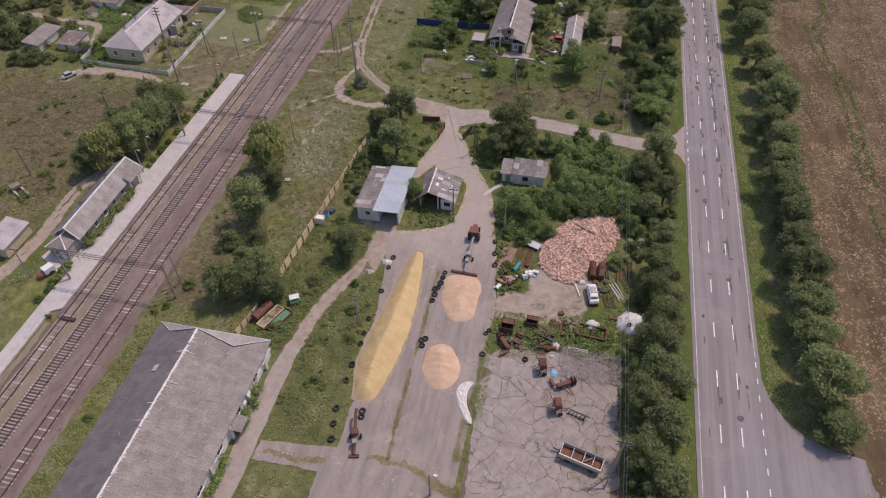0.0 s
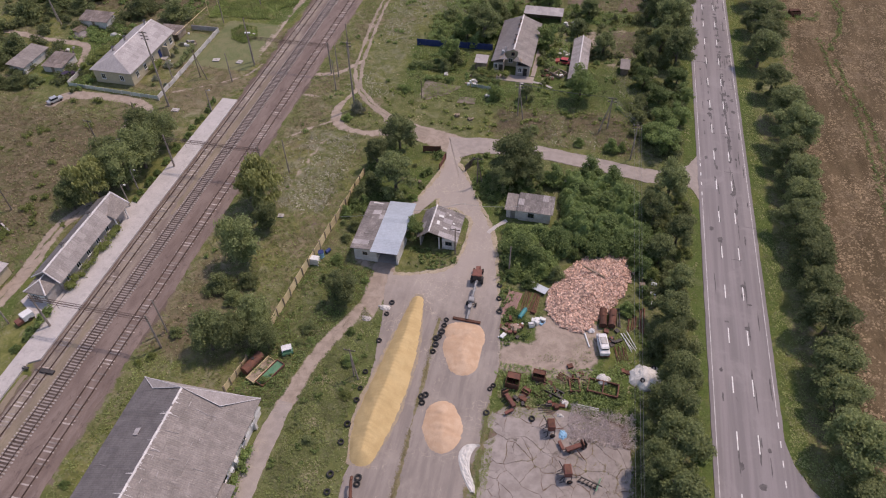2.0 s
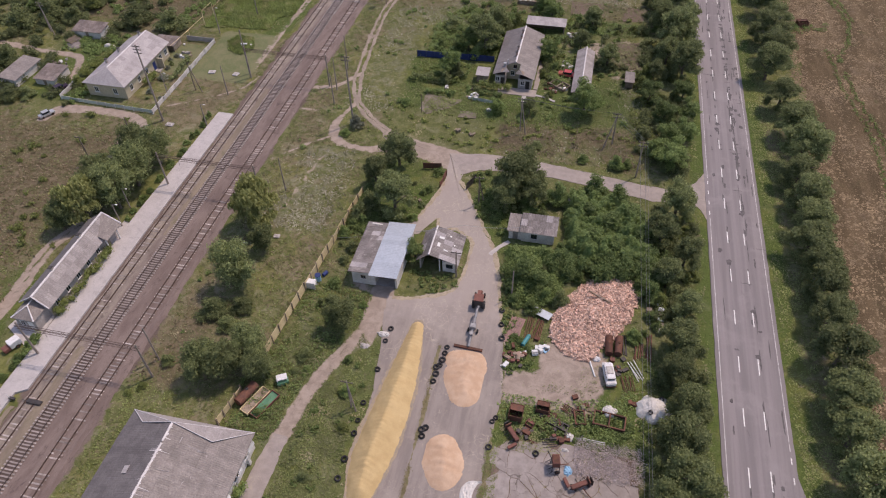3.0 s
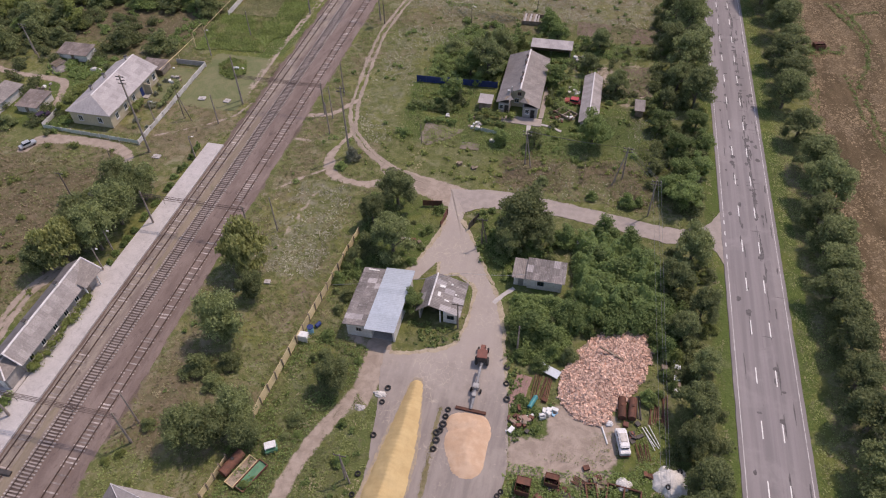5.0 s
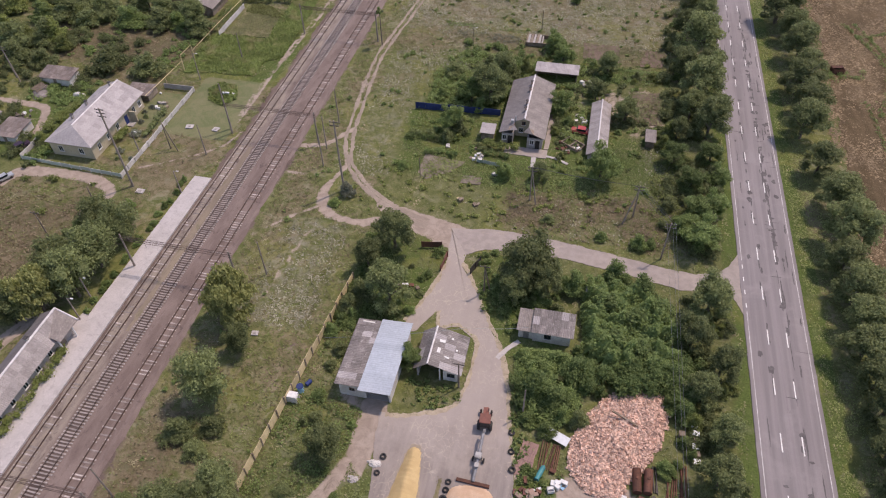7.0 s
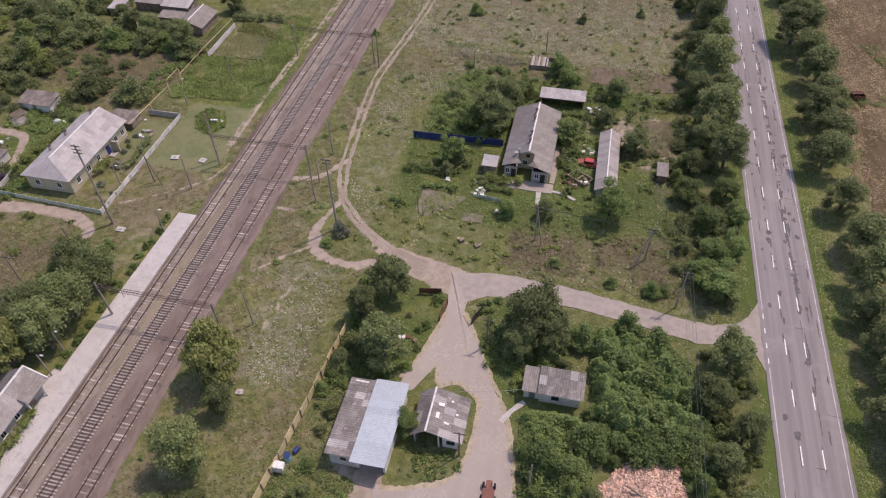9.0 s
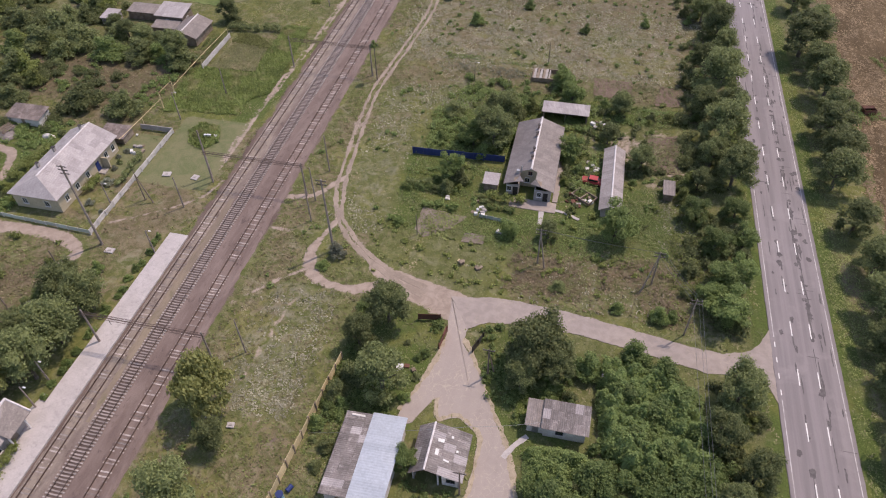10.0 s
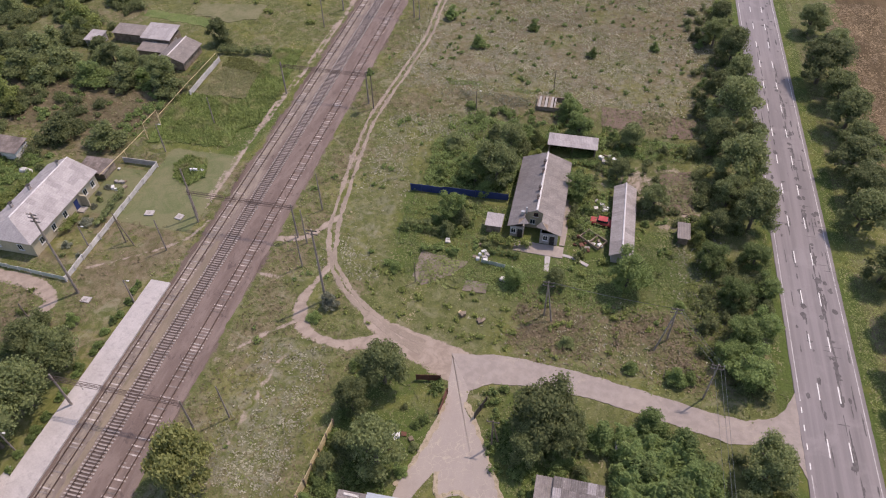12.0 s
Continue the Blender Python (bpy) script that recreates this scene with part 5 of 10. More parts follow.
def window(parent, x, y, z, w, h, face, frame_paint=None):
    """face: the way it looks, '-y', '+x' and so on. A recessed pane in a proud frame with a sill."""
    rz = {"-y": 0, "+x": 90, "+y": 180, "-x": 270}[face]
    m = pose(x, y, z, 0, 0, rz)
    bm = bmesh.new()
    t = 0.09
    for q in ((-w / 2, -w / 2 + t, 0, h), (w / 2 - t, w / 2, 0, h), (-w / 2 + t, w / 2 - t, 0, t), (-w / 2 + t, w / 2 - t, h - t, h), (-0.03, 0.03, t, h - t)):
        box(bm, q[0], q[1], -0.07, 0.02, q[2], q[3])
    ob = part("window", bm, frame_paint or M_FRAMEWHITE, parent)
    ob.matrix_basis = m
    part("pane", boxed(-w / 2 + t, w / 2 - t, -0.03, 0.01, t, h - t), M_GLASS, ob)
    part("sill", boxed(-w / 2 - 0.08, w / 2 + 0.08, -0.16, 0.02, -0.07, -0.002), M_RIDGE, ob)


def door(parent, x, y, z, w, h, face, material):
    rz = {"-y": 0, "+x": 90, "+y": 180, "-x": 270}[face]
    ob = part("door", boxed(-w / 2, w / 2, -0.06, 0.02, 0, h, bevel=0.01), material, parent)
    ob.matrix_basis = pose(x, y, z, 0, 0, rz)
    part("handle", boxed(w * 0.3, w * 0.38, -0.12, -0.06, h * 0.48, h * 0.51), M_STEEL, ob)


def walls(parent, x0, x1, y0, y1, h, material, t=0.3, gable=None, ridge_x=None, names=("wall",), z0=0.0, south=True):
    """Four walls; gable: the ridge's height, for gables on the ends across y."""
    rx = (x0 + x1) / 2 if ridge_x is None else ridge_x
    sides = [(x0, x0 + t, y0, y1), (x1 - t, x1, y0, y1)]
    for q in sides:
        part("wall", boxed(*q, z0, h), material, parent)
    for y, on in ((y0, south), (y1 - t, True)):
        if not on:
            continue
        bm = bmesh.new()
        pts = [(x0 + t, z0), (x1 - t, z0), (x1 - t, h)] + ([(rx, gable)] if gable else []) + [(x0 + t, h)]
        a, b = [bm.verts.new((px, y, pz)) for px, pz in pts], [bm.verts.new((px, y + t, pz)) for px, pz in pts]
        bm.faces.new(a)
        bm.faces.new(b[::-1])
        for i in range(len(pts)):
            bm.faces.new((a[i], b[i], b[(i + 1) % len(pts)], a[(i + 1) % len(pts)]))
        bmesh.ops.recalc_face_normals(bm, faces=bm.faces[:])
        part("wall", bm, material, parent)


def deck(pts, t=0.06):
    """A thin board under roof sheets, through four corners."""
    bm = bmesh.new()
    up = [bm.verts.new(p) for p in pts]
    dn = [bm.verts.new((p[0], p[1], p[2] - t)) for p in pts]
    n = len(pts)
    bm.faces.new(up)
    bm.faces.new(dn[::-1])
    for i in range(n):
        bm.faces.new((up[i], dn[i], dn[(i + 1) % n], up[(i + 1) % n]))
    bmesh.ops.recalc_face_normals(bm, faces=bm.faces[:])
    return bm


def chimney(parent, x, y, z0, z1, s=0.5, material=None):
    ob = part("chimney", boxed(x - s / 2, x + s / 2, y - s / 2, y + s / 2, z0, z1), material or M_GREYWALL, parent)
    bm = boxed(x - s / 2 - 0.07, x + s / 2 + 0.07, y - s / 2 - 0.07, y + s / 2 + 0.07, z1, z1 + 0.12)
    part("cap", bm, M_DARKSTEEL, ob)


def gable_roof(parent, x0, x1, y0, y1, eave, ridge, west, east, ridge_x=None, over=0.35, cap=True, w=1.12, l=1.7, miss_w=(), miss_e=(), label=""):
    """A roof with its ridge along y; x0 and x1 are the walls' outer faces."""
    rx = (x0 + x1) / 2 if ridge_x is None else ridge_x
    kw, ke = (ridge - eave) / (rx - x0), (ridge - eave) / (x1 - rx)
    ew, ee = (x0 - over, eave - kw * over), (x1 + over, eave + 0 - ke * over)
    ya, yb = y0 - over, y1 + over
    roof = part("roof", deck([(ew[0], ya, ew[1]), (rx, ya, ridge), (rx, yb, ridge), (ew[0], yb, ew[1])]), M_TIMBER, parent, label)
    part("roof_board", deck([(rx, ya, ridge), (ee[0], ya, ee[1]), (ee[0], yb, ee[1]), (rx, yb, ridge)]), M_TIMBER, roof)
    slope(roof, (ew[0], ya, ew[1]), (ew[0], yb, ew[1]), (rx, ya, ridge), west, w, l, miss_w)
    slope(roof, (ee[0], ya, ee[1]), (ee[0], yb, ee[1]), (rx, ya, ridge), east, w, l, miss_e)
    if cap:
        bm = bmesh.new()
        tube(bm, (rx, ya, ridge + 0.05), (rx, yb, ridge + 0.05), 0.2 if x1 - x0 > 8 else 0.15, n=8)
        part("ridge_cap", bm, M_RIDGE, roof)
    return roof


# warehouse
wh = thing("warehouse", pose(0, 0, 0), "large low warehouse with a stained grey sheet gable roof", "warehouse")
walls(wh, -58.6, -41.2, 2, 55.4, 3.5, M_WHITEWALL, 0.35)
# west slope and west hip get the darker slate, their shade is painted
wr = gable_roof(wh, -58.6, -41.2, 2, 52.7, 3.5, 7.0, M_SLATE_SHADED, M_SLATE, -50.6, 0.5, cap=False, label="weathered grey corrugated sheet roof, shade painted into its west slope")
bm = bmesh.new()
gp = [bm.verts.new((x, y, z)) for y in (1.9, 2.2) for x, z in ((-58.5, 3.4), (-41.3, 3.4), (-50.6, 6.85))]
for f in ((0, 1, 2), (5, 4, 3), (0, 3, 4, 1), (1, 4, 5, 2), (2, 5, 3, 0)):
    bm.faces.new([gp[i] for i in f])
part("gable", bm, M_WHITEWALL, wh)
WAPEX, WNW, WNE = (-50.6, 53.3, 7.08), (-59.1, 55.8, 3.34), (-40.7, 55.9, 3.36)
WSW, WSE = (-59.1, 53.15, 3.34), (-40.7, 53.15, 3.36)
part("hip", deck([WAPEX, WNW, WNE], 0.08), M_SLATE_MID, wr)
part("hip", deck([WAPEX, WSW, WNW], 0.08), M_SLATE_SHADED, wr)
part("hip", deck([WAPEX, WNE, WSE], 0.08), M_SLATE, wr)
for a, c, e in ((WAPEX, WNE, (-45.0, 52.6, 5.12)), (WNW, WAPEX, (-56.0, 53.5, 4.75))):
    part("hip_sheet", deck([(p[0], p[1], p[2] + 0.09) for p in (a, c, e)], 0.03), M_SLATE_MID, wr, "paler triangle laid over the sheets at the hip")
    bm = bmesh.new()
    for p0, p1 in ((a, e), (e, c), (a, c)):
        tube(bm, (p0[0], p0[1], p0[2] + 0.1), (p1[0], p1[1], p1[2] + 0.1), 0.045, n=6)
    part("hip_cap", bm, M_RIDGE, wr)
# ridge of uneven mortar with runs of lime down both slopes
q = random.Random(44)
bm = bmesh.new()
y = 1.6
while y < 53.2:
    l = q.uniform(0.7, 1.3)
    tube(bm, (-50.6 + q.uniform(-0.04, 0.04), y, 7.06), (-50.6 + q.uniform(-0.04, 0.04), min(y + l, 53.2), 7.06), q.uniform(0.13, 0.2), q.uniform(0.13, 0.2), n=7)
    y += l + (q.uniform(0.1, 0.4) if q.random() < 0.12 else 0.0)
part("ridge_cap", bm, M_RIDGE, wr)
bm = bmesh.new()
for k in range(250):
    y, run, w = q.uniform(2, 53), q.uniform(0.12, 0.45) if q.random() < 0.9 else q.uniform(0.5, 1.5), q.uniform(0.03, 0.1)
    side = q.random() < 0.7
    ex, kk = (-41.2, 3.5 / 9.4) if side else (-58.6, -3.5 / 8.0)
    x1 = -50.6 + (run if side else -run)
    z1 = 7.0 - abs(kk) * run
    vs = [bm.verts.new(p) for p in ((-50.6, y - w, 7.09), (-50.6, y + w, 7.09), (x1, y + w * 0.3, z1 + 0.085), (x1, y - w * 0.3, z1 + 0.085))]
    bm.faces.new(vs)
tagged(part("lime_run", bm, M_RIDGE, wr), "lime washed down from the ridge", "", "", "stuff")
for k in range(46):
    y, d, side = q.uniform(20, 52), q.uniform(0.8, 8.6), q.random() < 0.85
    x, z, tilt = (-50.6 + d, 7.0 - d * 3.5 / 9.4, 20.4) if side else (-50.6 - d * 0.85, 7.0 - d * 0.85 * 3.5 / 8.0, -23.6)
    w, l = (q.uniform(0.03, 0.06), q.uniform(0.3, 1.0)) if q.random() < 0.6 else (q.uniform(0.3, 0.9), q.uniform(0.04, 0.07))
    part("sheet_chip", boxed(-w, w, -l / 2, l / 2, 0, 0.02), M_SLATE_PALE, wr).matrix_basis = pose(x, y, z + 0.1, 0, tilt, q.uniform(-12, 12))
part("skylight_patch", boxed(-0.45, 0.45, -0.55, 0.55, 0, 0.05), M_SLATE_PALE, wr).matrix_basis = pose(-54.2, 46.4, 5.56, 0, -23.6, 4)
for y in (20, 26, 32, 38, 44, 50):
    window(wh, -41.18, y, 1.4, 1.6, 1.2, "+x")
    part("buttress", boxed(-41.2, -40.7, y + 2.7, y + 3.2, 0, 2.8), M_WHITEWALL, wh)
for y, l, z in ((53.9, 1.6, 3.0), (52.2, 1.1, 2.8), (50.4, 0.9, 2.9), (46.6, 0.8, 2.9), (45.2, 0.7, 2.7), (36.0, 0.7, 2.9)):
    part("loose_board", boxed(-0.03, 0.03, -l / 2, l / 2, -0.25, 0.3), M_FRAMEWHITE, wh).matrix_basis = pose(-40.45, y, z, 0, q.uniform(-25, 10), q.uniform(-8, 8))
part("door_canopy", deck([(-41.2, 40.6, 2.9), (-39.2, 40.9, 2.2), (-39.2, 43.4, 2.2), (-41.2, 43.2, 2.9)], 0.07), M_SLATE, wh)
door(wh, -41.18, 42.0, 0.0, 1.4, 2.1, "+x", M_DARK)

# garage with the pale blue roof
gr = thing("garage", pose(0, 0, 0), "whitewashed garage with pale blue metal roof and open bay", "garage")
part("wall", boxed(-37.2, -36.9, 88.2, 100.0, 0, 3.0), M_WHITEWALL, gr)
part("wall", boxed(-36.9, -33.4, 88.2, 88.5, 0, 3.05), M_WHITEWALL, gr)
part("wall", boxed(-33.4, -33.1, 88.2, 100.0, 0, 3.3), M_WHITEWALL, gr)
part("wall", boxed(-29.6, -29.3, 88.2, 100.0, 0, 3.5), M_WHITEWALL, gr)
part("wall", boxed(-36.9, -29.6, 99.7, 100.0, 0, 3.25), M_WHITEWALL, gr)
part("lintel", boxed(-33.1, -29.6, 88.2, 88.5, 3.0, 3.45), M_TIMBER, gr)
part("inside_floor", boxed(-33.1, -29.6, 88.3, 99.7, 0.0, 0.08), M_GREYWALL, gr)
window(gr, -35.2, 88.2, 1.4, 0.9, 0.8, "-y", M_TIMBER)
gro = part("roof", deck([(-37.7, 87.9, 2.95), (-33.3, 87.9, 3.3), (-33.3, 100.3, 3.3), (-37.7, 100.3, 2.95)]), M_TIMBER, gr, "weathered grey slate lean-to roof")
slope(gro, (-37.7, 87.9, 3.0), (-37.7, 100.3, 3.0), (-33.3, 87.9, 3.35), M_SLATE_WORN)
gbl = part("roof", deck([(-33.6, 87.2, 3.46), (-28.9, 87.2, 3.7), (-28.9, 100.5, 3.7), (-33.6, 100.5, 3.46)]), M_TIMBER, gr, "pale blue sheet-metal roof")
slope(gbl, (-33.6, 87.2, 3.5), (-33.6, 100.5, 3.5), (-28.9, 87.2, 3.74), M_BLUEROOF, 1.1, 4.7, (), 3)

# hut beside the garage
ht = thing("hut", pose(0, 0, 0), "low grey hut with patched slate roof and open front", "hut")
walls(ht, -26.7, -20.2, 93.8, 100.2, 2.6, M_GREYWALL, 0.25, 4.0, -24.9, south=False)
part("wall", boxed(-22.6, -20.45, 93.8, 94.05, 0, 2.5), M_WHITEWALL, ht)
part("post", boxed(-23.2, -23.0, 93.6, 93.8, 0, 2.9), M_WHITEWALL, ht)
window(ht, -21.4, 93.8, 1.0, 1.2, 0.9, "-y", M_DARKSTEEL)
gable_roof(ht, -26.7, -20.2, 93.8, 100.2, 2.6, 4.1, M_SLATE_WORN, M_SLATE_WORN, -24.9, 0.4, label="patched grey slate roof with pale ridge")
for x, y, z, sx, sy in ((-23.6, 98.2, 3.72, 0.9, 0.5), (-23.8, 96.4, 3.8, 0.5, 0.9), (-22.2, 99.2, 3.3, 0.35, 0.35), (-21.2, 97.4, 2.98, 0.3, 0.3), (-22.4, 95.6, 3.36, 0.8, 0.25)):
    part("roof_patch", boxed(-sx / 2, sx / 2, -sy / 2, sy / 2, 0, 0.05), M_FRAMEWHITE, ht).matrix_basis = pose(x, y, z, 0, 17.7, rr.uniform(-8, 8))

# small white cottage in the thicket
sh = thing("cottage", pose(0, 0, 0), "small whitewashed cottage with patched mono-pitch slate roof", "cottage")
walls(sh, -10.3, -4.4, 104.0, 107.6, 2.5, M_WHITEWALL, 0.25)
walls(sh, -12.6, -10.32, 104.3, 107.6, 2.2, M_WHITEWALL, 0.2)
sro = part("roof", deck([(-10.6, 103.6, 2.62), (-4.0, 103.6, 2.62), (-4.0, 108.0, 3.3), (-10.6, 108.0, 3.3)]), M_TIMBER, sh)
slope(sro, (-10.6, 103.6, 2.66), (-4.0, 103.6, 2.66), (-10.6, 108.0, 3.34), M_SLATE_WORN)
sro = part("roof", deck([(-12.9, 103.9, 2.3), (-10.62, 103.9, 2.3), (-10.62, 107.9, 2.9), (-12.9, 107.9, 2.9)]), M_TIMBER, sh)
slope(sro, (-12.9, 103.9, 2.34), (-10.62, 103.9, 2.34), (-12.9, 107.9, 2.94), M_SLATE)
window(sh, -8.0, 104.0, 1.0, 1.1, 1.0, "-y", M_DARKSTEEL)
door(sh, -11.4, 104.3, 0.0, 0.9, 1.9, "-y", M_STEEL)

# farmhouse
fh = thing("farmhouse", pose(0, 0, 0), "long brick farmhouse with grey slate gable roof and porches", "house")
walls(fh, -23.6, -14.9, 157.4, 174.0, 3.0, M_CREAM, 0.4, 4.6)
# west slope takes the slate that has its shade in the colour
fr = gable_roof(fh, -23.6, -14.9, 157.4, 174.0, 3.0, 4.7, M_SLATE_FARM, M_SLATE, None, 0.4, label="mossy grey slate roof with a pale ridge, shade painted into its west slope")
for y in (160.2, 162.8, 168.0, 170.6):
    chimney(fh, -19.5, y, 4.4, 5.5, 0.42, M_BRICKWALL)
# the slopes run on over two porches, with a recessed gable between them
FK = (4.7 - 3.0) / 4.35
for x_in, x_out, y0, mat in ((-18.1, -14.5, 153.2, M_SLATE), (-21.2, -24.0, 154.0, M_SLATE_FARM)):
    z_in, z_out = 4.7 - abs(x_in + 19.25) * FK, 4.7 - abs(x_out + 19.25) * FK
    xm = x_in + (x_out - x_in) * 0.35
    zm = z_in + (z_out - z_in) * 0.35
    pr = part("porch_roof", deck([(xm, y0, zm), (x_out, y0, z_out), (x_out, 157.0, z_out), (x_in, 157.0, z_in), (x_in, y0 + 1.6, z_in)]), M_TIMBER, fr)
    slope(pr, (x_out, y0, z_out + 0.02), (x_out, 157.0, z_out + 0.02), (xm, y0, zm + 0.02), mat)
    slope(pr, (xm, y0 + 1.5, zm + 0.02), (xm, 157.0, zm + 0.02), (x_in, y0 + 1.5, z_in + 0.02), mat)
    part("hip", deck([(x_in, y0 + 1.6, z_in + 0.06), (xm, y0, zm + 0.06), (x_in - 0.9 * (1 if x_in > -19 else -1), y0 + 0.9, zm - 0.3)], 0.06), mat, pr)
    a, b = sorted((x_in, x_out + (0.4 if x_out < -19 else -0.4)))
    walls(fh, a, b, y0 + 0.45, 157.38, 2.5, M_GREYWALL, 0.2)
    window(fh, (a + b) / 2 - 0.6, y0 + 0.45, 0.9, 0.9, 1.2, "-y")
    door(fh, (a + b) / 2 + 0.6, y0 + 0.45, 0.0, 0.9, 2.0, "-y", M_DARK)
window(fh, -19.4, 157.4, 2.9, 0.8, 0.9, "-y", M_REDRUST)
window(fh, -19.9, 157.4, 1.0, 1.0, 1.2, "-y")
part("vent_box", boxed(-22.0, -21.4, 156.2, 156.8, 3.7, 4.6, bevel=0.03), M_CARSILVER, fh, "bright metal flue box")
part("flue", tubed((-21.1, 156.9, 3.9), (-21.1, 156.9, 5.3), 0.14, n=8), M_CARSILVER, fh)
for y in (159, 163, 167, 171):
    window(fh, -14.9, y, 1.0, 1.0, 1.3, "+x")
    window(fh, -23.6, y, 1.0, 1.0, 1.3, "-x")
patch("farm_paving", [(-22.5, 150.8), (-13.6, 150.6), (-13.6, 153.4), (-22.5, 153.5)], 0.12, M_LANE, 0.12, 0.5, 0.14, "worn concrete paving before the farmhouse", "pavement")
patch("farm_paving", [(-14.5, 153.7), (-13.5, 153.7), (-13.2, 174), (-14.3, 174)], 0.124, M_LANE, 0.08, 0.5, 0.14, "narrow concrete paving along the farmhouse", "pavement")

# long shed of the farm
an = thing("long_shed", pose(0, 0, 0), "long narrow grey shed with slate gable roof", "shed")
walls(an, -5.3, -2.0, 151.6, 169.8, 2.1, M_GREYWALL, 0.25, 2.9)
gable_roof(an, -5.3, -2.0, 151.6, 169.8, 2.1, 3.0, M_SLATE_MID, M_SLATE_MID, None, 0.35, label="pale grey slate roof with a light ridge")
for y in (155, 160, 165):
    door(an, -5.3, y, 0, 0.9, 1.8, "-x", M_TIMBER)


def lean_to(name, x0, x1, y0, y1, lo, hi, wall, roof, label, category="shed", uphill="+y", open_front=False):
    """A mono-pitch shed, its roof rising towards uphill."""
    ob = thing(name, pose(0, 0, 0), label, category)
    o = 0.25
    part("wall", boxed(x0, x0 + 0.15, y0, y1, 0, lo), wall, ob)
    part("wall", boxed(x1 - 0.15, x1, y0, y1, 0, lo), wall, ob)
    part("wall", boxed(x0 + 0.15, x1 - 0.15, y1 - 0.15, y1, 0, lo), wall, ob)
    if open_front:
        for x in (x0 + 0.2, (x0 + x1) / 2, x1 - 0.3):
            part("post", boxed(x, x + 0.12, y0, y0 + 0.12, 0, lo), M_TIMBER, ob)
    else:
        part("wall", boxed(x0 + 0.15, x1 - 0.15, y0, y0 + 0.15, 0, lo), wall, ob)
        door(ob, (x0 + x1) / 2, y0, 0, 0.85, min(1.8, lo - 0.15), "-y", M_TIMBER)
    if uphill == "+y":
        c = [(x0 - o, y0 - o, lo), (x1 + o, y0 - o, lo), (x1 + o, y1 + o, hi), (x0 - o, y1 + o, hi)]
        r = part("roof", deck(c), M_TIMBER, ob)
        slope(r, (x0 - o, y0 - o, lo + 0.04), (x1 + o, y0 - o, lo + 0.04), (x0 - o, y1 + o, hi + 0.04), roof)
    else:
        c = [(x0 - o, y0 - o, hi), (x1 + o, y0 - o, lo), (x1 + o, y1 + o, lo), (x0 - o, y1 + o, hi)]
        r = part("roof", deck(c), M_TIMBER, ob)
        slope(r, (x1 + o, y0 - o, lo + 0.04), (x1 + o, y1 + o, lo + 0.04), (x0 - o, y0 - o, hi + 0.04), roof)
    return ob


lean_to("shelter", -19.6, -10.0, 180.4, 183.2, 2.3, 2.9, M_TIMBER, M_SLATE_PALE, "open shelter with a long pale sheet roof", "shelter", open_front=True)
lean_to("shed", -28.0, -25.4, 154.6, 157.2, 1.9, 2.3, M_TIMBER, M_SLATE_PALE, "small timber shed with pale patched roof")
lean_to("shed", 6.2, 7.9, 158.6, 161.8, 1.7, 2.2, M_TIMBER, M_SLATE, "small grey timber shed under the trees")
lean_to("shed", -139.0, -134.8, 131.0, 140.6, 1.9, 2.5, M_WHITEWALL, M_SLATE, "old farm shed with slate roof", uphill="-x")
lean_to("shed", -131.2, -126.0, 133.2, 139.0, 1.6, 2.1, M_WHITEWALL, M_SLATE_BROWN, "low whitewashed shed with a broken brown roof")
lean_to("shed", -135.4, -127.4, 155.4, 159.4, 1.9, 2.6, M_WHITEWALL, M_SLATE_BROWN, "brown-roofed shed among bushes")
lean_to("shed", -99.6, -95.6, 65.6, 72.4, 2.3, 2.9, M_CREAM, M_SLATE_PALE, "small cream outbuilding with slate roof", "outbuilding", uphill="-x")
lean_to("shed", -140.2, -136.6, 200.6, 204.6, 1.9, 2.4, M_GREYWALL, M_SLATE_PALE, "low shed with pale metal roof")
lean_to("shed", -134.6, -125.6, 204.8, 208.6, 2.2, 2.7, M_TIMBER, M_SLATE, "row of patched low sheds")
lean_to("shed", -8.3, -1.5, 31.8, 36.4, 2.4, 2.9, M_WHITEWALL, M_SLATE_PALE, "shed with a pale sheet roof beside the yard")

# far farmstead
ff = thing("farmstead_house", pose(0, 0, 0), "farmhouse with pale sheet roof beyond the bushes", "house")
# dark timber colour on the walls stands in for shade under the eave
walls(ff, -124.6, -117.2, 202.4, 207.8, 3.0, M_TIMBER, 0.3)
r = part("roof", deck([(-125.0, 202.0, 3.2), (-116.8, 202.0, 3.2), (-116.8, 208.2, 4.2), (-125.0, 208.2, 4.2)]), M_TIMBER, ff)
slope(r, (-125.0, 202.0, 3.24), (-116.8, 202.0, 3.24), (-125.0, 208.2, 4.24), M_SLATE_PALE)
window(ff, -121.5, 202.4, 1.1, 1.1, 1.2, "-y")
window(ff, -117.2, 205.0, 1.1, 1.1, 1.2, "+x")
ff2 = thing("barn", pose(0, 0, 0), "grey barn with slate gable roof beside the farmhouse", "barn")
walls(ff2, -116.6, -109.6, 194.6, 203.6, 2.4, M_TIMBER, 0.3, 3.7)
gable_roof(ff2, -116.6, -109.6, 194.6, 203.6, 2.4, 3.8, M_SLATE, M_SLATE)
lean_to("shed", -124.0, -117.4, 198.6, 201.6, 1.9, 2.4, M_TIMBER, M_SLATE, "low shed in front of the far farmhouse")

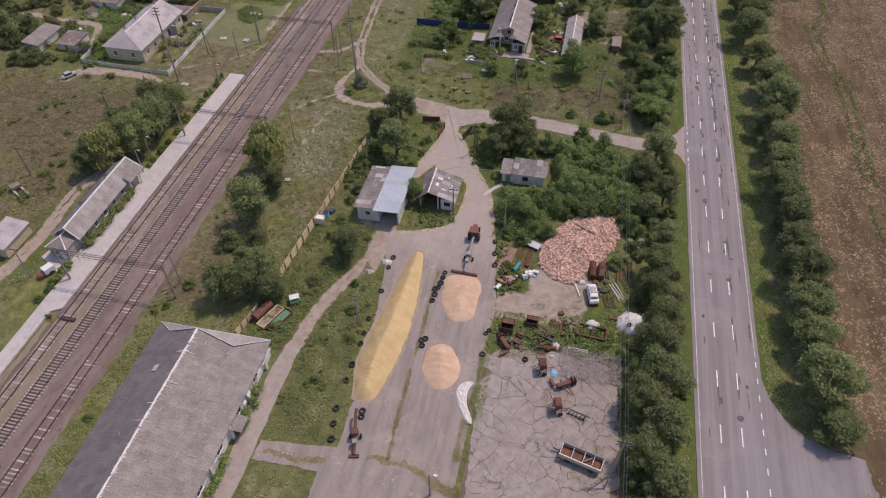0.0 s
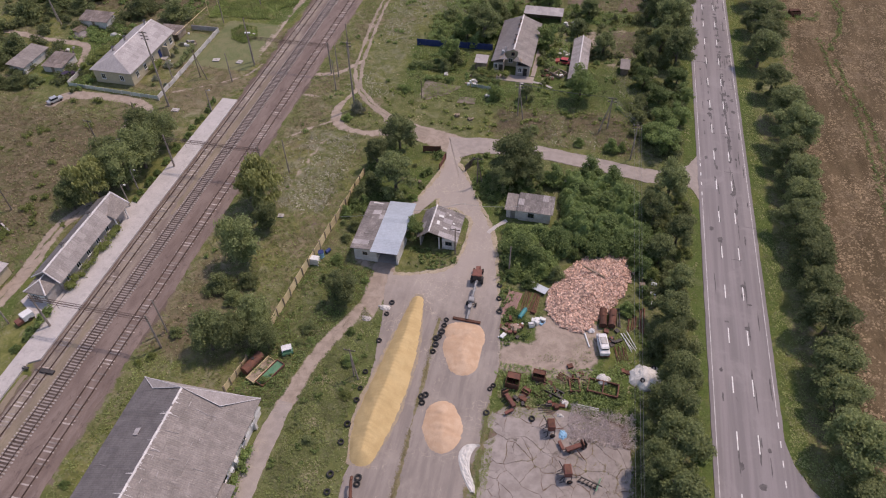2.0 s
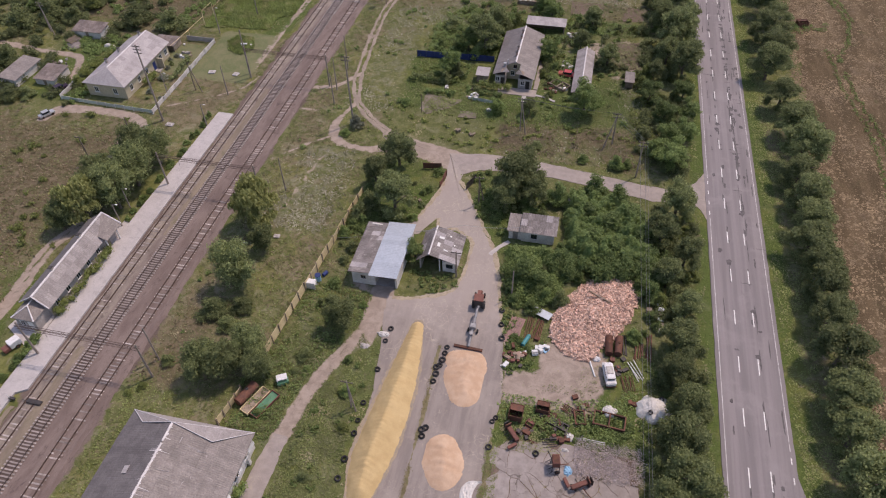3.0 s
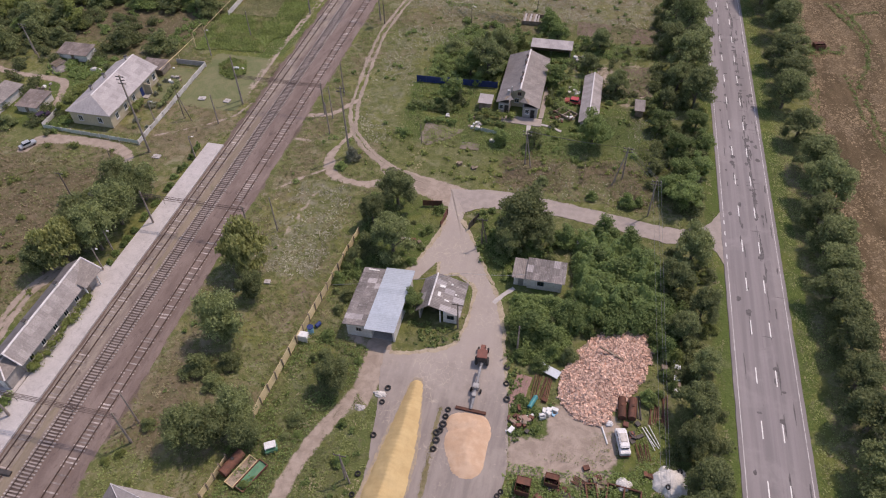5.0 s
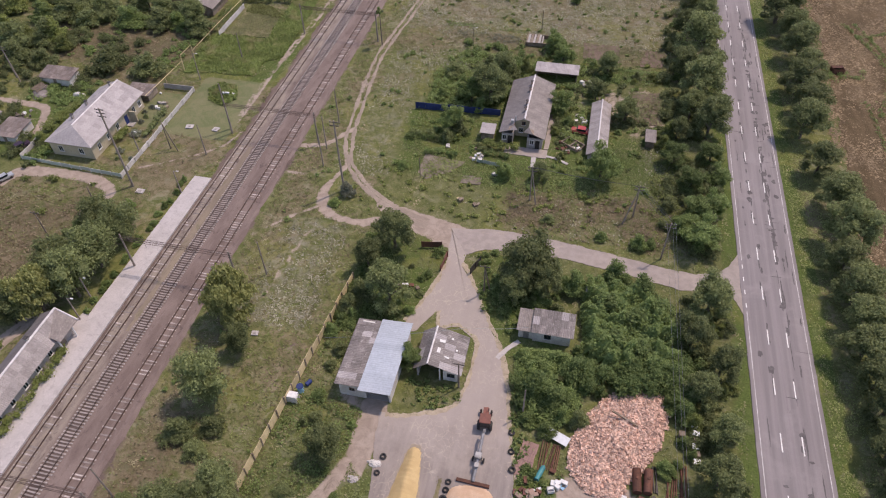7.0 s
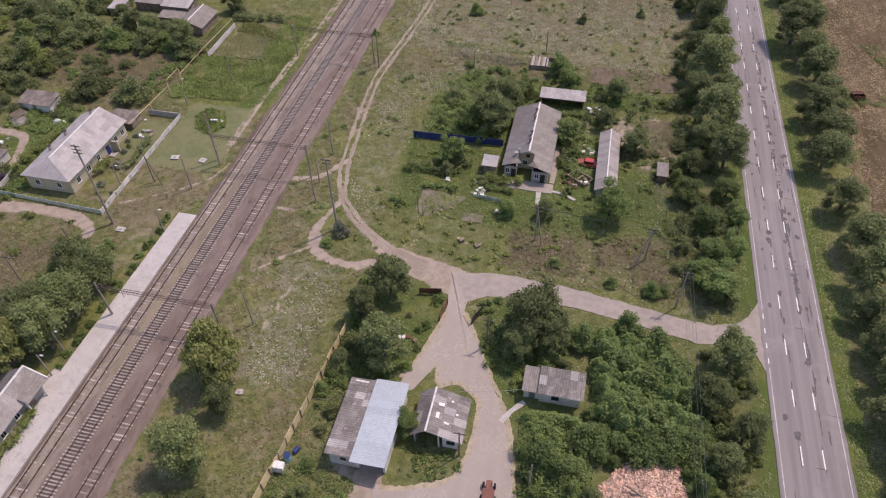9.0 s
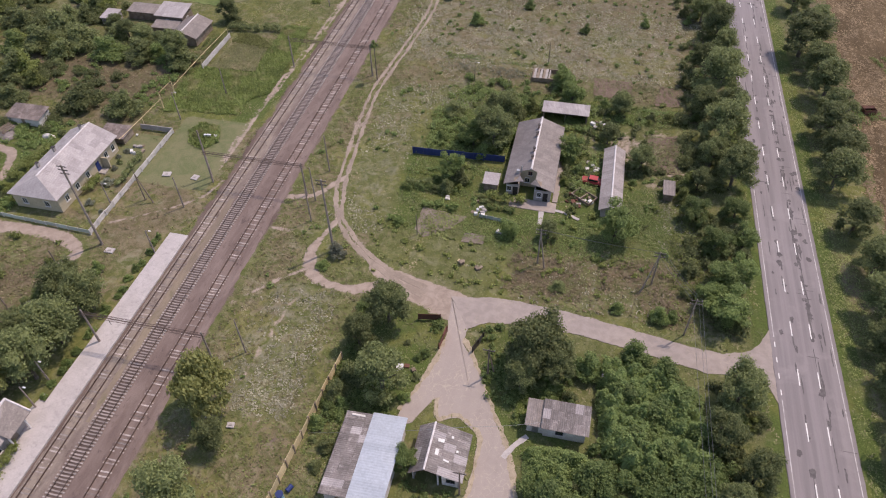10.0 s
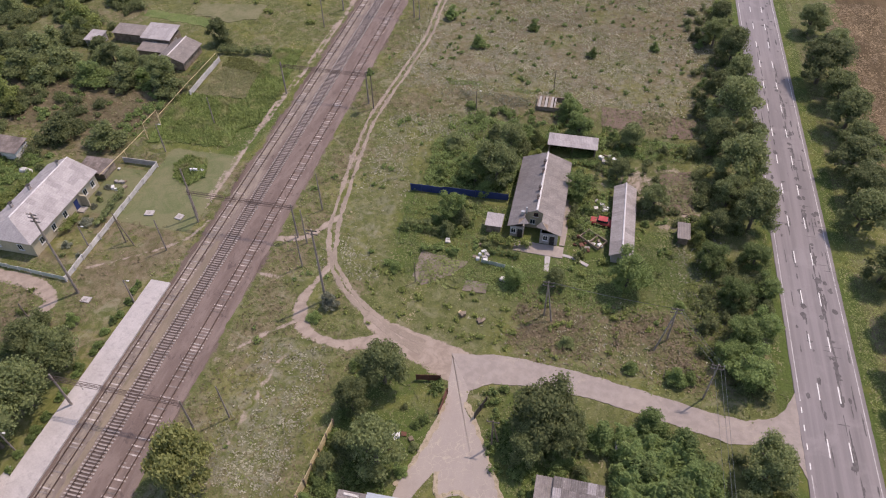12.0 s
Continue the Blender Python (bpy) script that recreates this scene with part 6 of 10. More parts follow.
# roofless ruin behind the farm
ru = thing("ruin", pose(0, 0, 0), "low grey walls of a ruined outbuilding with loose boards", "ruin")
walls(ru, -24.0, -15.9, 195.4, 199.8, 1.0, M_TIMBER, 0.25)
part("wall", boxed(-20.2, -19.9, 195.7, 199.5, 0, 0.9), M_GREYWALL, ru)
for k, x in enumerate((-23.4, -22.7, -22.0, -21.3, -20.7)):
    part("board", boxed(x - 0.28, x + 0.28, 195.2, 199.4, 1.0 + 0.02 * k, 1.06 + 0.02 * k), M_TIMBER if k % 2 else M_GREYWALL, ru)

# station building
st = thing("station_building", pose(0, 0, 0), "long station building with stained slate roof beside the platform", "station building")
walls(st, -88.2, -83.7, 70.6, 90.0, 3.3, M_GREYWALL, 0.35, 5.0, -85.3)
# shade of the west slope comes from the darker slate's colour
stro = gable_roof(st, -88.2, -83.7, 70.6, 90.0, 3.3, 5.1, M_SLATE_SHADED, M_SLATE_MID, -85.3, 0.5, label="stained grey slate roof with pale ridge")
walls(st, -87.8, -84.2, 67.4, 70.58, 2.8, M_GREYWALL, 0.3)
for nm, pts in (("hip", [(-88.1, 67.1, 2.8), (-83.9, 67.1, 2.8), (-86.0, 69.2, 3.9)]), ("hip", [(-83.9, 67.1, 2.8), (-83.9, 70.6, 2.8), (-86.0, 70.6, 3.9), (-86.0, 69.2, 3.9)]), ("hip", [(-88.1, 67.1, 2.8), (-86.0, 69.2, 3.9), (-86.0, 70.6, 3.9), (-88.1, 70.6, 2.8)])):
    part(nm, deck(pts, 0.08), M_SLATE, st)
for y in (72.5, 75.5, 78.5, 81.5, 84.5):
    window(st, -83.7, y, 1.1, 1.0, 1.5, "+x")
door(st, -83.7, 87.4, 0.1, 1.2, 2.2, "+x", M_TIMBER)
window(st, -86.6, 67.4, 1.0, 0.9, 1.2, "-y")
door(st, -85.2, 67.4, 0.1, 0.9, 2.0, "-y", M_FRAMEWHITE)
chimney(st, -85.5, 76, 4.8, 5.9)
chimney(st, -85.5, 84, 4.8, 5.9)
for y in (86.0, 89.2):
    part("post", boxed(-82.7, -82.5, y, y + 0.2, 0.3, 3.0), M_FRAMEWHITE, st)
for pts in ([(-85.3, 90.55, 5.22), (-83.7, 86.0, 3.75), (-82.2, 86.0, 3.05)], [(-85.3, 90.55, 5.22), (-82.2, 86.0, 3.05), (-82.2, 90.6, 3.05)]):
    part("canopy", deck(pts, 0.1), M_SLATE, st)
hip_line = bmesh.new()
tube(hip_line, (-85.3, 90.55, 5.25), (-82.2, 90.6, 3.1), 0.16, n=6)
tube(hip_line, (-85.3, 70.1, 5.2), (-83.2, 70.1, 2.8), 0.13, n=6)
tube(hip_line, (-85.3, 70.1, 5.2), (-88.6, 70.1, 3.1), 0.1, n=6)
tube(hip_line, (-86.0, 69.2, 3.95), (-83.9, 67.1, 2.85), 0.12, n=6)
tube(hip_line, (-86.0, 69.2, 3.95), (-88.1, 67.1, 2.85), 0.12, n=6)
tube(hip_line, (-86.0, 69.2, 3.95), (-86.0, 70.5, 3.95), 0.12, n=6)
tube(hip_line, (-85.3, 70.0, 5.22), (-85.3, 90.6, 5.24), 0.17, n=6)
part("hip_cap", hip_line, M_RIDGE, stro)

# walled house beyond the railway
lh = thing("railway_house", pose(0, 0, 0), "long cream house with pale slate half-hipped roof", "house")
walls(lh, -115.8, -105.9, 131.6, 151.4, 3.5, M_CREAM, 0.4)
HX0, HX1, HRX, HY0, HY1, HE, HR = -116.3, -105.4, -110.8, 131.1, 152.0, 3.45, 6.1
hr = part("roof", deck([(HX0, HY0 + 3.2, HE), (HRX, HY0 + 3.2, HR), (HRX, HY1, HR), (HX0, HY1, HE)]), M_TIMBER, lh, "pale grey slate roof, hipped at one end")
part("roof_board", deck([(HRX, HY0 + 3.2, HR), (HX1, HY0 + 3.2, HE), (HX1, HY1, HE), (HRX, HY1, HR)]), M_TIMBER, hr)
slope(hr, (HX0, HY0 + 3.2, HE), (HX0, HY1, HE), (HRX, HY0 + 3.2, HR), M_SLATE_PALE)
slope(hr, (HX1, HY0 + 3.2, HE), (HX1, HY1, HE), (HRX, HY0 + 3.2, HR), M_SLATE_PALE)
for pts in ([(HX0, HY0, HE), (HX1, HY0, HE), (HRX, HY0 + 3.2, HR)], [(HX0, HY0, HE), (HRX, HY0 + 3.2, HR), (HX0, HY0 + 3.2, HE)], [(HX1, HY0, HE), (HX1, HY0 + 3.2, HE), (HRX, HY0 + 3.2, HR)]):
    part("hip", deck([(p[0], p[1], p[2] + 0.05) for p in pts], 0.08), M_SLATE_PALE, hr)
part("ridge_cap", boxed(HRX - 0.16, HRX + 0.16, HY0 + 3.2, HY1, HR, HR + 0.1), M_RIDGE, hr)
walls(lh, -115.4, -106.2, 151.0, 151.4, 3.5, M_CREAM, 0.2)
bm = bmesh.new()
gp = [bm.verts.new((x, y, z)) for y in (151.2, 151.6) for x, z in ((-116, 3.4), (-105.7, 3.4), (HRX, 6.0))]
for f in ((0, 1, 2), (5, 4, 3), (0, 3, 4, 1), (1, 4, 5, 2), (2, 5, 3, 0)):
    bm.faces.new([gp[i] for i in f])
part("gable", bm, M_CREAM, lh)
for y in (134, 137.5, 141, 147.5, 150):
    window(lh, -105.9, y, 1.1, 1.1, 1.4, "+x")
door(lh, -105.9, 144.4, 0.2, 1.1, 2.1, "+x", M_BLUEFENCE)
part("porch_step", boxed(-105.85, -104.4, 143.6, 145.2, 0, 0.25), M_GREYWALL, lh)
part("wall", boxed(-105.85, -104.2, 145.6, 145.9, 0, 2.6), M_CREAM, lh)
for x in (-113.4, -108.6):
    window(lh, x, 131.6, 1.1, 1.1, 1.4, "-y")
for x, y, z in ((-111.2, 149.6, 5.7), (-113.2, 143, 4.8), (-113.4, 138, 4.7)):
    chimney(lh, x, y, z, z + 1.2, 0.5)
lean_to("woodshed", -111.6, -105.8, 153.6, 157.4, 1.5, 1.9, M_TIMBER, M_SLATE_BROWN, "collapsing dark woodshed with pale sheets behind the house")


# ---- railway fittings ----
def gantry(y):
    """A portal over the tracks: two concrete masts and a lattice beam."""
    ob = thing("catenary_gantry", pose(0, y, 0), "steel lattice beam on two concrete masts over the tracks", "gantry", "gantries over the railway")
    for x in (-81.6, -61.6):
        part("mast", tubed((x, 0, -0.1), (x, 0, 8.2), 0.2, 0.13, n=10), M_POLECONC, ob)
    z0, z1, x0, x1 = 7.0, 7.55, -82.0, -61.2
    for dy in (-0.22, 0.22):
        for z in (z0, z1):
            part("chord", boxed(x0, x1, dy - 0.028, dy + 0.028, z - 0.028, z + 0.028), M_RAIL, ob)
    n = 22
    bm1 = bmesh.new()
    for i in range(n):
        a, b = x0 + (x1 - x0) * i / n, x0 + (x1 - x0) * (i + 1) / n
        for dy in (-0.22, 0.22):
            tube(bm1, (a, dy, z0 if i % 2 else z1), (b, dy, z1 if i % 2 else z0), 0.02, n=4)
        tube(bm1, (a, -0.22, z1), (b, 0.22, z1), 0.02, n=4)
    part("lacing", bm1, M_RAIL, ob)
    for x in (-77.3, -73.4, -68.4):
        part("hanger", tubed((x, 0, 6.0), (x, 0, z0), 0.03, n=5), M_DARKSTEEL, ob)
        part("insulator", tubed((x, 0, 5.7), (x, 0, 6.0), 0.06, n=6), M_GREYWALL, ob)
    return ob


g0 = gantry(63.2)
for y in (19.0, 105.4, 146.0, 190.3, 232.0, 274.0):
    copy_thing(g0, pose(0, y, 0))


def pole(x, y, h, material, arms=1, lamp=False, label="", lean=(0, 0), strut=None, category="pole", r=0.15):
    ob = thing("utility_pole" if not lamp else "lamp_post", pose(x, y, -0.1, lean[0], lean[1]), label, category)
    part("shaft", tubed((0, 0, 0), (0, 0, h), r, r * 0.62, n=8), material, ob)
    for k in range(arms):
        z = h - 0.35 - 0.75 * k
        arm = part("crossarm", boxed(-0.9, 0.9, -0.06, 0.06, z - 0.06, z + 0.06), M_DARKSTEEL, ob)
        for s in (-0.8, 0.0, 0.8):
            part("insulator", tubed((s, 0, z + 0.06), (s, 0, z + 0.28), 0.05, n=6), M_GREYWALL, arm)
    if lamp:
        part("bracket", tubed((0, 0, h), (0.8, 0, h + 0.15), 0.035, n=6), M_STEEL, ob)
        part("lamp_head", boxed(0.65, 1.15, -0.12, 0.12, h + 0.08, h + 0.2, bevel=0.03), M_FRAMEWHITE, ob)
    if strut:
        part("strut", tubed((strut[0], strut[1], 0), (0, 0, h * 0.9), 0.13, 0.09, n=8), material, ob)
    return ob


pole(-51.5, 132.8, 16.7, M_POLECONC, 2, label="tall concrete utility pole beside a grey bush", r=0.24)
pole(-93.7, 125.4, 18.7, M_POLECONC, 3, label="tall dark pole with three crossarms near the walled house", r=0.24)
pole(-82.6, 147.5, 11.5, M_POLECONC, 0, label="tall concrete mast beside a gantry", r=0.2)
pole(-98.5, 164.5, 7.0, M_POLECONC, 0, True, label="concrete lamp post at the corner of the lawn")
for x, y, h in ((-58.2, 139.3, 8.0), (-59.4, 144.9, 8.2), (-59.7, 154.0, 9.0), (-57.8, 108.6, 8.2), (-62.2, 66.3, 8.2), (-83.8, 137.9, 7.6), (-92.6, 175.6, 7.0), (-59.8, 230.8, 9.0), (-83.6, 222, 8.6)):
    pole(x, y, h, M_POLECONC, 0, label="plain grey concrete pole standing in dry grass")
pole(-59.9, 188.6, 9.5, M_POLEWOOD, 1, label="dark pole overgrown with leaves at its top")
plant("green_bush", -59.9, 188.6, 1.0, 2.2, "leafy climber crown on top of a pole").matrix_basis.translation = (-59.9, 188.6, 8.3)
pole(-92.2, 138.2, 7.4, M_POLEWOOD, 0, label="two-legged dark timber pole on bare lawn", strut=(1.9, -0.4), r=0.13)
pole(-83.1, 125.5, 5.6, M_POLECONC, 0, True, label="lamp post at the end of the platform", category="lamp post")
pole(-97.9, 135.4, 5.6, M_POLECONC, 0, True, label="lamp post behind the white garden wall", category="lamp post")
pole(-84.3, 92.6, 5.6, M_POLECONC, 0, True, label="lamp post beside the station building", category="lamp post")
pole(-84.9, 97.0, 5.6, M_POLECONC, 0, True, label="lamp post at the edge of the platform", category="lamp post")
pole(-88.9, 62.4, 7.2, M_POLECONC, 1, label="concrete pole behind the station")
pole(-106.5, 87.1, 7.2, M_POLEWOOD, 1, label="dark wooden pole in dry grass")
pole(-101.0, 108.5, 7.0, M_POLEWOOD, 1, label="dark wooden pole in weeds", strut=(1.2, -0.8))
pole(-96.0, 117.0, 6.5, M_POLEWOOD, 0, label="thin dark wooden pole in weeds")
pole(-20.0, 93.0, 6.4, M_POLEWOOD, 1, label="dark wooden pole in front of the hut")
pole(-9.9, 90.4, 6.6, M_POLECONC, 0, label="grey concrete pole at the yard's edge")
pole(-19.6, 112.2, 7.0, M_POLEWOOD, 1, label="wooden pole beside the lane", strut=(0.9, 0.7))
pole(-29.8, 64.5, 7.0, M_POLECONC, 1, label="grey concrete pole in the weeds beside the yard", strut=(0.8, -0.5))
pole(-11.7, 38.6, 6.0, M_POLECONC, 0, True, label="bent lamp post at the south end of the yard")
pole(-37.7, 139.8, 5.0, M_POLEWOOD, 0, label="short wooden post in a tilled bed", r=0.1)
pole(-37.1, 192.6, 5.0, M_POLEWOOD, 0, True, label="thin lamp post in rough meadow", r=0.1)
pole(-21.0, 204.0, 5.5, M_POLEWOOD, 0, label="thin wooden pole in rough meadow", r=0.1)
pole(-15.2, 137.2, 8.5, M_POLECONC, 2, label="concrete power pole in the rough garden", strut=(1.3, -1.0))
pole(4.4, 136.3, 8.0, M_POLECONC, 2, label="concrete power pole with two struts", strut=(-1.9, -2.4))
for px_, y in ((9.6, 126.4), (11.9, 46.8)):
    pole(px_, y, 8.9, M_POLECONC, 2, label="concrete power pole at the edge of the trees", strut=(-1.2, -2.6) if y < 50 else None)


def wire(a, b, sag, material=M_STEEL, r=0.02):
    a, b = Vector(a), Vector(b)
    bm = bmesh.new()
    n = 10
    rings = []
    for i in range(n + 1):
        p = a.lerp(b, i / n) - Vector((0, 0, sag * 4 * (i / n) * (1 - i / n)))
        rings.append([bm.verts.new(p + Vector((r * u, 0, r * v))) for u, v in ((-1, -1), (1, -1), (0, 1))])
    for p, q in zip(rings, rings[1:]):
        for k in range(3):
            bm.faces.new((p[k], p[(k + 1) % 3], q[(k + 1) % 3], q[k]))
    return tagged(part("wire", bm, material), "thin sagging overhead wire between poles", "wire", "overhead wires")


for dx in (-0.7, 0.2, 0.7):
    wire((9.6 + dx, 126.4, 8.8), (11.8 + dx * 0.7, 46.8, 8.8), 0.6)
    wire((11.8 + dx * 0.7, 46.8, 8.8), (12.2 + dx * 0.7, 8.0, 8.8), 0.5)
    wire((4.4 + dx, 136.3, 7.8), (9.6 + dx, 126.4, 8.8), 0.3)
    wire((-15.2 + dx, 137.2, 8.3), (4.4 + dx, 136.3, 7.8), 0.4)
wire((-42.5, 96.5, 1.6), (-20.0, 93.0 + 6.8, 6.0), 0.5, M_CLOTH, 0.035)
wire((-20.0, 99.8, 6.0), (-10.4, 104.4, 3.0), 0.4, M_CLOTH, 0.035)

# yellow gas pipe on posts
pipe = thing("gas_pipe", pose(0, 0, 0), "raised yellow gas pipe on thin posts", "pipe")
PIPE = [(-105.2, 151.8, 2.6), (-104.6, 160, 2.6), (-104.2, 167.4, 2.6), (-104.2, 167.6, 4.1), (-104.0, 172.6, 4.1), (-104.0, 172.8, 2.6), (-103.9, 186.1, 2.6), (-103.4, 200, 2.6)]
for p0, p1 in zip(PIPE, PIPE[1:]):
    part("pipe_run", tubed(p0, p1, 0.048, n=6), M_YELLOWFENCE, pipe)
for x, y, z in PIPE[1:]:
    part("post", tubed((x, y, 0), (x, y, z), 0.05, n=6), M_YELLOWFENCE, pipe)


# ---- fences ----
def fence(name, a, b, panel, h, material, post_material, label, thick=0.06, posts=True, post_w=0.12):
    a, b = Vector((*a, 0)), Vector((*b, 0))
    d = b - a
    n = max(1, round(d.length / panel))
    L = d.length / n
    ob = thing(name, Matrix.Translation(a) @ pose(0, 0, 0, 0, 0, math.degrees(math.atan2(d.y, d.x))), label, "fence")
    pme = as_mesh("panel", boxed(0.06, L - 0.06, -thick / 2, thick / 2, 0.08, h), material)
    qme = as_mesh("post", boxed(-post_w / 2, post_w / 2, -post_w / 2 - 0.03, post_w / 2 + 0.03, -0.1, h + 0.08), post_material)
    for i in range(n):
        shared("panel", pme, ob, pose(i * L, rr.uniform(-0.03, 0.03), rr.uniform(-0.05, 0.05), rr.uniform(-4, 4), rr.uniform(-1, 1)))
    if posts:
        for i in range(n + 1):
            shared("post", qme, ob, pose(i * L, 0, 0))
    return ob


fence("board_fence", (-45.9, 70.6), (-42.3, 110.4), 2.3, 1.95, M_YELLOWFENCE, M_TIMBER, "long faded yellow board fence with dark posts", 0.05, True, 0.2)
fence("board_fence", (-47.9, 57.6), (-46.9, 63.6), 1.5, 1.6, M_YELLOWFENCE, M_TIMBER, "short broken yellow board fence behind the warehouse", 0.05, True, 0.2)
fence("slab_wall", (-97.2, 127.3), (-97.6, 159.5), 2.6, 1.15, M_WHITEFENCE, M_WHITEFENCE, "white slab garden wall, stained and crooked", 0.14, True, 0.22)
fence("slab_wall", (-97.6, 159.5), (-105.0, 159.3), 2.4, 1.3, M_GREYWALL, M_GREYWALL, "grey slab garden wall at the end of the lawn", 0.14)
fence("picket_fence", (-97.4, 127.4), (-121.4, 128.6), 2.4, 0.95, M_PALEGREEN, M_WHITEFENCE, "low pale green fence before the cream house", 0.06)
fence("slab_wall", (-121.5, 128.7), (-121.9, 134.4), 1.9, 1.2, M_WHITEFENCE, M_WHITEFENCE, "low white slab wall beside the drive", 0.14)
fence("slab_wall", (-103.1, 184.8), (-103.2, 200.4), 2.6, 1.4, M_WHITEFENCE, M_WHITEFENCE, "white slab wall of the far farmstead", 0.14)
fence("sheet_fence", (-44.5, 163.0), (-25.4, 163.9), 2.1, 1.7, M_BLUEFENCE, M_BLUEFENCE, "dark blue sheet-metal fence behind the garden", 0.05)
fence("sheet_fence", (-32.6, 120.6), (-29.0, 121.2), 1.8, 1.5, M_RUST, M_RUST, "rust-brown sheet-metal fence beside the lane", 0.05)
fence("sheet_fence", (-27.5, 119.2), (-28.0, 115.6), 1.8, 1.4, M_REDRUST, M_RUST, "short red-brown sheet-metal gate beside the lane", 0.05)
fence("sheet_fence", (-21.5, 119.0), (-22.7, 116.0), 1.6, 1.5, M_DARKSTEEL, M_DARKSTEEL, "dark sheet-metal gate beside the lane", 0.05)
fence("picket_fence", (-27.4, 146.7), (-21.8, 146.0), 1.5, 0.9, M_PALEGREEN, M_WHITEFENCE, "low pale green picket fence before the farmhouse", 0.04)


# ---- yard: heaps ----
def heap(name, spine, material, label, category, cell=0.22, top=None, ridges=0.0, seed=0):
    """A poured heap: spine rows are (x, y, half-width, height); sides at rest, round ends."""
    pts = sample_line([Vector(p).to_4d() if len(p) < 4 else Vector(p) for p in spine], 0.6)
    x0, x1 = min(p[0] - p[2] for p in pts) - 1, max(p[0] + p[2] for p in pts) + 1
    y0, y1 = min(p[1] - p[2] for p in pts) - 1, max(p[1] + p[2] for p in pts) + 1
    nx_, ny_ = int((x1 - x0) / cell), int((y1 - y0) / cell)
    P_ = np.array([tuple(p) for p in pts])
    verts, idx, faces = [], {}, []
    for j in range(ny_ + 1):
        for i in range(nx_ + 1):
            x, y = x0 + i * cell, y0 + j * cell
            d = np.hypot(P_[:, 0] - x, P_[:, 1] - y) / P_[:, 2]
            d = d + 0.05 * wobble(x, y, 0.7, seed) + 0.03 * wobble(x, y, 1.9, seed)
            k = int(np.argmin(d))
            q = float(d[k])
            hgt = P_[k, 3]
            if q < 1.12:
                z = hgt * max(0.0, 1 - q) ** 0.85 * (1 + 0.12 * wobble(x, y, 0.6, seed + 1))
                if ridges:
                    z += ridges * max(0.0, 1 - q) * math.sin(y * 5.5 + 1.2 * wobble(x, y, 0.5, seed + 2))
                idx[i, j] = len(verts)
                verts.append((x, y, 0.045 + z - (0.06 if q > 1 else 0)))
    for (i, j), a in idx.items():
        q = [idx.get(c) for c in ((i, j), (i + 1, j), (i + 1, j + 1), (i, j + 1))]
        if None not in q:
            faces.append(q)
    me = mesh_from(name, verts, faces, material)
    me.shade_smooth()
    return tagged(new(name, me), label, category)


heap("grain_heap", [(-23.9, 81.0, 1.0, 0.8), (-23.85, 76, 1.7, 1.35), (-23.9, 70, 2.35, 1.8), (-24.2, 63, 2.8, 2.1), (-24.7, 57, 2.7, 2.0), (-24.7, 52.4, 1.9, 1.4)], M_YELLOWGRAIN, "long ridge of yellow grain poured on the asphalt", "grain heap", seed=1)
heap("grain_heap", [(-16.3, 75.9, 1.9, 0.7), (-13.7, 76.2, 1.9, 0.7), (-14.7, 73.5, 3.1, 0.95), (-14.0, 70.3, 2.4, 0.8)], M_ORANGEGRAIN, "broad flat heap of orange and pale grain", "grain heap", ridges=0.03, seed=2)
heap("grain_heap", [(-15.2, 60.7, 2.3, 0.95), (-14.6, 58.6, 2.9, 1.0), (-14.3, 57.0, 2.3, 0.9)], M_ORANGEGRAIN, "rounded rippled heap of orange grain", "grain heap", ridges=0.05, seed=3)
bank = heap("rubble_heap", [(9.0, 99.6, 2.6, 1.0), (7.6, 96.4, 3.6, 1.4), (5.6, 92.6, 4.7, 1.9), (3.2, 88.2, 5.1, 2.0), (1.6, 84.8, 4.2, 1.4), (3.0, 82.2, 2.4, 0.7)], M_BRICK, "large heap of broken pinkish bricks", "rubble", cell=0.5, seed=4)

# ---- yard: tyres ----
tb = bmesh.new()
torus(tb, 0.35, 0.14, 18, 8)
TYRE = as_mesh("tyre", tb, M_RUBBER)
for x, y, s in [(-18.3, 77.9, 0.9), (-18.4, 76.7, 0.95), (-18.5, 75.4, 1.15), (-19.1, 73.9, 1.1), (-18.9, 72.7, 1.1), (-19.0, 71.3, 0.95), (-18.7, 74.3, 1.0), (-18.3, 63.4, 1.05), (-18.8, 63.0, 1.05), (-18.5, 62.0, 1.0), (-28.0, 79.6, 1.0), (-28.2, 77.1, 0.9), (-27.9, 71.6, 0.95), (-28.3, 65.5, 0.9), (-28.2, 62.5, 0.8), (-28.1, 60.4, 0.95), (-28.2, 56.3, 1.1), (-28.2, 53.4, 1.0), (-28.1, 48.5, 1.1), (-27.7, 46.0, 1.0), (-27.2, 43.6, 1.1), (-24.2, 48.8, 1.1), (-24.1, 47.9, 1.0), (-11.0, 87.0, 1.0), (-10.6, 84.1, 1.0), (-10.1, 81.4, 1.1), (-8.9, 62.3, 1.0), (-2.3, 62.7, 1.0), (-9.1, 66.4, 0.8), (-8.7, 67.1, 0.8)]:
    ob = new("tyre", TYRE)
    ob.matrix_basis = pose(x, y, 0.05 + 0.17 * s, rr.uniform(-3, 3), rr.uniform(-3, 3), rr.uniform(0, 360)) @ Matrix.Scale(s, 4)
    tagged(ob, "old black rubber tyre lying flat at the yard", "tyre", "tyres round the yard")


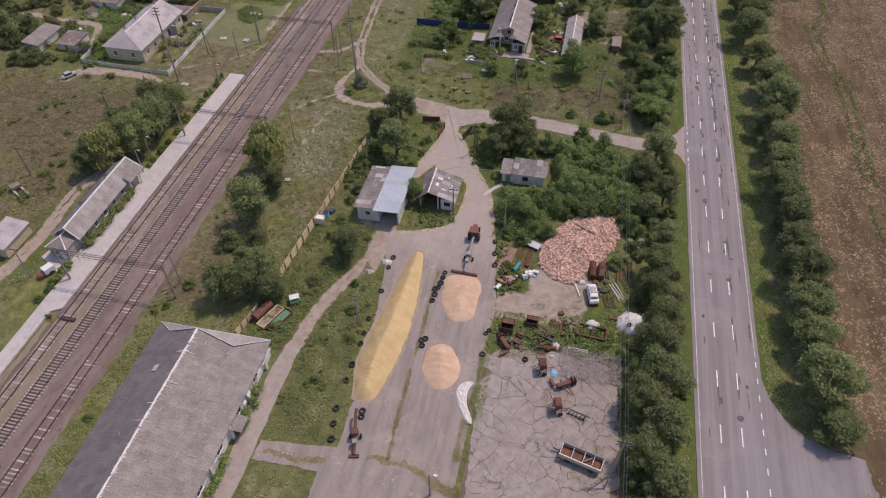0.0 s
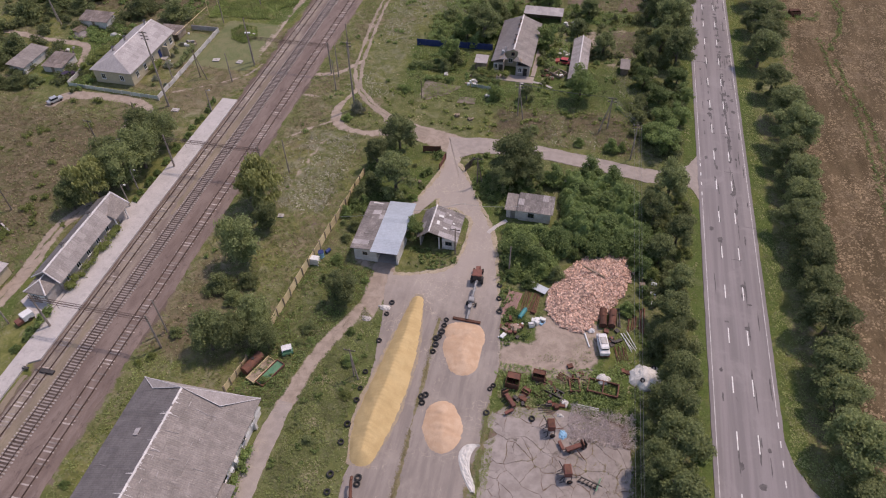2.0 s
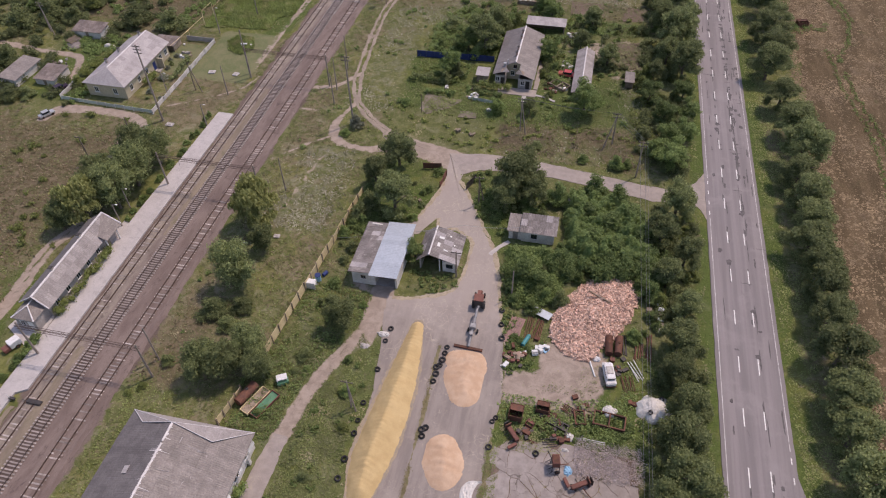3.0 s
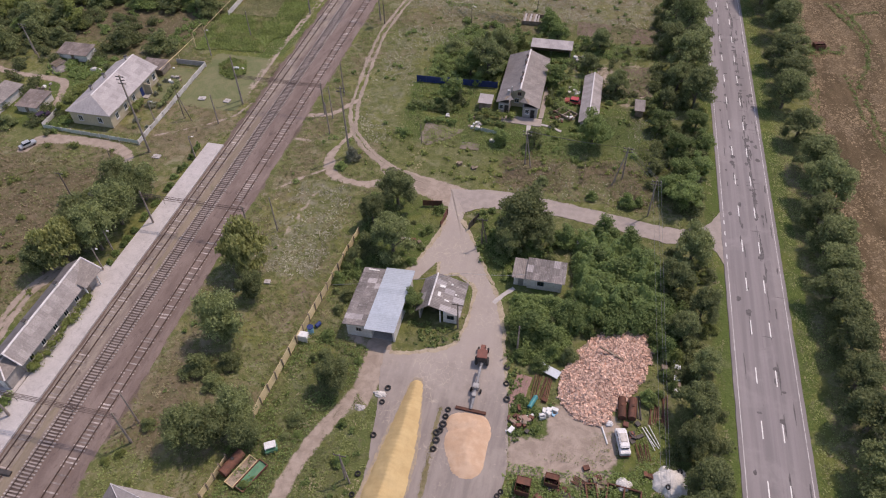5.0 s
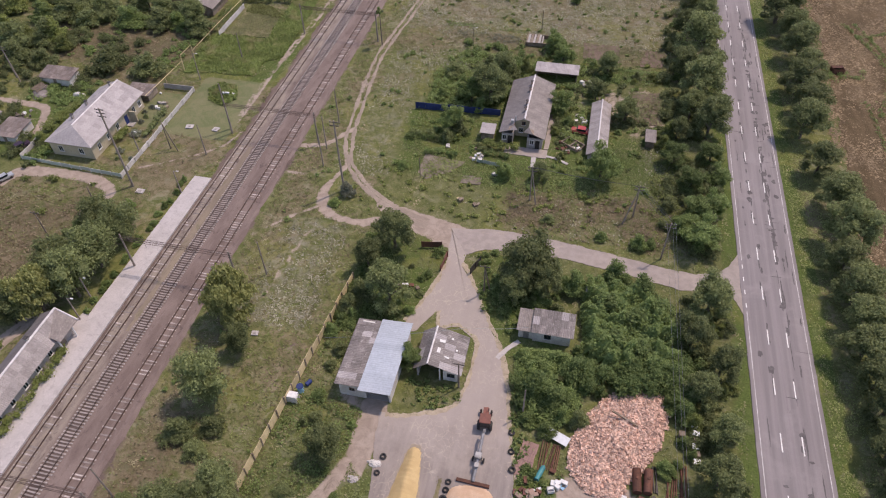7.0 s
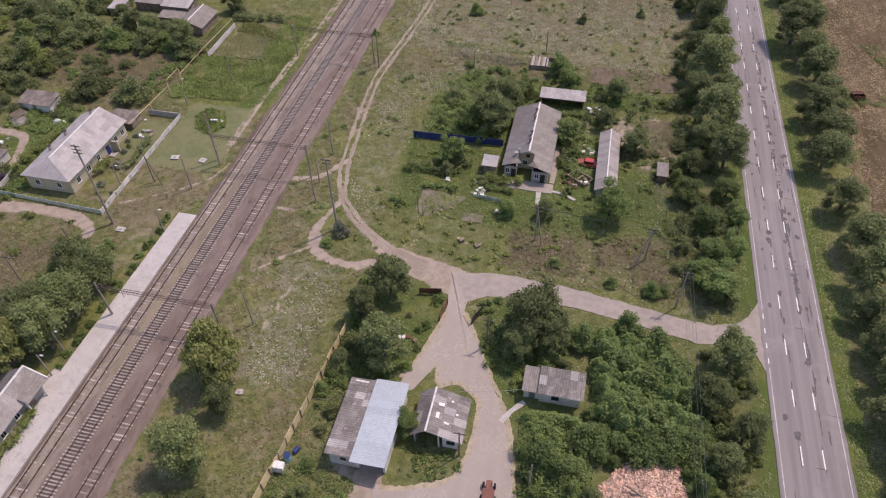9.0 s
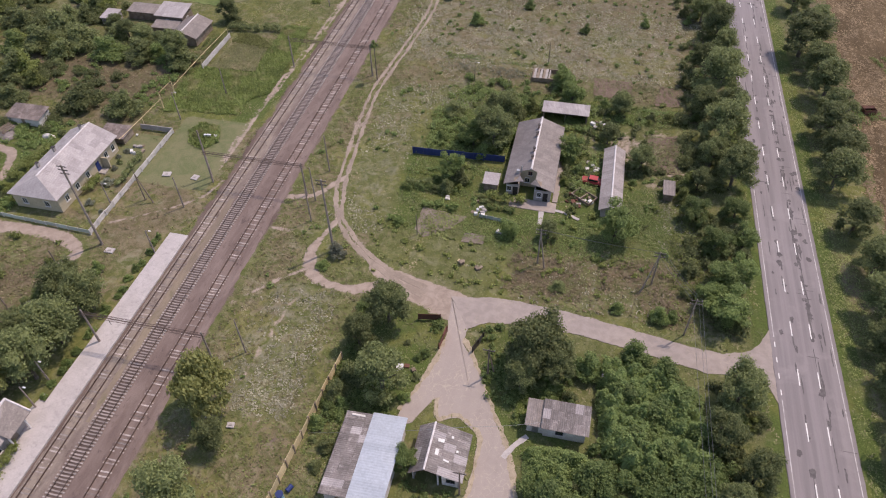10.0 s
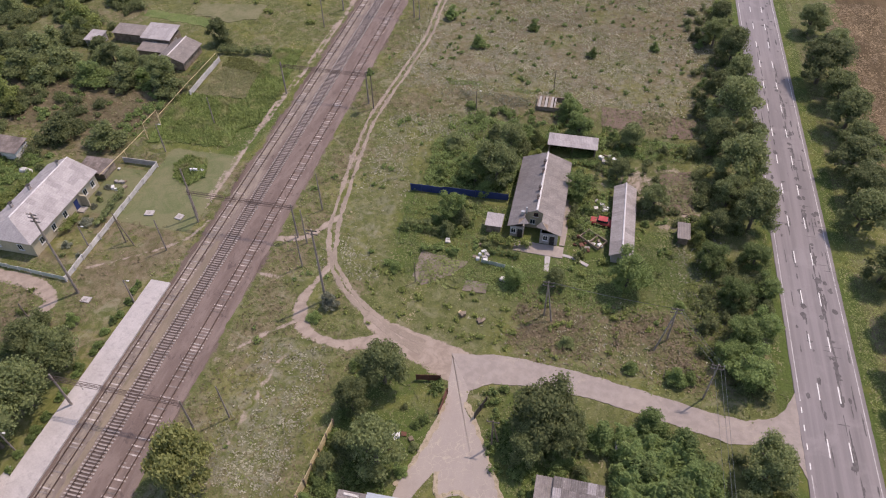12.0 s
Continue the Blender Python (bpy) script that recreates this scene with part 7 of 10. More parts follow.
# ---- yard: machines and scrap ----
def wheel(parent, x, y, z, r, w, axis="x"):
    bm = bmesh.new()
    torus(bm, r * 0.72, r * 0.28, 16, 8)
    ob = part("wheel", bm, M_RUBBER, parent)
    ob.matrix_basis = pose(x, y, z, 0, 90, 0) if axis == "x" else pose(x, y, z, 90, 0, 0)
    part("rim", tubed((0, 0, -w / 2.5), (0, 0, w / 2.5), r * 0.5, n=10), M_RUST, ob)


def tractor(m):
    ob = thing("tractor", m, "faded red tractor standing on the asphalt", "tractor")
    part("bonnet", boxed(-0.42, 0.42, 0.2, 1.9, 0.7, 1.35, bevel=0.08), M_REDRUST, ob)
    part("cab", boxed(-0.7, 0.7, -1.2, 0.15, 0.8, 2.1, bevel=0.06), M_DARKSTEEL, ob, "dark glazed cab")
    part("cab_roof", boxed(-0.8, 0.8, -1.3, 0.3, 2.1, 2.25, bevel=0.05), M_REDRUST, ob, "faded red cab roof")
    part("exhaust", tubed((0.3, 1.2, 1.3), (0.3, 1.2, 2.1), 0.04, n=6), M_DARKSTEEL, ob)
    part("drawbar", boxed(-0.1, 0.1, -2.0, -1.1, 0.4, 0.5), M_DARKSTEEL, ob)
    for x in (-0.85, 0.85):
        wheel(ob, x, -0.8, 0.75, 0.75, 0.4)
        wheel(ob, x * 0.9, 1.5, 0.45, 0.45, 0.25)
    return ob


def auger(m, material, label, length=6.5, wing=2.3):
    """A grain thrower: a long tilted tube on a wheeled frame, with feeder wings at its foot."""
    ob = thing("grain_auger", m, label, "grain auger")
    part("tube", tubed((0, -length / 2, 0.35), (0, length / 2, 2.1), 0.22, n=10), material, ob)
    part("hopper", boxed(-0.45, 0.45, -0.4, 0.5, 1.05, 1.75, bevel=0.06), material, ob)
    part("spout", tubed((0, length / 2, 2.1), (0, length / 2 + 0.7, 1.7), 0.2, 0.24, n=10), material, ob)
    part("feeder_wing", boxed(-wing, wing, -length / 2 - 0.35, -length / 2 + 0.1, 0.06, 0.3), M_RUST, ob)
    for s in (-0.5, 0.5):
        part("frame_leg", tubed((s, 0.1, 0.3), (s * 0.4, 0.9, 1.4), 0.05, n=6), M_DARKSTEEL, ob)
        wheel(ob, s * 1.5, 0.0, 0.38, 0.38, 0.2)
    part("axle", tubed((-0.8, 0, 0.38), (0.8, 0, 0.38), 0.05, n=6), M_DARKSTEEL, ob)
    part("motor", boxed(-0.3, 0.3, -1.6, -0.9, 1.0, 1.4, bevel=0.05), M_STEEL, ob)
    return ob


tractor(pose(-15.0, 87.8, 0.04, 0, 0, 4))
auger(pose(-14.9, 81.8, 0.04, 0, 0, -2), M_STEEL, "grey grain thrower standing behind the tractor")
auger(pose(-23.9, 44.6, 0.04, 0, 0, 13), M_RUST, "rusty brown grain thrower on cracked asphalt", 5.6, 0.7)


def van(m):
    ob = thing("van", m, "old white van body without engine lid, standing in weeds", "van")
    part("body", boxed(-0.95, 0.95, -2.2, 2.2, 0.35, 1.3, bevel=0.12), M_WHITEPAINT, ob)
    part("cabin", boxed(-0.85, 0.85, -1.5, 1.7, 1.3, 1.95, bevel=0.14), M_WHITEPAINT, ob)
    for y0, y1 in ((-1.52, -1.46), (1.66, 1.72)):
        part("windscreen", boxed(-0.7, 0.7, y0, y1, 1.38, 1.8), M_GLASS, ob)
    for x in (-0.87, 0.81):
        part("side_window", boxed(x, x + 0.06, -1.2, 1.4, 1.4, 1.8), M_GLASS, ob)
    part("roof_rack", boxed(-0.6, 0.6, -0.6, 0.9, 1.96, 2.06, bevel=0.02), M_STEEL, ob)
    part("bumper", boxed(-0.95, 0.95, -2.35, -2.2, 0.35, 0.55), M_RUST, ob)
    for x in (-0.9, 0.9):
        for y in (-1.4, 1.4):
            wheel(ob, x, y, 0.32, 0.32, 0.2)
    return ob


van(pose(6.9, 77.7, 0.0, 0, 0, 14) @ Matrix.Diagonal((0.8, 0.9, 0.82, 1)))


def car(m, paint, label):
    ob = thing("car", m, label, "car")
    part("body", boxed(-0.82, 0.82, -2.05, 2.05, 0.3, 0.85, bevel=0.12), paint, ob)
    part("cabin", boxed(-0.7, 0.7, -1.2, 0.9, 0.85, 1.38, bevel=0.16), M_GLASS, ob, "dark window glass")
    part("roof", boxed(-0.67, 0.67, -1.02, 0.68, 1.385, 1.44, bevel=0.02), paint, ob)
    for y0, y1, n_ in ((-2.1, -2.04, "tail_lamp"), (2.04, 2.1, "headlamp")):
        for x in (-0.7, 0.45):
            part(n_, boxed(x, x + 0.25, y0, y1, 0.55, 0.7), M_REDPAINT if y0 < 0 else M_FRAMEWHITE, ob)
    for x in (-0.78, 0.78):
        for y in (-1.25, 1.3):
            wheel(ob, x, y, 0.3, 0.3, 0.18)
    return ob


car(pose(-7.4, 161.0, 0.0, 0, 0, 84), M_REDPAINT, "red car parked between garden and long shed")
car(pose(-120.7, 122.0, 0.0, 0, 0, -30) @ Matrix.Scale(0.86, 4), M_CARSILVER, "silver car parked at the end of the drive")
car(pose(-124.0, 131.8, 0.0, 0, 0, -25), M_CARDARK, "dark plum car parked beside the low wall")

tk = thing("tank_trailer", pose(6.6, 83.2, 0.0, 0, 0, 3), "rusty cylindrical tank lying in weeds", "tank", "rusty tanks")
part("shell", tubed((0, -1.7, 0.62), (0, 1.7, 0.62), 0.6, n=18), M_RUST, tk)
part("hatch", tubed((0, 0.2, 1.15), (0, 0.2, 1.32), 0.22, n=10), M_RUST, tk)
for y in (-1.1, 1.1):
    part("cradle", boxed(-0.55, 0.55, y - 0.1, y + 0.1, 0, 0.25), M_TIMBER, tk)
copy_thing(tk, pose(8.1, 83.4, 0.0, 0, 0, -2))
bt = thing("tank_trailer", pose(-45.7, 63.0, 0.0, 0, 0, -20), "dark brown cylindrical tank behind the warehouse", "tank")
part("shell", tubed((0, -1.9, 0.85), (0, 1.9, 0.85), 0.75, n=18), M_RUST, bt)
part("hatch", tubed((0, 0.3, 1.5), (0, 0.3, 1.75), 0.25, n=10), M_DARKSTEEL, bt)
for y in (-1.2, 1.2):
    part("cradle", boxed(-0.6, 0.6, y - 0.12, y + 0.12, 0, 0.3), M_TIMBER, bt)


def cart(m, deck_m, side_m, label):
    """A long flat trailer bed with side rails."""
    ob = thing("trailer_bed", m, label, "trailer")
    part("bed", boxed(-0.75, 0.75, -2.4, 2.4, 0.45, 0.55), deck_m, ob)
    for x in (-0.8, 0.72):
        part("side_rail", boxed(x, x + 0.08, -2.4, 2.4, 0.45, 0.85), side_m, ob)
    for y in (-2.4, 2.32):
        part("end_rail", boxed(-0.72, 0.72, y, y + 0.08, 0.55, 0.85), side_m, ob)
    for y in (-1.6, 1.6):
        part("support", boxed(-0.5, 0.5, y - 0.1, y + 0.1, 0, 0.45), M_DARKSTEEL, ob)
    return ob


cart(pose(-44.0, 62.2, 0, 0, 0, -22), M_TIMBER, M_YELLOWFENCE, "long trailer bed with faded yellow rails in grass")
cart(pose(-42.4, 61.9, 0, 0, 0, -22), M_GREENPAINT, M_REDRUST, "long green trailer bed with a red side rail")
cb = thing("truck_cab", pose(-41.4, 66.4, 0, 0, 0, 30), "pale green stripped truck cab in the grass", "truck cab")
part("shell", boxed(-0.9, 0.9, -0.7, 0.7, 0.2, 0.9, bevel=0.1), M_GREENPAINT, cb)
part("roof", boxed(-0.8, 0.8, -0.5, 0.6, 1.35, 1.45, bevel=0.04), M_WHITEPAINT, cb)
for x in (-0.75, 0.67):
    for y in (-0.45, 0.5):
        part("pillar", boxed(x, x + 0.08, y, y + 0.08, 0.9, 1.36), M_WHITEPAINT, cb)


def seeder(m, label, paint=None, seed=0, low=False):
    """An old drill: a tall hopper on a bent frame, with a drawbar, odd wheels and tines."""
    q = random.Random(seed)
    ob = thing("seed_drill", m, label, "farm machine", "old farm machines")
    if low:
        part("hopper", boxed(-0.32, 0.32, -1.5, 0.9, 0.55, 1.05, bevel=0.06), M_REDRUST, ob)
        part("end_plate", boxed(-0.5, 0.5, 1.0, 1.12, 0.1, 1.5), M_RUST, ob)
        part("end_plate", boxed(-0.4, 0.4, 1.5, 1.6, 0.1, 1.3), M_DARKSTEEL, ob)
        part("axle", tubed((0, -1.6, 0.45), (0, 1.7, 0.45), 0.09, n=6), M_DARKSTEEL, ob)
        part("side_arm", boxed(-1.7, -0.3, -1.9, -1.45, 0.35, 0.7, bevel=0.04), M_REDRUST, ob)
    else:
        bm = bmesh.new()
        ring = [[bm.verts.new((sx * w, sy * d, z)) for sx, sy in ((-1, -1), (1, -1), (1, 1), (-1, 1))] for w, d, z in ((0.22, 0.35, 0.85), (0.5, 0.72, 1.35), (0.5, 0.72, 2.35), (0.42, 0.64, 2.42))]
        for a, b in zip(ring, ring[1:]):
            for k in range(4):
                bm.faces.new((a[k], a[(k + 1) % 4], b[(k + 1) % 4], b[k]))
        bm.faces.new(ring[-1])
        bm.faces.new(ring[0][::-1])
        part("hopper", bm, paint or M_REDRUST, ob)
        part("lid", boxed(-0.36, 0.36, -0.56, 0.56, 2.425, 2.47), M_RUST, ob)
        for sx in (-0.5, 0.5):
            for sy in (-0.7, 0.7):
                part("leg", boxed(sx - 0.04, sx + 0.04, sy - 0.04, sy + 0.04, 0.0, 1.6), M_DARKSTEEL, ob)
        part("gearbox", boxed(-0.25, 0.25, -0.3, 0.3, 0.4, 0.86, bevel=0.06), M_DARKSTEEL, ob)
        part("lift_arm", tubed((-0.4, 0.5, 1.2), (-1.0, q.uniform(1.2, 1.7), 2.2), 0.07, n=6), M_DARKSTEEL, ob)
    part("drawbar", tubed((0.4, 0, 0.6), (1.9, q.uniform(-0.5, 0.5), 0.3), 0.07, n=6), M_RUST, ob)
    for y in (-0.9, -0.3, 0.3, 0.9):
        part("tine", tubed((-0.4, y, 0.6), (-1.0 + q.uniform(-0.3, 0.3), y + q.uniform(-0.2, 0.2), 0.08), 0.05, n=5), M_DARKSTEEL, ob)
    for y in (-0.95, 0.95):
        wheel(ob, q.uniform(-0.2, 0.3), y, 0.4, 0.4, 0.15, "y")
    return ob


seeder(pose(0.5, 61.3, 0.06, 0, 0, 12), "faded red hopper machine on cracked concrete", None, 1)
seeder(pose(4.2, 59.2, 0.06, 0, 0, -58), "rusty red seed drill with a long low box", None, 2, True)
seeder(pose(3.4, 54.9, 0.06, 0, 0, 14), "faded red hopper machine with a raised arm", None, 3)
seeder(pose(-6.0, 64.9, 0.03, 0, 0, 40), "rusty red machine at the edge of the concrete", M_REDRUST, 4, True)
pl = thing("plough", pose(6.7, 54.6, 0.06, 0, 0, -15), "dark green plough with curved shares on concrete", "plough", "old farm machines")
part("beam", boxed(-1.5, 1.5, -0.07, 0.07, 0.6, 0.74), M_DARKSTEEL, pl)
part("cross_beam", boxed(0.9, 1.05, -1.0, 1.0, 0.55, 0.68), M_GREENPAINT, pl)
for i in range(5):
    x = -1.3 + 0.55 * i
    part("share", tubed((x, 0, 0.6), (x - 0.35, -0.35, 0.02), 0.05, 0.09, n=5), M_DARKSTEEL, pl)
    part("mouldboard", boxed(x - 0.4, x - 0.05, -0.5, -0.3, 0.05, 0.4), M_DARKSTEEL, pl)


def crate(m, w, d, h, material, label, name="steel_crate"):
    """An open box of sheet steel with a rim."""
    ob = thing(name, m, label, "crate")
    t = 0.05
    for a in ((-w / 2, -w / 2 + t, -d / 2, d / 2), (w / 2 - t, w / 2, -d / 2, d / 2), (-w / 2 + t, w / 2 - t, -d / 2, -d / 2 + t), (-w / 2 + t, w / 2 - t, d / 2 - t, d / 2)):
        part("side", boxed(*a, 0.1, h), material, ob)
    part("base", boxed(-w / 2, w / 2, -d / 2, d / 2, 0.05, 0.1), material, ob)
    part("lid", boxed(-w / 2 + 0.1, w / 2 - 0.1, 0.0, d / 2 - 0.06, h - 0.12, h - 0.06), material, ob)
    return ob


crate(pose(-5.9, 68.2, 0, 0, 0, -3), 2.0, 2.2, 1.4, M_RUST, "open rusty steel bin in the weeds")
crate(pose(-2.2, 69.9, 0, 0, 0, -3), 1.9, 1.6, 1.2, M_RUST, "open rusty steel bin beside scrap")
crate(pose(-3.7, 67.1, 0, 0, 0, -25), 1.2, 1.0, 0.6, M_REDRUST, "small rusty steel bin tilted in weeds")
crate(pose(-4.6, 79.6, 0, 0, 0, 20), 0.9, 0.8, 0.6, M_FRAMEWHITE, "pale box among household scrap")


def frame_scrap(m, w, d, material, label, cross=1, h=0.4):
    ob = thing("harrow", m, label, "harrow", "old farm machines")
    for y in (-d / 2, d / 2):
        part("rail", boxed(-w / 2, w / 2, y - 0.09, y + 0.09, 0.06, h), material, ob)
    for i in range(cross + 2):
        x = -w / 2 + 0.09 + (w - 0.18) * i / (cross + 1)
        part("crossbar", boxed(x - 0.09, x + 0.09, -d / 2 + 0.09, d / 2 - 0.09, 0.06, h), material, ob)
    return ob


frame_scrap(pose(7.4, 69.9, 0.1, 0, 0, -4), 4.6, 2.2, M_RUST, "large rusty steel frame lying in grass", 1, 0.55)
frame_scrap(pose(3.2, 69.6, 0.1, 0, 0, -78), 2.4, 1.4, M_RUST, "rusty steel frame lying in grass", 0)
frame_scrap(pose(0.4, 67.8, 0.1, 0, 0, -20), 2.8, 1.0, M_DARKSTEEL, "dark tangled steel frame in weeds", 2)


def bundle(name, x, y, n, length, spread, rz, material, label, r=0.06, z=0.08, seed=0):
    """A loose stack of bars or poles."""
    ob = thing(name, pose(x, y, 0, 0, 0, rz), label, "scrap", "scrap bundles")
    q = random.Random(seed)
    for i in range(n):
        o = -spread / 2 + spread * i / max(1, n - 1)
        a = q.uniform(-6, 6)
        part("bar", tubed((o, -length / 2 * q.uniform(0.7, 1), z), (o + math.sin(radians(a)) * length, length / 2, z + q.uniform(0.0, 0.3)), r, n=6), material, ob)
    return ob


bundle("scrap_bars", -5.2, 84.2, 11, 4.6, 2.4, -8, M_RUST, "bundle of rusty bars and pipes on the ground", 0.07, seed=1)
bundle("scrap_bars", 11.9, 84.2, 9, 5.6, 2.6, -2, M_RUST, "stack of rusty pipes among bushes", 0.09, seed=2)
bundle("scrap_bars", 9.2, 84.0, 3, 4.0, 0.5, 1, M_DARKSTEEL, "dark pipes beside the tanks", 0.09, seed=3)
bundle("scrap_bars", 5.4, 66.4, 2, 4.6, 0.3, 84, M_FRAMEWHITE, "two pale posts lying in the grass", 0.08, seed=4)
bundle("scrap_bars", 2.0, 70.4, 6, 3.0, 1.2, 68, M_RUST, "rusty bars thrown across weeds", 0.07, seed=5)
bundle("scrap_bars", 10.9, 79.4, 4, 3.8, 1.0, 33, M_FRAMEWHITE, "pale bars leaning in weeds", 0.07, seed=6)
bundle("scrap_bars", -1.2, 67.0, 7, 2.4, 1.8, 40, M_RUST, "heap of rusty bars beside the concrete", 0.06, seed=7)
bundle("scrap_bars", 4.6, 78.6, 1, 2.8, 0.2, 17, M_FRAMEWHITE, "single pale concrete post on the ground", 0.13, seed=8)

# sheets, barrel, hives, tarps
M_FADEDSHEET = surface("faded_brown_sheet", (0.33, 0.2, 0.17), (0.27, 0.165, 0.145), (0.2, 0.13, 0.11), 0.6, 6, 0.7, vary=0.15)
rsx = thing("rusty_sheets", pose(-8.5, 83.3, 0, 0, 0, -8), "faded red corrugated sheets stacked on the ground", "metal sheets")
for i in range(4):
    me = sheet_mesh(2.3, 1.7, M_FADEDSHEET, 6, 0.012)
    shared("sheet", me, rsx, pose(rr.uniform(-0.1, 0.1), -2.6 + 1.25 * i, 0.12 + 0.05 * i, rr.uniform(-1, 2), rr.uniform(-2, 2), rr.uniform(-5, 5)))
bs = thing("shelter_roof", pose(-4.7, 87.6, 0, 0, 0, -22), "pale blue sheet laid over a low frame", "metal sheet")
for x in (-1.6, 1.6):
    for y in (-0.5, 0.5):
        part("leg", tubed((x, y, 0), (x, y, 0.6), 0.05, n=6), M_RUST, bs)
part("sheet", boxed(-1.9, 1.9, -0.75, 0.75, 0.6, 0.66, bevel=0.01), M_BLUEROOF, bs)
br = thing("gas_bottle", pose(-6.3, 81.7, 0.3, 0, 90, 70), "teal painted steel cylinder lying on scrap", "cylinder")
part("shell", tubed((0, 0, -1.1), (0, 0, 1.0), 0.36, n=14), M_TEAL, br)
part("dome", tubed((0, 0, 1.0), (0, 0, 1.3), 0.36, 0.14, n=14), M_TEAL, br)


def tarp(name, x, y, w, d, h, material, label, seed, sides=26):
    """A crumpled sheet draped over something round."""
    bm = bmesh.new()
    rings = []
    for k in range(9):
        f = k / 8
        ring = []
        for i in range(sides):
            a = 2 * math.pi * i / sides
            r = (1 - f) ** 0.6 * (1 + 0.3 * noise.noise(Vector((math.cos(a) * 1.6, math.sin(a) * 1.6, seed + f))) + 0.07 * math.sin(a * 7 + seed))
            ring.append(bm.verts.new((w / 2 * r * math.cos(a), d / 2 * r * math.sin(a), h * f ** 0.7 + 0.22 * noise.noise(Vector((2.2 * math.cos(a), 2.2 * math.sin(a), f * 4 + seed))) * math.sin(math.pi * f))))
        rings.append(ring)
    for p, q in zip(rings, rings[1:]):
        for i in range(sides):
            bm.faces.new((p[i], p[(i + 1) % sides], q[(i + 1) % sides], q[i]))
    bmesh.ops.remove_doubles(bm, verts=bm.verts[:], dist=0.001)
    ob = part(name, bm, material)
    ob.matrix_basis = pose(x, y, 0.04)
    return tagged(ob, label, "tarp")


tarp("tarpaulin", 13.7, 73.2, 5.2, 4.8, 1.6, M_CLOTH, "white tarpaulin over a heap, weighted with tyres", 1.0)
tarp("tarpaulin", 7.4, 71.6, 2.2, 2.0, 0.8, M_CLOTH, "crumpled white plastic sheet on the grass", 2.0)
tarp("tarpaulin", 2.0, 66.3, 1.4, 1.2, 0.5, M_CLOTH, "small crumpled white plastic sheet", 3.0)
tarp("tarpaulin", 1.6, 64.1, 1.1, 0.7, 0.3, M_CLOTH, "small white rag on concrete", 4.0)
tarp("tarpaulin", 2.3, 61.1, 1.3, 1.5, 0.35, M_SKYBLUE, "light blue plastic sheet on concrete", 5.0)
tarp("tarpaulin", -28.9, 78.4, 2.2, 1.1, 0.35, M_CLOTH, "white plastic sheet at the yard's edge", 6.0)
tarp("tarpaulin", -31.2, 75.6, 1.5, 1.2, 0.2, M_PLATFORM, "pale spilled lime patch beside the track", 7.0)
tarp("tarpaulin", 4.9, 80.6, 1.4, 1.0, 0.4, M_WHITEPAINT, "white plastic sheet beside the van", 8.0)
for x, y, z in ((14.6, 74.6, 1.1), (13.0, 72.0, 1.15)):
    ob = new("tyre", TYRE)
    ob.matrix_basis = pose(x, y, z, -20 if y < 72 else 22, 0, 0) @ Matrix.Scale(0.75, 4)
    tagged(ob, "black tyre weighting down a white tarpaulin", "tyre", "tyres round the yard")
# long cloth
verts, faces = [], []
cl = sample_line([(-9.2, 57.0, 0.45), (-10.2, 56.6, 0.8), (-10.7, 55.0, 0.85), (-10.2, 53.0, 0.7), (-9.2, 51.2, 0.65), (-8.6, 50.0, 0.35)], 0.3)
for i, p in enumerate(cl):
    for j in range(9):
        s = (j - 4) / 4
        verts.append((p.x + s * p.z, p.y + 0.12 * noise.noise(Vector((i * 0.4, j, 0))), 0.06 + 0.22 * (1 - s * s) ** 0.6 + 0.28 * noise.noise(Vector((s * 3.5, i * 0.55, 5))) * (1 - s * s)))
for i in range(len(cl) - 1):
    for j in range(8):
        faces.append((9 * i + j, 9 * i + j + 1, 9 * i + j + 10, 9 * i + j + 9))
tagged(new("cloth", mesh_from("cloth", verts, faces, M_CLOTH)), "long crumpled off-white cloth beside a grain heap", "cloth")

for i, (x, y, c) in enumerate(((14.3, 93.2, M_FRAMEWHITE), (14.5, 92.0, M_BLUEROOF), (14.6, 90.9, M_TIMBER), (14.4, 89.9, M_BLUEROOF), (14.5, 88.8, M_TIMBER), (14.5, 87.6, M_FRAMEWHITE), (12.6, 91.6, M_TIMBER))):
    hv = thing("beehive", pose(x, y, 0, 0, 0, rr.uniform(-6, 6)), "weathered box beehive with flat painted lid", "beehive", "beehives under the trees")
    part("box", boxed(-0.35, 0.35, -0.3, 0.3, 0.2, 0.85, bevel=0.02), M_TIMBER, hv)
    part("lid", boxed(-0.45, 0.45, -0.4, 0.4, 0.85, 0.98, bevel=0.02), c, hv)
    for a in (-0.28, 0.28):
        part("foot", boxed(a - 0.05, a + 0.05, -0.25, 0.25, 0, 0.2), M_TIMBER, hv)

crate(pose(49.8, 197.0, 0.02, 0, 0, 12), 2.6, 2.0, 1.3, M_RUST, "rusty steel frame box in weeds beside the field")

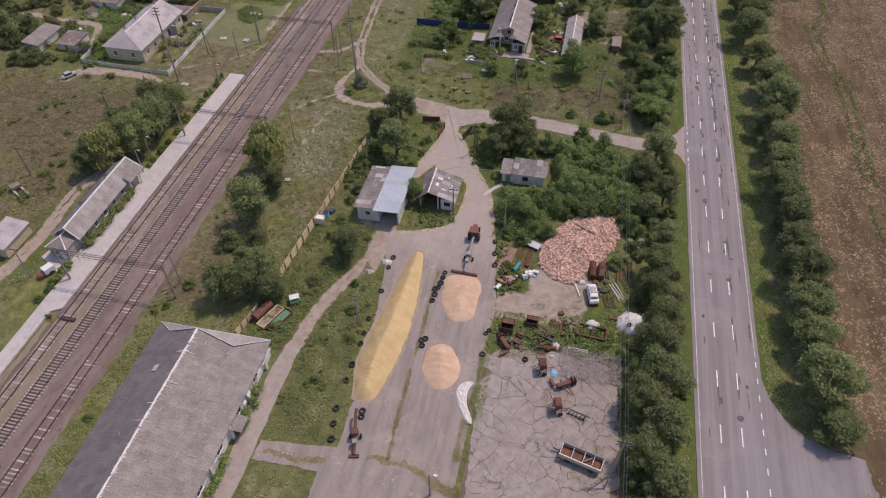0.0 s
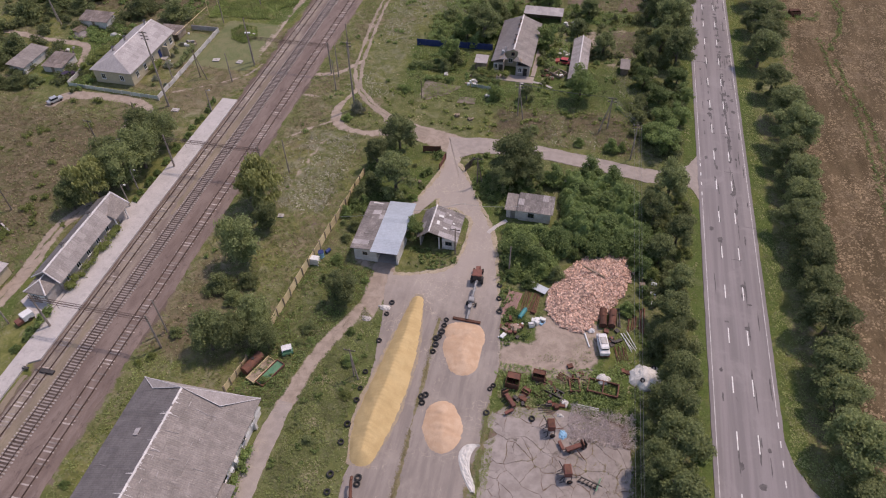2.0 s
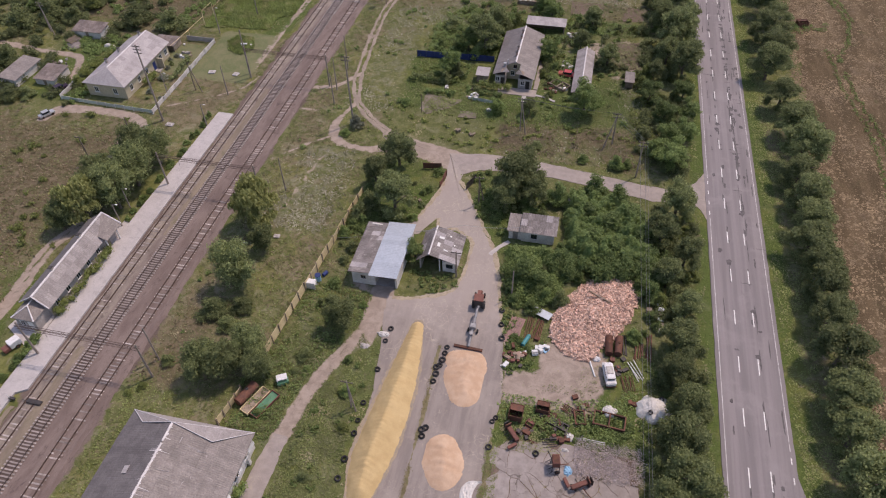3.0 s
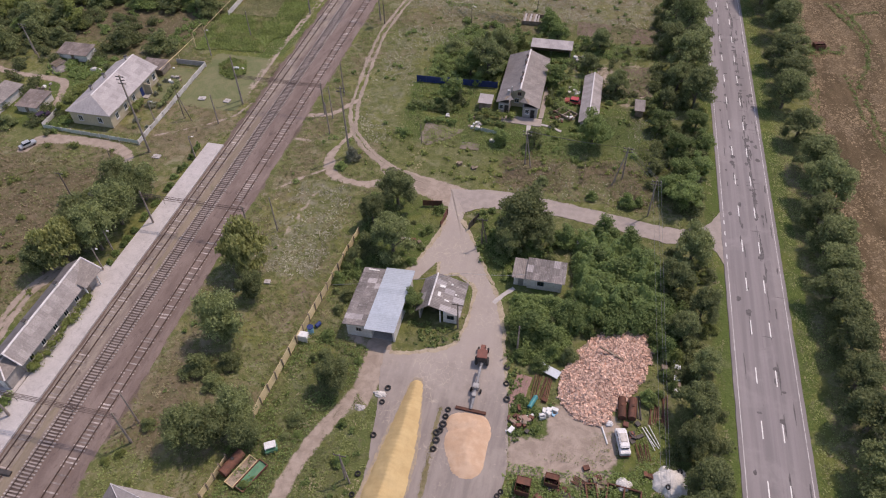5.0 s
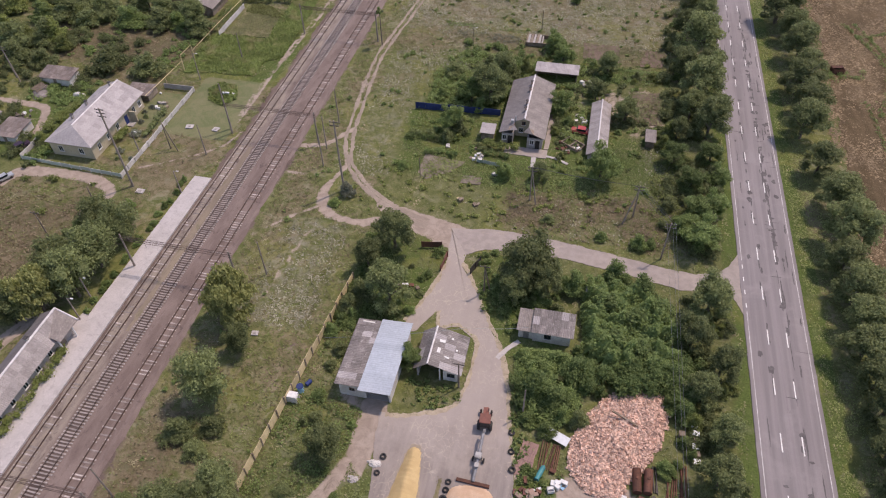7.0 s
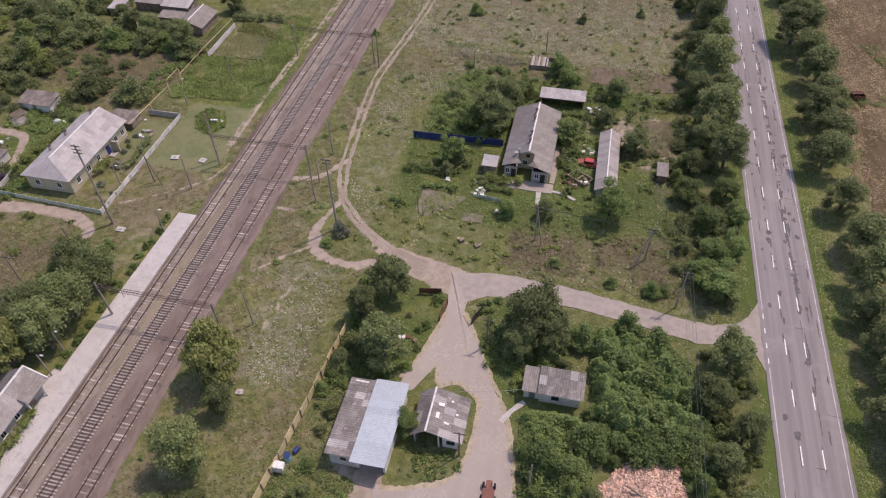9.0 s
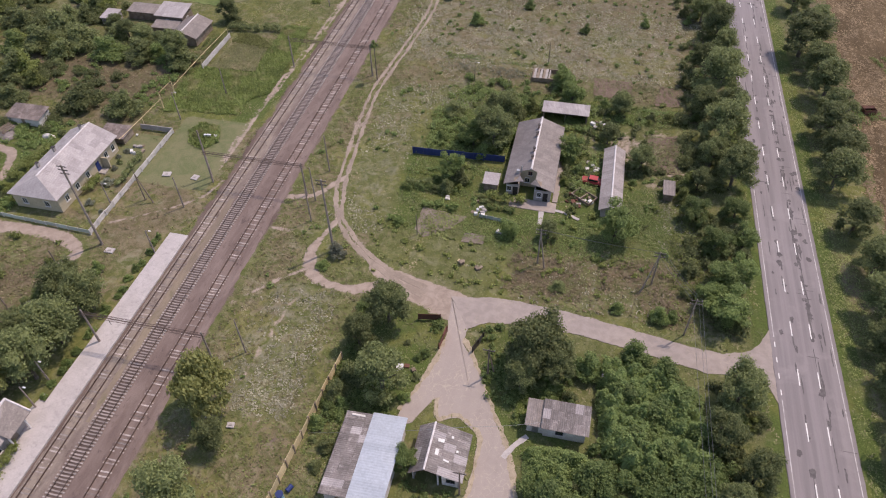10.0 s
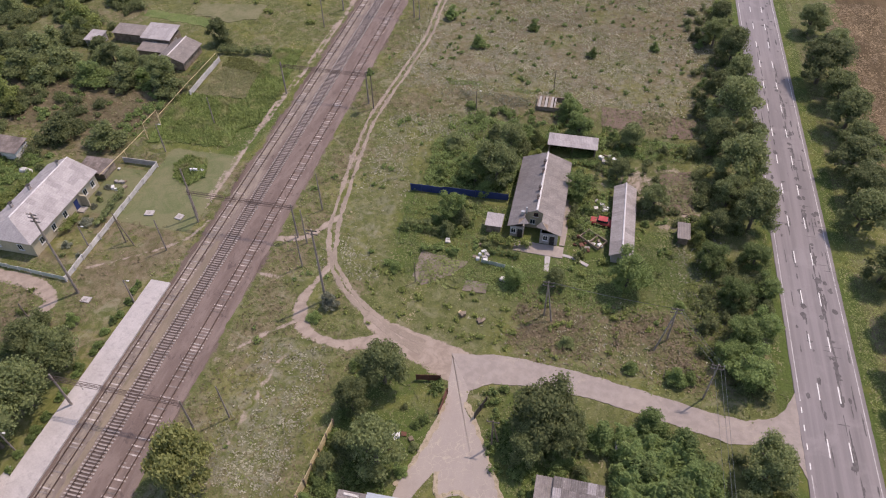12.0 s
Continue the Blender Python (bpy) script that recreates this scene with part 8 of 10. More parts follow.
# stripped trailer at the south end
tr = thing("stripped_trailer", pose(7.4, 47.6, 0.0, 0, 0, -14), "stripped cream trailer body full of scrap", "trailer")
part("floor", boxed(-2.9, 2.9, -0.95, 0.95, 0.6, 0.7), M_RUST, tr)
for y in (-1.0, 0.95):
    part("side", boxed(-2.9, 2.9, y, y + 0.06, 0.7, 1.5), M_CREAM if y < 0 else M_GREYWALL, tr)
for x in (-2.9, -1.3, 0.3, 1.6, 2.84):
    part("bulkhead", boxed(x, x + 0.06, -0.94, 0.94, 0.7, 1.45), M_WHITEPAINT, tr)
part("top_rail", boxed(-2.9, 2.9, -1.03, -0.9, 1.5, 1.58), M_FRAMEWHITE, tr)
part("loose_tube", tubed((0.5, -0.3, 0.9), (1.4, 0.5, 1.3), 0.12, n=8), M_STEEL, tr)
part("drawbar", boxed(-4.0, -2.9, -0.1, 0.1, 0.5, 0.62), M_DARKSTEEL, tr)
for x in (-1.7, 1.7):
    for y in (-0.95, 0.95):
        wheel(tr, x, y, 0.4, 0.4, 0.2, "y")

# small things elsewhere
for x, y, w, d, lab in ((-91.4, 124.2, 1.7, 1.2, "pale concrete hatch slab in grass"), (-91.9, 146.2, 1.7, 1.3, "low concrete slab on the lawn"), (-85.7, 146.4, 1.4, 1.4, "square concrete well cover on the lawn"), (-54.5, 96.0, 1.1, 0.9, "small concrete cover in dry grass")):
    hb = thing("well_cover", pose(x, y, 0, 0, 0, rr.uniform(-10, 10)), lab, "well cover")
    part("slab", boxed(-w / 2, w / 2, -d / 2, d / 2, 0, 0.22, bevel=0.03), M_PLATFORM, hb)
    part("lid", boxed(-w / 5, w / 5, -d / 5, d / 5, 0.22, 0.3, bevel=0.02), M_GREYWALL, hb)
cs = thing("cellar_entrance", pose(-105.0, 81.8, 0, 0, 0, -28), "small concrete cellar entrance with sloping side walls", "cellar")
part("side_wall", boxed(-2.0, 2.2, -0.9, -0.6, 0, 0.5), M_PLATFORM, cs)
part("side_wall", boxed(-2.0, 2.2, 0.6, 0.9, 0, 0.5), M_PLATFORM, cs)
part("head", boxed(-2.6, -1.0, -1.0, 1.0, 0.5, 1.1, bevel=0.05), M_SAND, cs)
ohs = thing("outhouse", pose(-2.1, 115.0, 0), "small outhouse with pale roof in the thicket", "outhouse")
part("body", boxed(-0.6, 0.6, -0.6, 0.6, 0, 2.0), M_TIMBER, ohs)
part("roof", boxed(-0.75, 0.75, -0.75, 0.75, 2.0, 2.08), M_SLATE_PALE, ohs)
part("door", boxed(-0.4, 0.4, -0.64, -0.602, 0.1, 1.85), M_FRAMEWHITE, ohs)
wt = thing("signal_winch", pose(-80.2, 55.0, 0.3), "white-handled point lever beside the platform", "point lever")
part("stand", boxed(-0.5, 0.5, -0.2, 0.2, 0, 0.25), M_DARKSTEEL, wt)
part("lever", tubed((-0.3, 0, 0.2), (-0.6, 0, 1.0), 0.05, n=6), M_FRAMEWHITE, wt)
pm_ = thing("point_motor", pose(-76.6, 55.2, 0.1), "black point machine across the siding track", "point machine")
part("casing", boxed(-1.2, 1.2, -0.35, 0.35, 0.05, 0.35, bevel=0.05), M_DARKSTEEL, pm_)
part("rod", boxed(-2.2, -1.2, -0.06, 0.06, 0.1, 0.16), M_DARKSTEEL, pm_)
hp = thing("handcart", pose(-86.6, 63.2, 0, 0, 0, -25), "pale boxy cart with pink panel beside the station", "cart")
part("box", boxed(-0.7, 0.7, 0.0, 1.8, 0.4, 1.5, bevel=0.04), M_WHITEPAINT, hp)
part("panel", boxed(-0.6, 0.6, -1.1, -0.02, 0.3, 0.9, bevel=0.04), M_REDRUST, hp)
for x in (-0.7, 0.7):
    wheel(hp, x, 0.9, 0.35, 0.35, 0.2)
bb = thing("blue_barrel", pose(-43.2, 87.3, 0), "blue barrel and pale frame at the yellow fence", "barrel")
part("shell", tubed((0, 0, 0), (0, 0, 1.3), 0.5, n=14), M_SKYBLUE, bb)
part("lid", tubed((0, 0, 1.3), (0, 0, 1.42), 0.54, n=14), M_BLUEFENCE, bb)
part("drum", tubed((0.5, 1.0, 0.35), (0.9, 1.9, 0.35), 0.35, n=12), M_BLUEFENCE, bb)
for y in (-2.2, -1.2):
    part("rack", boxed(-1.4, 0.2, y, y + 0.08, 0, 1.5), M_FRAMEWHITE, bb)
for z in (0.5, 1.0, 1.45):
    part("rack_bar", boxed(-1.4, 0.2, -2.1, -1.2, z, z + 0.06), M_FRAMEWHITE, bb)


def clutter(name, x, y, n, spread, mats, label, seed):
    """A loose pile of household boxes, boards and cloths."""
    ob = thing(name, pose(x, y, 0), label, "junk pile", "junk piles")
    q = random.Random(seed)
    for i in range(n):
        w, d, h = q.uniform(0.3, 1.1), q.uniform(0.3, 0.8), q.uniform(0.15, 0.7)
        o = part(q.choice(("box", "board", "bucket")), boxed(-w / 2, w / 2, -d / 2, d / 2, 0, h, bevel=0.03), q.choice(mats), ob)
        o.matrix_basis = pose(q.gauss(0, spread), q.gauss(0, spread * 0.8), 0, 0, q.uniform(-6, 6), q.uniform(0, 180))
    return ob


clutter("junk_pile", -7.4, 78.8, 16, 1.0, (M_RUST, M_REDRUST, M_FRAMEWHITE, M_TIMBER, M_BRICKWALL), "pile of broken orange and white household scrap", 1)
clutter("junk_pile", -3.6, 81.4, 8, 0.7, (M_RUST, M_DARKSTEEL, M_SKYBLUE, M_FRAMEWHITE), "small pile of coloured scrap beside the rubble", 2)
clutter("junk_pile", -9.6, 155.4, 12, 1.1, (M_TIMBER, M_GREYWALL, M_FRAMEWHITE, M_RUST), "garden junk of boards and boxes near the long shed", 3)
clutter("junk_pile", -7.2, 165.2, 8, 0.8, (M_FRAMEWHITE, M_CLOTH, M_GREYWALL), "white boxes and buckets beside the long shed", 4)
clutter("junk_pile", -27.8, 148.4, 10, 1.1, (M_FRAMEWHITE, M_TIMBER, M_GREYWALL, M_REDRUST), "boxes and boards in the front garden", 5)
frame_scrap(pose(-8.6, 156.2, 0.1, 0, 0, -35), 4.4, 2.6, M_TIMBER, "weathered timber frame lying in the garden", 1, 0.6)
clutter("junk_pile", -7.4, 180.6, 8, 0.9, (M_FRAMEWHITE, M_TIMBER, M_PLATFORM), "pale boards behind the garden", 6)
clutter("junk_pile", -34.2, 150.8, 3, 0.6, (M_CLOTH,), "white cloths on a line in the garden", 7)
clutter("junk_pile", -23.2, 143.6, 3, 0.4, (M_CLOTH, M_GREYWALL), "pale cloths on grass", 8)
clutter("junk_pile", -28.6, 134.6, 3, 0.35, (M_YELLOWFENCE, M_TIMBER), "small straw heap on rough grass", 9)
clutter("junk_pile", -25.4, 133.9, 3, 0.35, (M_YELLOWFENCE, M_TIMBER), "small straw heap on rough grass", 10)
clutter("junk_pile", -33.2, 110.8, 6, 0.7, (M_RUST, M_TIMBER, M_FRAMEWHITE), "boards and scrap under the trees", 11)
clutter("junk_pile", 0.2, 92.8, 6, 0.6, (M_FRAMEWHITE, M_DARKSTEEL, M_TIMBER), "white scrap beside the rubble heap", 12)
clutter("junk_pile", -101.8, 152.8, 8, 1.0, (M_TIMBER, M_FRAMEWHITE, M_GREYWALL), "pile of firewood and boards behind the house", 13)
clutter("junk_pile", -131.6, 142.6, 12, 1.3, (M_FRAMEWHITE, M_TIMBER, M_SLATE_BROWN, M_GREYWALL), "white boards and junk between two old sheds", 22)
clutter("junk_pile", -107.6, 155.4, 10, 1.2, (M_FRAMEWHITE, M_TIMBER, M_SLATE_PALE), "fallen pale sheets and boards at the woodshed", 23)
clutter("junk_pile", -88.4, 159.6, 3, 0.5, (M_FRAMEWHITE,), "white boxes in a small crop plot", 24)
tarp("tarpaulin", -123.8, 152.6, 3.0, 1.6, 0.7, M_CLOTH, "white sheet over a heap in the green yard", 9.0)
heap("rubble_heap", [(-135.0, 154.6, 1.4, 0.7), (-133.6, 152.4, 2.0, 0.9), (-132.6, 150.4, 1.5, 0.6)], M_SLATE_WORN, "collapsed shed, a heap of broken boards and slate", "rubble", seed=6)
bundle("scrap_boards", -133.8, 152.4, 9, 3.2, 2.6, -20, M_TIMBER, "old boards lying over a collapsed shed", 0.08, 0.9, seed=12)
pole(-143.4, 156.6, 8.4, M_POLECONC, 2, label="two-legged concrete power pole behind the old sheds", strut=(2.0, -1.4))
clutter("junk_pile", 8.6, 79.6, 10, 1.0, (M_RUST, M_DARKSTEEL, M_REDRUST), "rusty machine parts beside the van", 14)
clutter("junk_pile", 11.0, 73.2, 6, 0.5, (M_REDRUST, M_RUST), "red sheet scrap beside the white tarpaulin", 15)
clutter("junk_pile", -1.0, 69.0, 14, 1.1, (M_RUST, M_DARKSTEEL, M_RUST), "jumble of small rusty machine parts in weeds", 16)
clutter("junk_pile", 0.8, 66.4, 10, 0.9, (M_RUST, M_DARKSTEEL, M_REDRUST), "jumble of rusty parts beside the concrete", 17)
clutter("junk_pile", -4.4, 65.6, 8, 0.8, (M_RUST, M_DARKSTEEL), "rusty parts scattered beside a machine", 18)
clutter("junk_pile", 4.4, 71.6, 8, 0.8, (M_RUST, M_TIMBER), "rusty parts and boards in the grass", 19)
clutter("junk_pile", -8.0, 77.6, 10, 0.8, (M_REDRUST, M_RUST, M_FRAMEWHITE, M_DARKSTEEL, M_TIMBER), "small coloured scrap at the edge of the yard", 20)
bundle("scrap_bars", -0.6, 64.9, 6, 2.2, 1.4, 110, M_DARKSTEEL, "dark bent bars on the concrete", 0.05, seed=9)
bundle("scrap_bars", 9.8, 76.8, 7, 2.8, 1.6, 15, M_RUST, "rusty bars standing in weeds beside the van", 0.06, seed=10)
for line, lab in (([(-16.3, 152.8, 0.9), (-16.0, 147.0, 0.8)], "short pale concrete path to the porch"), ([(-15.4, 151.7, 0.7), (-12, 151.2, 0.6), (-9.0, 149.8, 0.6)], "narrow pale concrete path across the garden"), ([(-12.3, 103.4, 0.8), (-14.0, 101.4, 0.7), (-15.2, 99.4, 0.8)], "curved pale path to the cottage door")):
    ribbon("garden_path", line, 0.8, 0.05, M_PLATFORM, 0.1, 0.4, 0.06, "structure", lab, "path")


# ---- bushes and undergrowth ----
KEEP_OUT = [(-59, -40.5, 0, 55.2), (-37.8, -28.8, 87, 101), (-27.2, -19.6, 93.4, 100.6), (-13, -4, 103.6, 108), (-24, -14.5, 153, 174.5), (-5.8, -1.5, 151, 170.3), (-116.4, -105.2, 131, 152.2), (-88.6, -79, -20, 131), (-79.2, -65.2, -60, 320), (22.4, 33.4, -100, 400), (-19.8, -9.8, 180, 183.6), (-125, -109.4, 194.4, 208.2), (-8.8, 12.6, 35, 65)]


def free(x, y, pad=0.0):
    """Clear of walls, roads and tracks."""
    for x0, x1, y0, y1 in KEEP_OUT:
        if x0 - pad < x < x1 + pad and y0 - pad < y < y1 + pad:
            return False
    if (int(x * 2 // 1), int(y * 2 // 1)) in OCC:
        return False
    if zone(x, y)[2] > 0.55:
        return False
    for x0, x1, y0, y1, poly in BLOCKED:
        if x0 < x < x1 and y0 < y < y1 and inside(x, y, poly):
            return False
    return True


rb = random.Random(21)


def undergrowth(name, n, x0, x1, y0, y1, r0, r1, tall, material, label, seed):
    """Low shrubs that no one could count, as one mesh of leaf clumps."""
    q = np.random.default_rng(seed)
    lobes = []
    k = tries = 0
    while k < n and tries < n * 12:
        tries += 1
        x, y, r = q.uniform(x0, x1), q.uniform(y0, y1), q.uniform(r0, r1)
        if not free(x, y, r * 0.6) or wobble(x, y, 0.06, seed) < -0.25:
            continue
        for _ in range(4):
            s = r * q.uniform(0.4, 0.7)
            lobes.append((x + q.normal() * r * 0.4, y + q.normal() * r * 0.4, s * tall * q.uniform(0.4, 0.8), s, s, s * tall))
        k += 1
    v, f_ = leaf_faces(q, lobes, 24.0, 0.27)
    core_faces(v, f_, lobes, 0.55)
    return tagged(new(name, mesh_from(name, v, f_, material)), label, "shrubs", "", "stuff")


def scatter(n, x0, x1, y0, y1, kinds, r0, r1, tall, label, group):
    """Bushes of a kind over a stretch of the plan, clear of roads and walls."""
    k = tries = 0
    while k < n and tries < n * 12:
        tries += 1
        x, y = rb.uniform(x0, x1), rb.uniform(y0, y1)
        r = rb.uniform(r0, r1)
        if not free(x, y, r * 0.7):
            continue
        plant(rb.choice(kinds), x, y, r, r * tall * rb.uniform(0.8, 1.25), label, group)
        k += 1


scatter(21, 13.2, 20, 30, 122, ("bush", "bush", "green_bush", "olive_bush"), 1.0, 2.0, 1.7, "dark green bush below the roadside trees", "roadside bushes")
scatter(9, 18.5, 21.5, 60, 122, ("green_bush", "olive_bush"), 0.8, 1.4, 1.5, "leafy shrub on the road verge", "roadside bushes")
scatter(27, 9.5, 20, 124.5, 250, ("bush", "green_bush", "bush", "olive_bush"), 1.1, 2.3, 1.8, "dark green bush below the roadside trees", "roadside bushes")
scatter(24, -7, 14, 96, 121, ("thicket", "thicket", "green_bush"), 1.1, 2.0, 1.9, "bright green bush in a dense thicket", "thicket bushes")
scatter(7, -13, -7, 104, 121, ("bush", "green_bush"), 1.0, 2.0, 1.6, "bush under the large trees", "thicket bushes")
scatter(9, -12, -1, 88, 101, ("bush", "green_bush"), 0.9, 1.9, 1.7, "green bush beside the yard", "thicket bushes")
scatter(7, 9.5, 15, 84, 98, ("green_bush", "bush"), 0.9, 1.7, 1.5, "green bush around the beehives", "thicket bushes")
undergrowth("strip_weeds", 60, -44, -28.6, 44, 88, 0.2, 0.65, 0.9, M_LEAF_FRESH, "green weeds in the rough strip beside the yard", 49)
scatter(13, -44, -29.5, 52, 87, ("green_bush", "bush", "green_bush", "olive_bush"), 0.7, 1.7, 1.3, "green bush in the rough strip beside the yard", "bushes beside the yard")
scatter(10, -42.5, -38, 86, 108, ("green_bush", "bush"), 0.8, 1.6, 1.4, "green bush behind the garage", "bushes beside the yard")
scatter(6, -35, -28.5, 103, 119, ("green_bush", "bush"), 0.7, 1.4, 1.3, "green garden bush beside the lane", "garden bushes")
undergrowth("fork_greens", 90, -43, -28.5, 100, 122, 0.4, 1.1, 1.0, M_LEAF_FRESH, "leafy greens beside the lane", 58)
undergrowth("lane_greens", 80, -22, -7, 99, 122, 0.4, 1.1, 1.0, M_LEAF_FRESH, "leafy greens beside the lane", 59)
undergrowth("hut_weeds", 40, -28, -19.6, 88.4, 93.4, 0.3, 0.7, 0.8, M_LEAF_FRESH, "weeds before the hut", 51)
undergrowth("railway_shrubs", 60, -64, -44, 62, 240, 0.3, 0.8, 0.9, M_LEAF_FRESH, "small green shrubs in the railway grass", 41)
scatter(9, -65, -58, 10, 62, ("green_bush", "olive_bush"), 0.5, 1.0, 1.1, "low bush between railway and warehouse", "bushes beside the railway")
scatter(7, -42, -40.2, 18, 56, ("green_bush", "bush"), 0.6, 1.2, 1.4, "green bush against the warehouse wall", "bushes beside the yard")
undergrowth("dry_shrubs", 70, -150, -90, 60, 124, 0.5, 1.3, 0.8, M_LEAF_OLIVE, "olive shrubs in the dry weeds", 42)
scatter(21, -98, -84.5, 96, 124, ("bush", "bush", "green_bush", "grey_bush"), 1.0, 2.4, 1.9, "grey-green bush behind the platform", "bushes behind the platform")
undergrowth("plot_greens", 60, -140, -107, 168, 190, 0.5, 1.5, 0.8, M_LEAF_FRESH, "fresh green shrubs in the dry plots", 54)
undergrowth("yard_greens", 110, -136, -116.6, 126, 158, 0.4, 1.2, 0.9, M_LEAF_FRESH, "lush greens round the old sheds", 55)
undergrowth("plot_shrubs", 190, -178, -137, 158, 245, 0.9, 2.6, 0.95, M_LEAF, "dark shrubs in the overgrown plots", 43)
undergrowth("plot_shrubs", 60, -137, -112, 186, 199, 0.8, 2.0, 0.9, M_LEAF, "dark shrubs before the far farmstead", 62)
undergrowth("plot_shrubs", 30, -137, -84, 222, 260, 0.6, 1.6, 0.9, M_LEAF_OLIVE, "olive shrubs beyond the far farmstead", 63)
undergrowth("pale_leaves", 120, -101.4, -91.6, 192.6, 203, 0.4, 0.9, 0.6, M_LEAF_WILLOW, "pale green leafy crop beside the slab wall", 64)
scatter(24, -175, -138, 160, 240, ("bush", "bush", "green_bush", "olive_bush"), 0.9, 3.0, 1.5, "dark bush in the overgrown plots", "bushes in the overgrown plots")
undergrowth("shed_shrubs", 170, -178, -119, 126, 178, 0.8, 2.2, 0.9, M_LEAF, "dark shrubs among the old sheds", 44)
scatter(10, -104.5, -98.4, 130, 152, ("bush", "green_bush", "grey_bush"), 0.6, 1.4, 1.3, "garden shrub in front of the cream house", "garden bushes")
scatter(7, -121, -116.5, 132, 156, ("olive_bush", "green_bush"), 1.0, 2.0, 1.4, "yellow-green shrub behind the cream house", "garden bushes")
undergrowth("garden_leaves", 50, -44, 10, 138, 192, 0.3, 1.0, 0.9, M_LEAF_OLIVE, "yellow-green garden plants round the farmhouse", 53)
undergrowth("garden_greens", 110, -44, 10, 138, 192, 0.3, 1.1, 0.9, M_LEAF_FRESH, "leafy garden plants round the farmhouse", 50)
scatter(20, -40, 9, 150, 190, ("green_bush", "bush", "olive_bush", "green_bush"), 0.6, 1.5, 1.4, "green garden bush round the farmhouse", "garden bushes")
scatter(8, -40, -24, 147, 157, ("green_bush", "bush"), 0.7, 1.5, 1.1, "leafy vegetable row in the garden", "garden bushes")
scatter(12, -33, -20, 163, 182, ("green_bush", "bush", "olive_bush"), 1.2, 2.4, 1.7, "dense green shrub behind the farmhouse", "garden bushes")
undergrowth("meadow_shrubs", 230, -50, 14, 188, 265, 0.3, 0.8, 1.0, M_LEAF_FRESH, "small shrubs in the rough meadow", 45)
undergrowth("rough_shrubs", 90, -50, 10, 128, 142, 0.3, 0.8, 0.8, M_LEAF_OLIVE, "low weedy shrubs north of the lane", 46)
undergrowth("belt_shrubs", 120, 9.6, 19.5, 128, 252, 0.9, 2.0, 1.3, M_LEAF, "dense shrubs under the roadside trees", 56)
undergrowth("belt_shrubs", 60, 13.5, 20, 36, 122, 0.9, 1.8, 1.3, M_LEAF, "dense shrubs under the roadside trees", 57)


def bramble(outline, lo, hi, per_m2, size, material, label, seed, name="bramble", open_ground=False):
    """Growth too dense to see into: leaves over an uneven canopy, thick to its ragged rim."""
    q = np.random.default_rng(seed)
    x0, x1, y0, y1 = min(p[0] for p in outline), max(p[0] for p in outline), min(p[1] for p in outline), max(p[1] for p in outline)
    ax, ay = np.array([p[0] for p in outline]), np.array([p[1] for p in outline])
    bx, by = np.roll(ax, -1), np.roll(ay, -1)

    def height(x, y):
        t = np.clip(((x - ax) * (bx - ax) + (y - ay) * (by - ay)) / ((bx - ax) ** 2 + (by - ay) ** 2), 0, 1)
        rim = float(np.min(np.hypot(ax + t * (bx - ax) - x, ay + t * (by - ay) - y)))
        bumps = wobble(x, y, 0.3, seed) + 0.8 * wobble(x, y, 0.75, seed + 1) + 0.45 * wobble(x, y, 1.7, seed + 2)
        return (lo + (hi - lo) * max(0.05, 0.5 + 0.85 * bumps)) * min(1.0, 0.25 + rim / 1.8)
    verts, faces = [], []
    n = int((x1 - x0) * (y1 - y0) * per_m2)
    for _ in range(n):
        x, y = q.uniform(x0, x1), q.uniform(y0, y1)
        if not inside(x + 0.8 * wobble(x, y, 0.6, 2), y + 0.8 * wobble(x, y, 0.6, 3), outline):
            continue
        if open_ground and wobble(x, y, 0.16, seed + 5) + 0.5 * wobble(x, y, 0.5, seed + 6) + 0.2 * q.normal() < -0.1:
            continue
        z = max(0.1, height(x, y) - abs(q.normal()) * 0.35)
        a, s, e = q.uniform(0, 6.28), size * q.uniform(0.5, 1.4), q.uniform(-0.5, 0.7)
        u, v = np.array([math.cos(a), math.sin(a), e]), np.array([-math.sin(a), math.cos(a), q.uniform(-0.5, 0.5)])
        c = np.array([x, y, z])
        i = len(verts)
        verts += [c - u * s * 0.5, c + v * s * 0.6, c + u * s * 0.5]
        faces.append((i, i + 1, i + 2))
    k = 0.7
    idx = {}
    for j in range(int((y1 - y0) / k) + 1):
        for i in range(int((x1 - x0) / k) + 1):
            x, y = x0 + i * k, y0 + j * k
            if inside(x, y, outline) and not open_ground:
                idx[i, j] = len(verts)
                verts.append((x, y, max(0.0, height(x, y) - 0.75)))
    for i, j in idx:
        f = [idx.get(c) for c in ((i, j), (i + 1, j), (i + 1, j + 1), (i, j + 1))]
        if None not in f:
            faces.append(tuple(f))
    return tagged(new(name, mesh_from(name, verts, faces, material)), label, "shrubs", "", "stuff")


bramble([(-3.0, 119), (6, 117.6), (12.6, 113), (13.4, 97.4), (9.6, 99.0), (3, 99.4), (-2, 102.6), (-3.4, 110)], 1.6, 4.4, 75, 0.3, M_LEAF_THICKET, "bright green bramble and young growth filling the thicket", 3)
bramble([(-12.4, 101.6), (-8.0, 102.4), (-3.6, 102.0), (-1.5, 97.4), (-2.0, 91.5), (-5.0, 88.6), (-9.6, 89.4), (-11.6, 95)], 0.8, 2.6, 55, 0.28, M_LEAF_FRESH, "rough green weeds and saplings beside the yard", 4)
STRIP = [(-37.0, 43), (-28.8, 43), (-28.6, 60), (-29.4, 74), (-31.6, 78), (-34.0, 71.5), (-36.0, 65), (-37.0, 58)]
